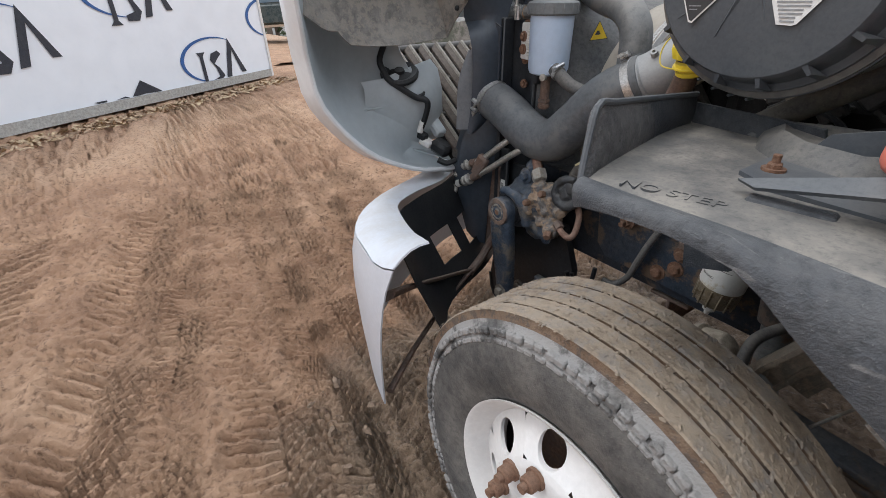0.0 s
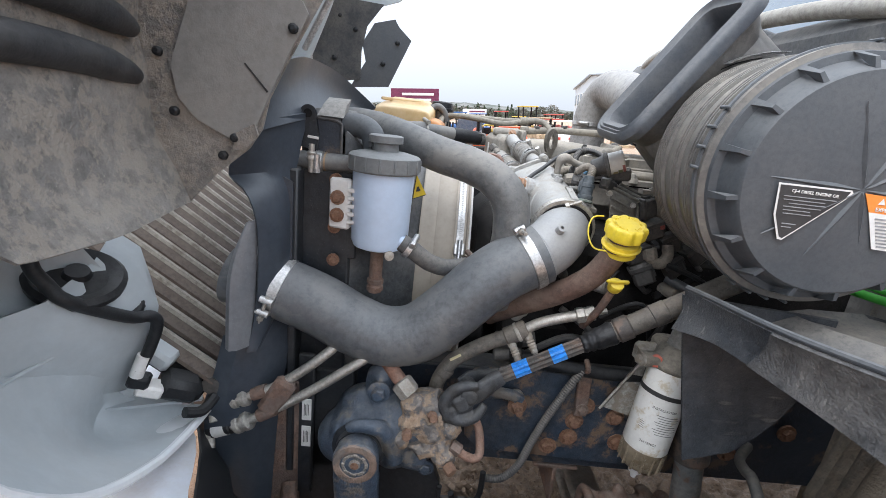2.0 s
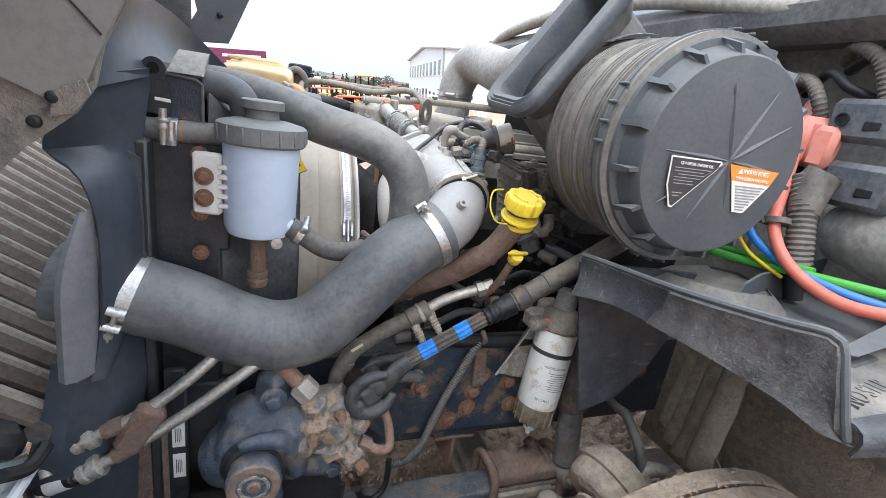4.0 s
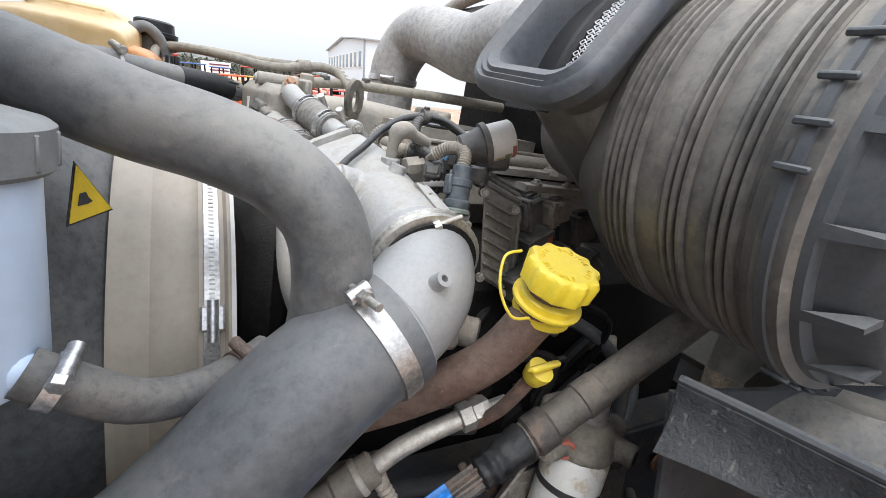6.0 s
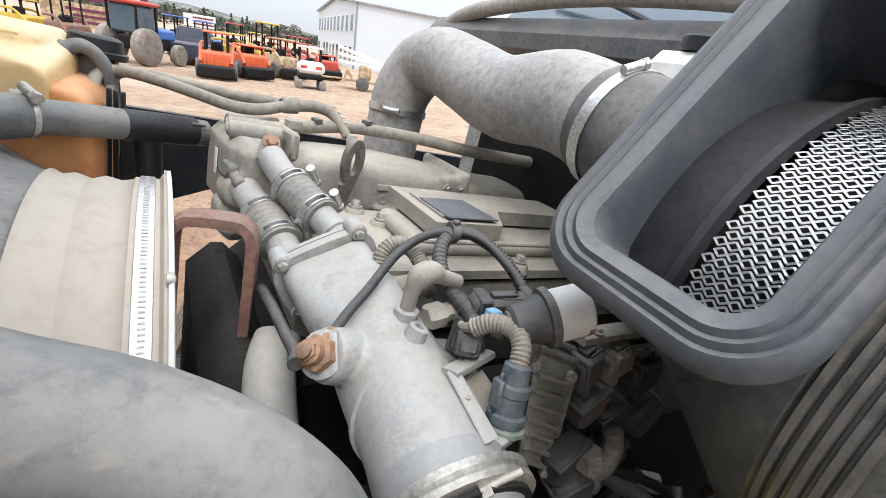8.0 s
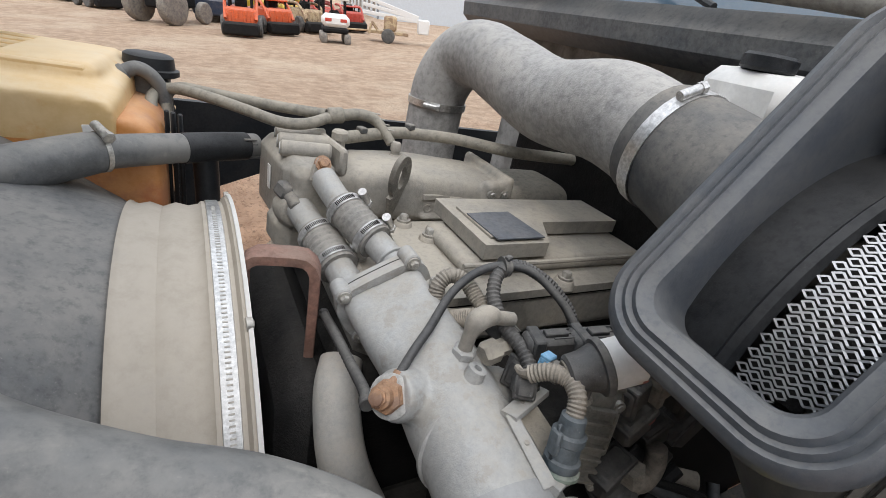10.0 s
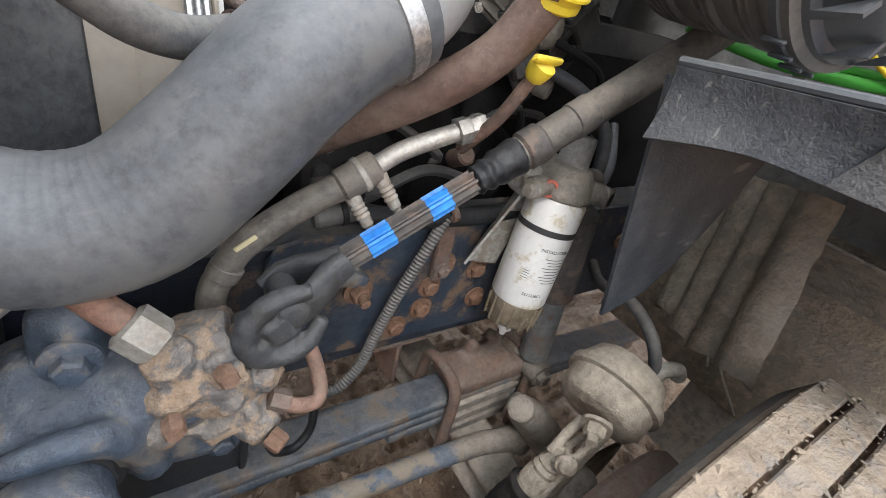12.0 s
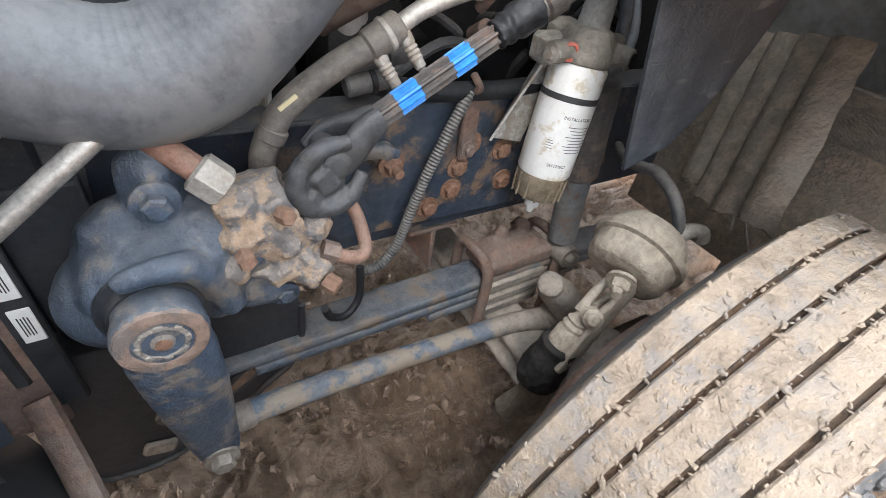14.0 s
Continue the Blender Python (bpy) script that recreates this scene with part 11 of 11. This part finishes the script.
def tractor(m):
    """A farm tractor: tall rear wheels, hood and a glazed cab."""
    t = thing("tractor", (0, 0, 0), "farm tractor with a red cab roof", "tractor", "yard machines", where=m)
    BASE[t] = Vector((0, 0, 0))
    part("chassis", Geo().box((0.3, 0, 0.95), (2.6, 0.7, 0.6), bevel=0.08), engine_dark, t)
    part("bonnet", Geo().box((1.2, 0, 1.35), (1.5, 0.8, 0.5), bevel=0.1), blue_paint, t)
    part("cab_glass", Geo().box((-0.4, 0, 1.9), (1.2, 1.4, 1.2), bevel=0.1), glass_blue, t, "glazed cab")
    for sx, sy in ((-1.0, -0.7), (-1.0, 0.7), (0.2, -0.7), (0.2, 0.7)):
        part("cab_post", Geo().cyl((sx, sy, 1.2), (sx, sy, 2.55), 0.06, n=8), engine_dark, t)
    part("roof", Geo().box((-0.4, 0, 2.6), (1.5, 1.7, 0.18), bevel=0.07), red_paint, t)
    for sx, r, w in ((-0.7, 0.8, 0.45), (1.5, 0.5, 0.3)):
        for sy in (-1, 1):
            wh = part("wheel", Geo().lathe((sx, sy * 0.65, r), (0, sy, 0), [(0, r * 0.9), (0.05, r), (w - 0.05, r), (w, r * 0.9), (w, r * 0.55)], 28), mud_metal, t)
            part("rim", Geo().lathe((sx, sy * (0.65 + w - 0.04), r), (0, sy, 0), [(0, r * 0.55), (0.03, r * 0.5), (0.0, r * 0.2)], 20), yellow_paint, wh)
    return t


tractor(pose(-1.15, 27.0, YZ, 0, 0, 52))
vehicle("dark_pickup", "dark blue parked pickup in the yard row", "pickup truck", pose(1.35, 31.5, YZ, 0, 0, 80), (5.4, 1.95, 1.85), 0.42, (-0.9, 1.0), (surface("navy_paint", (0.02, 0.035, 0.07), 0.3, dust=0.15, grain=20), rim_white), 0.38, "yard vehicles")


def skid_steer(m, paint, lab, h=1.9):
    t = thing("loader", (0, 0, 0), lab, "loader", "yard machines", where=m)
    BASE[t] = Vector((0, 0, 0))
    part("body", Geo().box((0, 0, 0.75), (2.0, 1.3, 0.8), bevel=0.1), paint, t)
    for sx, sy in ((-0.4, -0.45), (-0.4, 0.45), (0.65, -0.45), (0.65, 0.45)):
        part("cage_post", Geo().cyl((sx, sy, 1.0), (sx * 0.9, sy, h), 0.05, n=8), engine_dark, t)
    part("cage_roof", Geo().box((0.1, 0, h), (1.2, 1.1, 0.08), bevel=0.03), paint, t)
    part("seat", Geo().box((-0.1, 0, 1.25), (0.5, 0.5, 0.5), bevel=0.1), engine_dark, t)
    for sg in (-1, 1):
        part("lift_arm", Geo().tube([(-0.9, 0.62 * sg, 1.4), (0.3, 0.64 * sg, 1.35), (1.1, 0.62 * sg, 0.7)], 0.07, 8), paint, t)
    for k in range(4):
        part("slat", Geo().box((1.02, -0.45 + 0.3 * k, 0.8), (0.04, 0.14, 0.5), bevel=0.02), paint, t)
    part("bucket", Geo().box((1.3, 0, 0.35), (0.5, 1.5, 0.5), bevel=0.08), engine_dark, t)
    for sx in (-0.55, 0.55):
        for sy in (-1, 1):
            part("wheel", Geo().lathe((sx, sy * 0.6, 0.4), (0, sy, 0), [(0, 0.36), (0.03, 0.4), (0.22, 0.4), (0.25, 0.34), (0.2, 0.15)], 20), tyre_rubber, t)
    return t


def compact_machine(m, paint, lab):
    """A small tracked machine: rubber tracks, a counterweight hood with lamps, a seat and a roof on posts."""
    t = thing("compact_excavator", (0, 0, 0), lab, "excavator", "yard machines", where=m)
    BASE[t] = Vector((0, 0, 0))
    for sy in (-0.55, 0.55):
        part("track", Geo().add(*bar([(-0.85, sy, 0.22), (-0.8, sy, 0.22), (0.8, sy, 0.22), (0.85, sy, 0.22)], (0, 1, 0), [(0.14, 0.14), (0.16, 0.22), (0.16, 0.22), (0.14, 0.14)], 16, 4)), mud_metal, t, "muddy rubber track")
    part("deck", Geo().box((0, 0, 0.58), (1.5, 1.2, 0.26), bevel=0.08), engine_dark, t)
    part("hood", Geo().box((0.45, 0, 0.98), (0.7, 1.3, 0.6), bevel=0.18), paint, t)
    for sy in (-0.35, 0.35):
        part("lamp", Geo().box((0.80, sy, 1.02), (0.04, 0.3, 0.14), bevel=0.02), red_paint, t)
    part("seat", Geo().box((-0.15, 0, 1.15), (0.4, 0.5, 0.5), bevel=0.1), engine_dark, t)
    for sx, sy in ((-0.6, -0.5), (-0.6, 0.5), (0.15, -0.5), (0.15, 0.5)):
        part("roof_post", Geo().cyl((sx, sy, 0.7), (sx, sy, 1.85), 0.035, n=8), engine_dark, t)
    part("roof", Geo().box((-0.2, 0, 1.88), (1.1, 1.2, 0.08), bevel=0.03), paint, t)
    return t


def towed_lift(m):
    """A towed boom lift folded for the road."""
    t = thing("towed_lift", (0, 0, 0), "cream towed boom lift folded on its trailer", "boom lift", "yard machines", where=m)
    BASE[t] = Vector((0, 0, 0))
    for sy in (-0.75, 0.75):
        part("wheel", Geo().lathe((0, sy, 0.36), (0, 1, 0), [(-0.1, 0.15), (-0.1, 0.32), (-0.07, 0.36), (0.07, 0.36), (0.1, 0.32), (0.1, 0.15)], 24), tyre_rubber, t)
    part("chassis", Geo().box((0, 0, 0.5), (2.2, 0.9, 0.16), bevel=0.03), chip_wood, t)
    part("drawbar", Geo().tube([(1.0, 0, 0.5), (2.4, 0, 0.45)], 0.05, 8), chip_wood, t)
    part("turret", Geo().box((-0.1, 0, 0.95), (0.7, 0.6, 0.75), bevel=0.1), chip_wood, t)
    for z, a in ((1.3, 0.10), (1.55, 0.22), (1.75, 0.38)):
        part("boom", Geo().add(*bar([(-1.6, 0, z - a), (1.4, 0, z + a)], (0, 1, 0), [(0.09, 0.10), (0.08, 0.09)], 12, 6)), label_white, t)
    part("basket", Geo().box((-1.9, 0, 0.95), (0.6, 1.0, 0.7), bevel=0.04), label_white, t)
    for sy in (-0.5, 0.5):
        part("outrigger", Geo().tube([(0.6, sy, 0.6), (0.9, sy * 1.6, 0.9), (1.0, sy * 1.7, 0.4)], 0.05, 8), chip_wood, t)
    return t


skid_steer(pose(1.85, 24.2, YZ, 0, 0, -98), orange_paint, "orange skid-steer loader parked in the yard")
skid_steer(pose(3.4, 26.1, YZ, 0, 0, -75), orange_paint, "small orange loader parked in the yard", 1.5)
skid_steer(pose(5.1, 30.8, YZ, 0, 0, -80), yellow_paint, "yellow roller with a tall frame parked in the yard", 2.7)
skid_steer(pose(5.5, 28.3, YZ, 0, 0, -70), chip_wood, "cream compact loader parked in the yard", 2.0)
compact_machine(pose(5.95, 23.8, YZ, 0, 0, -100), label_white, "white compact excavator with red lamps")
towed_lift(pose(9.4, 25.7, YZ, 0, 0, 160))
for k, (x, y, p_, h_) in enumerate(((4.2, 38, red_paint, 2.4), (6.7, 30.3, red_paint, 1.9), (0.5, 36.2, blue_paint, 2.3), (2.4, 40, blue_paint, 2.2), (8.8, 31.3, red_paint, 1.4), (7.6, 34, red_paint, 2.2), (-4.6, 33, rust_pipe, 2.6), (-7.0, 36, yellow_paint, 1.9), (6.0, 40, yellow_paint, 2.0), (7.4, 42, orange_paint, 1.8), (3.6, 34, yellow_paint, 1.8), (-9.5, 38, mud_metal, 2.0))):
    skid_steer(pose(x, y, YZ, 0, 0, -90 + 17 * (k % 4)), p_, ("red", "red", "blue", "blue", "red", "red", "rust-red", "yellow", "yellow", "orange", "yellow", "muddy")[k] + " machine in the far yard row", h_)

hall = thing("office_building", (16.5, 48, 0), "white two-storey metal-clad office building", "building", where=LEVEL)
clad = surface("white_cladding", (0.60, 0.65, 0.70), 0.5, dust=0.1, grain=8, bump=0.0, top=0.0, vary=0.06)
near_c, far_c = Vector((16.5, 47.9, YZ)), Vector((20.8, 77.5, YZ))
gw = (far_c - near_c).normalized()
ga = Vector((gw.y, -gw.x, 0))
GL, BH = (far_c - near_c).length, 6.15
hm = Matrix.Translation(near_c) @ Matrix((gw, ga, (0, 0, 1))).transposed().to_4x4()
ap = GL * 0.46
cor = [hm @ Vector(p) for p in ((0, 0, -0.3), (GL, 0, -0.3), (GL, 40, -0.3), (0, 40, -0.3), (0, 0, BH), (GL, 0, BH), (GL, 40, BH), (0, 40, BH), (ap, 0, BH + 0.9), (ap, 40, BH + 0.9))]
part("wall", Geo().add(cor, [(0, 1, 5, 8, 4), (2, 3, 7, 9, 6), (1, 2, 6, 5), (3, 0, 4, 7)]), clad, hall)
part("roof", Geo().plate([hm @ Vector(p) for p in ((-0.3, -0.4, BH - 0.02), (ap, -0.4, BH + 0.95), (ap, 40.4, BH + 0.95), (-0.3, 40.4, BH - 0.02))], 0.12, (0, 0, 1)).plate([hm @ Vector(p) for p in ((GL + 0.3, -0.4, BH - 0.02), (ap, -0.4, BH + 0.95), (ap, 40.4, BH + 0.95), (GL + 0.3, 40.4, BH - 0.02))], 0.12, (0, 0, 1)), surface("grey_roof_edge", (0.32, 0.36, 0.40), 0.5, dust=0.1, grain=8, top=0.0), hall, "grey roof with a dark edge")
part("corner_trim", Geo().box(None, (0.18, 0.18, BH), m=hm @ pose(0, -0.02, BH / 2), bevel=0.03), surface("grey_trim", (0.25, 0.28, 0.31), 0.5, dust=0.1, grain=8, top=0.0), hall)
for k in range(10):
    for z, tall in ((4.35, 1.7), (1.35, 1.6)):
        if z < 2 and k in (5, 8):
            continue
        w_ = part("window", Geo().box(None, (1.5, 0.14, tall), m=hm @ pose(1.9 + 2.85 * k, -0.03, z), bevel=0.02), white_plastic, hall)
        for q in (-0.36, 0.36):
            part("pane", Geo().box(None, (0.62, 0.04, tall - 0.16), m=hm @ pose(1.9 + 2.85 * k + q, -0.11, z), bevel=0.01), glass_blue, w_)
door_ = part("door", Geo().box(None, (1.1, 0.1, 2.2), m=hm @ pose(1.9 + 2.85 * 5, -0.03, 1.1), bevel=0.02), white_plastic, hall)
part("pane", Geo().box(None, (0.7, 0.04, 1.2), m=hm @ pose(1.9 + 2.85 * 5, -0.10, 1.4), bevel=0.01), glass_blue, door_)

purple = surface("purple_sign", (0.16, 0.02, 0.07), 0.5, dust=0.05, grain=10, bump=0.0, top=0)
for nm, x, y, z, w_, h_, yaw, mm in (("billboard", -3.3, 45, 2.85, 4.6, 2.1, 3, purple), ("billboard", 3.1, 55, 1.62, 2.8, 1.1, 3, label_white), ("billboard", -4.2, 44.5, 0.75, 6.4, 1.6, 3, chip_wood)):
    t = thing(nm, (x, y, 0), "purple roadside billboard with pale lettering bars" if mm is purple else "pale roadside billboard on posts", "billboard", "billboards", where=LEVEL)
    BASE[t] = Vector((x, y, 0))
    part("panel", Geo().box((x, y, z), (w_, 0.12, h_), (0, 0, yaw), 0.02), mm, t)
    for k in range(3):
        part("bar", Geo().box((x + 0.3, y - 0.08, z + h_ * (0.25 - 0.25 * k)), (w_ * (0.66 - 0.12 * (k % 2)), 0.03, h_ * 0.11), (0, 0, yaw), 0.01), label_white if mm is purple else purple, t)
    for sx in (-0.35, 0.35):
        part("post", Geo().cyl((x + sx * w_, y + 0.1, YZ - 0.2), (x + sx * w_, y + 0.1, z), 0.09, n=10), mud_metal, t)

# trees: bare and evergreen, each with limbs and many small clumps
leaf_dark = surface("evergreen_needles", (0.035, 0.06, 0.03), 0.8, dust=0.0, grain=5, bump=0.0, patch=(0.06, 0.085, 0.04), patch_amount=0.5, patch_scale=1.2, top=0.0)
bark = surface("grey_bark", (0.12, 0.095, 0.075), 0.9, dust=0.0, grain=8, bump=0.4, top=0.0)


def conifer(seed, h):
    rng = random.Random(seed)
    trunk = Geo().tube([(0, 0, -0.3), (0.05, 0, h * 0.5), (0, 0.05, h * 0.97)], [0.02 * h, 0.013 * h, 0.004 * h], 8, 3)
    g = Geo()
    for k in range(int(40 + h * 9)):
        f = rng.uniform(0.12, 1.0)
        r = (1 - f) ** 0.8 * h * 0.30 * rng.uniform(0.6, 1.1) + 0.1
        a = rng.uniform(0, 2 * math.pi)
        z = f * h
        base = Vector((0.15 * r * math.cos(a), 0.15 * r * math.sin(a), z))
        tip = Vector((r * math.cos(a), r * math.sin(a), z - 0.25 * r + rng.uniform(-0.1, 0.1)))
        for q in range(4):
            c = base.lerp(tip, (q + 0.7) / 4)
            s_ = 0.10 * h ** 0.5 * rng.uniform(0.7, 1.3)
            v = [c + Vector((rng.uniform(-1, 1), rng.uniform(-1, 1), rng.uniform(-0.6, 0.6))) * s_ for _ in range(4)]
            g.add(v, [(0, 1, 2), (0, 2, 3), (0, 3, 1), (1, 3, 2)])
    return trunk, g


def bare_tree(seed, h):
    rng = random.Random(seed)
    g = Geo().tube([(0, 0, -0.3), (0.1, 0, h * 0.35), (0.0, 0.1, h * 0.7), (0.1, 0, h)], [0.022 * h, 0.016 * h, 0.009 * h, 0.002 * h], 8, 3)
    tw = Geo()
    for k in range(34):
        z = h * rng.uniform(0.3, 0.95)
        a = rng.uniform(0, 2 * math.pi)
        l = (h - z) * 0.5 + h * 0.08
        p = Vector((0, 0, z))
        q = p + Vector((math.cos(a) * l, math.sin(a) * l, l * 0.7))
        tw.tube([tuple(p), tuple(p.lerp(q, 0.5) + Vector((0, 0, 0.1 * l))), tuple(q)], [0.006 * h, 0.004 * h, 0.0015 * h], 5, 2)
        for j in range(6):
            s0 = p.lerp(q, rng.uniform(0.35, 1))
            s1 = s0 + Vector((rng.uniform(-1, 1), rng.uniform(-1, 1), rng.uniform(0, 1))) * 0.3 * l
            tw.tube([tuple(s0), tuple(s1)], [0.0022 * h, 0.001 * h], 4, 1)
    return g, tw


def plant(kind, seed, h, spots, lab):
    first = None
    for x, y in spots:
        m = pose(x, y, terrain(x, y), 0, 0, (seed * 37 + x * 50) % 360)
        if first is None:
            first = thing(kind, (0, 0, 0), lab, "tree", "yard trees", where=m)
            BASE[first] = Vector((0, 0, 0))
            a, b = (conifer if kind == "pine_tree" else bare_tree)(seed, h)
            part("trunk", a, bark, first)
            part("crown", b, leaf_dark if kind == "pine_tree" else bark, first)
        else:
            copy_thing(first, m)


plant("pine_tree", 1, 9.0, [(-38, 10), (-41, 14), (-36, 16), (-44, 7), (-39, 4), (-45, 18)], "dark green pine tree behind the yard")
plant("bare_tree", 2, 9.0, [(-34, 11.5), (-37, 13), (-33, 8), (-40, 16)], "bare brown tree behind the yard")
rng_t = random.Random(9)
for k, hh in enumerate((4.6, 5.4)):
    spots = []
    for q in range(4):
        az_ = radians(0.5 + 2.2 * (q + 0.5 * k) + rng_t.uniform(-0.4, 0.4))
        spots.append(((150 + 12 * k) * math.sin(az_), (150 + 12 * k) * math.cos(az_)))
    plant("pine_tree", 3 + k, hh, spots, "dark green pine tree at the far edge of the yard")
g = Geo()
for q in range(5200):
    az_ = radians(rng_t.uniform(-14, 19))
    top_ = 3.4 + 0.9 * math.sin(37 * az_) + 0.7 * math.sin(91 * az_ + 1) + 0.5 * math.sin(203 * az_) - 1.4 * max(0.0, math.degrees(az_) - 9) / 8
    dist = 170 + rng_t.uniform(-6, 6)
    c = Vector((dist * math.sin(az_), dist * math.cos(az_), YZ + (top_ + 0.6) * rng_t.random() ** 0.8))
    g.add([c + Vector((rng_t.uniform(-1, 1), rng_t.uniform(-1, 1), rng_t.uniform(-0.8, 0.8))) * 0.55 for _ in range(4)], [(0, 1, 2), (0, 2, 3), (0, 3, 1), (1, 3, 2)])
tree_line_mat = surface("tree_line_green", (0.075, 0.088, 0.062), 0.9, dust=0.0, grain=3, bump=0.0, patch=(0.13, 0.115, 0.095), patch_amount=0.45, patch_scale=0.25, top=0.0)
single("tree_line", g, tree_line_mat, (0, 170, YZ), "dark mixed woods at the far edge of the yard", "woods", kind="stuff", where=LEVEL)

# paler and greyer than near trees: distance haze put into the colour
far_wood = surface("far_woods", (0.21, 0.20, 0.185), 0.95, dust=0.0, grain=0.6, bump=0.0, patch=(0.085, 0.095, 0.075), patch_amount=0.5, patch_scale=0.12, top=0.0)
rows = []
for i in range(240):
    a = radians(-62 + 124 * i / 239)
    h = min(max(7.4 - 0.39 * (math.degrees(a) - 5), 3.6), 8.4) + 0.35 * math.sin(11 * a) + 0.3 * math.sin(37 * a) + 0.25 * math.sin(83 * a) + 0.2 * math.sin(171 * a)
    d = 300
    rows.append([(d * math.sin(a), d * math.cos(a), -6), (d * math.sin(a), d * math.cos(a), 0.6 * h), ((d + 30) * math.sin(a), (d + 30) * math.cos(a), h)])
single("far_hill", Geo().sheet(rows, 0.5), far_wood, (0, 300, 0), "wooded hill along the horizon", "hill", kind="stuff", where=LEVEL)
rows = []
for i in range(60):
    a = radians(150 + 100 * i / 59)
    h = 12 + 2 * math.sin(5 * a) + 1.2 * math.sin(19 * a) + 0.7 * math.sin(53 * a)
    rows.append([(160 * math.cos(a), -160 * math.sin(a), 0), (160 * math.cos(a), -160 * math.sin(a), 0.6 * h), (172 * math.cos(a), -172 * math.sin(a), h)])
single("far_wood", Geo().sheet(rows, 0.5), far_wood, (-160, 0, 0), "bare woods along the horizon ahead", "woods", kind="stuff", where=LEVEL)
single("log_pile", Geo().box((-27.5, 9.5, 3.0), (5, 1.6, 1.0), (0, 0, 20), 0.3), surface("orange_logs", (0.35, 0.16, 0.07), 0.8, dust=0.2, grain=4, bump=0.5), (-27.5, 9.5, 2.5), "orange-brown pile beyond the pickup", "log pile", where=LEVEL)
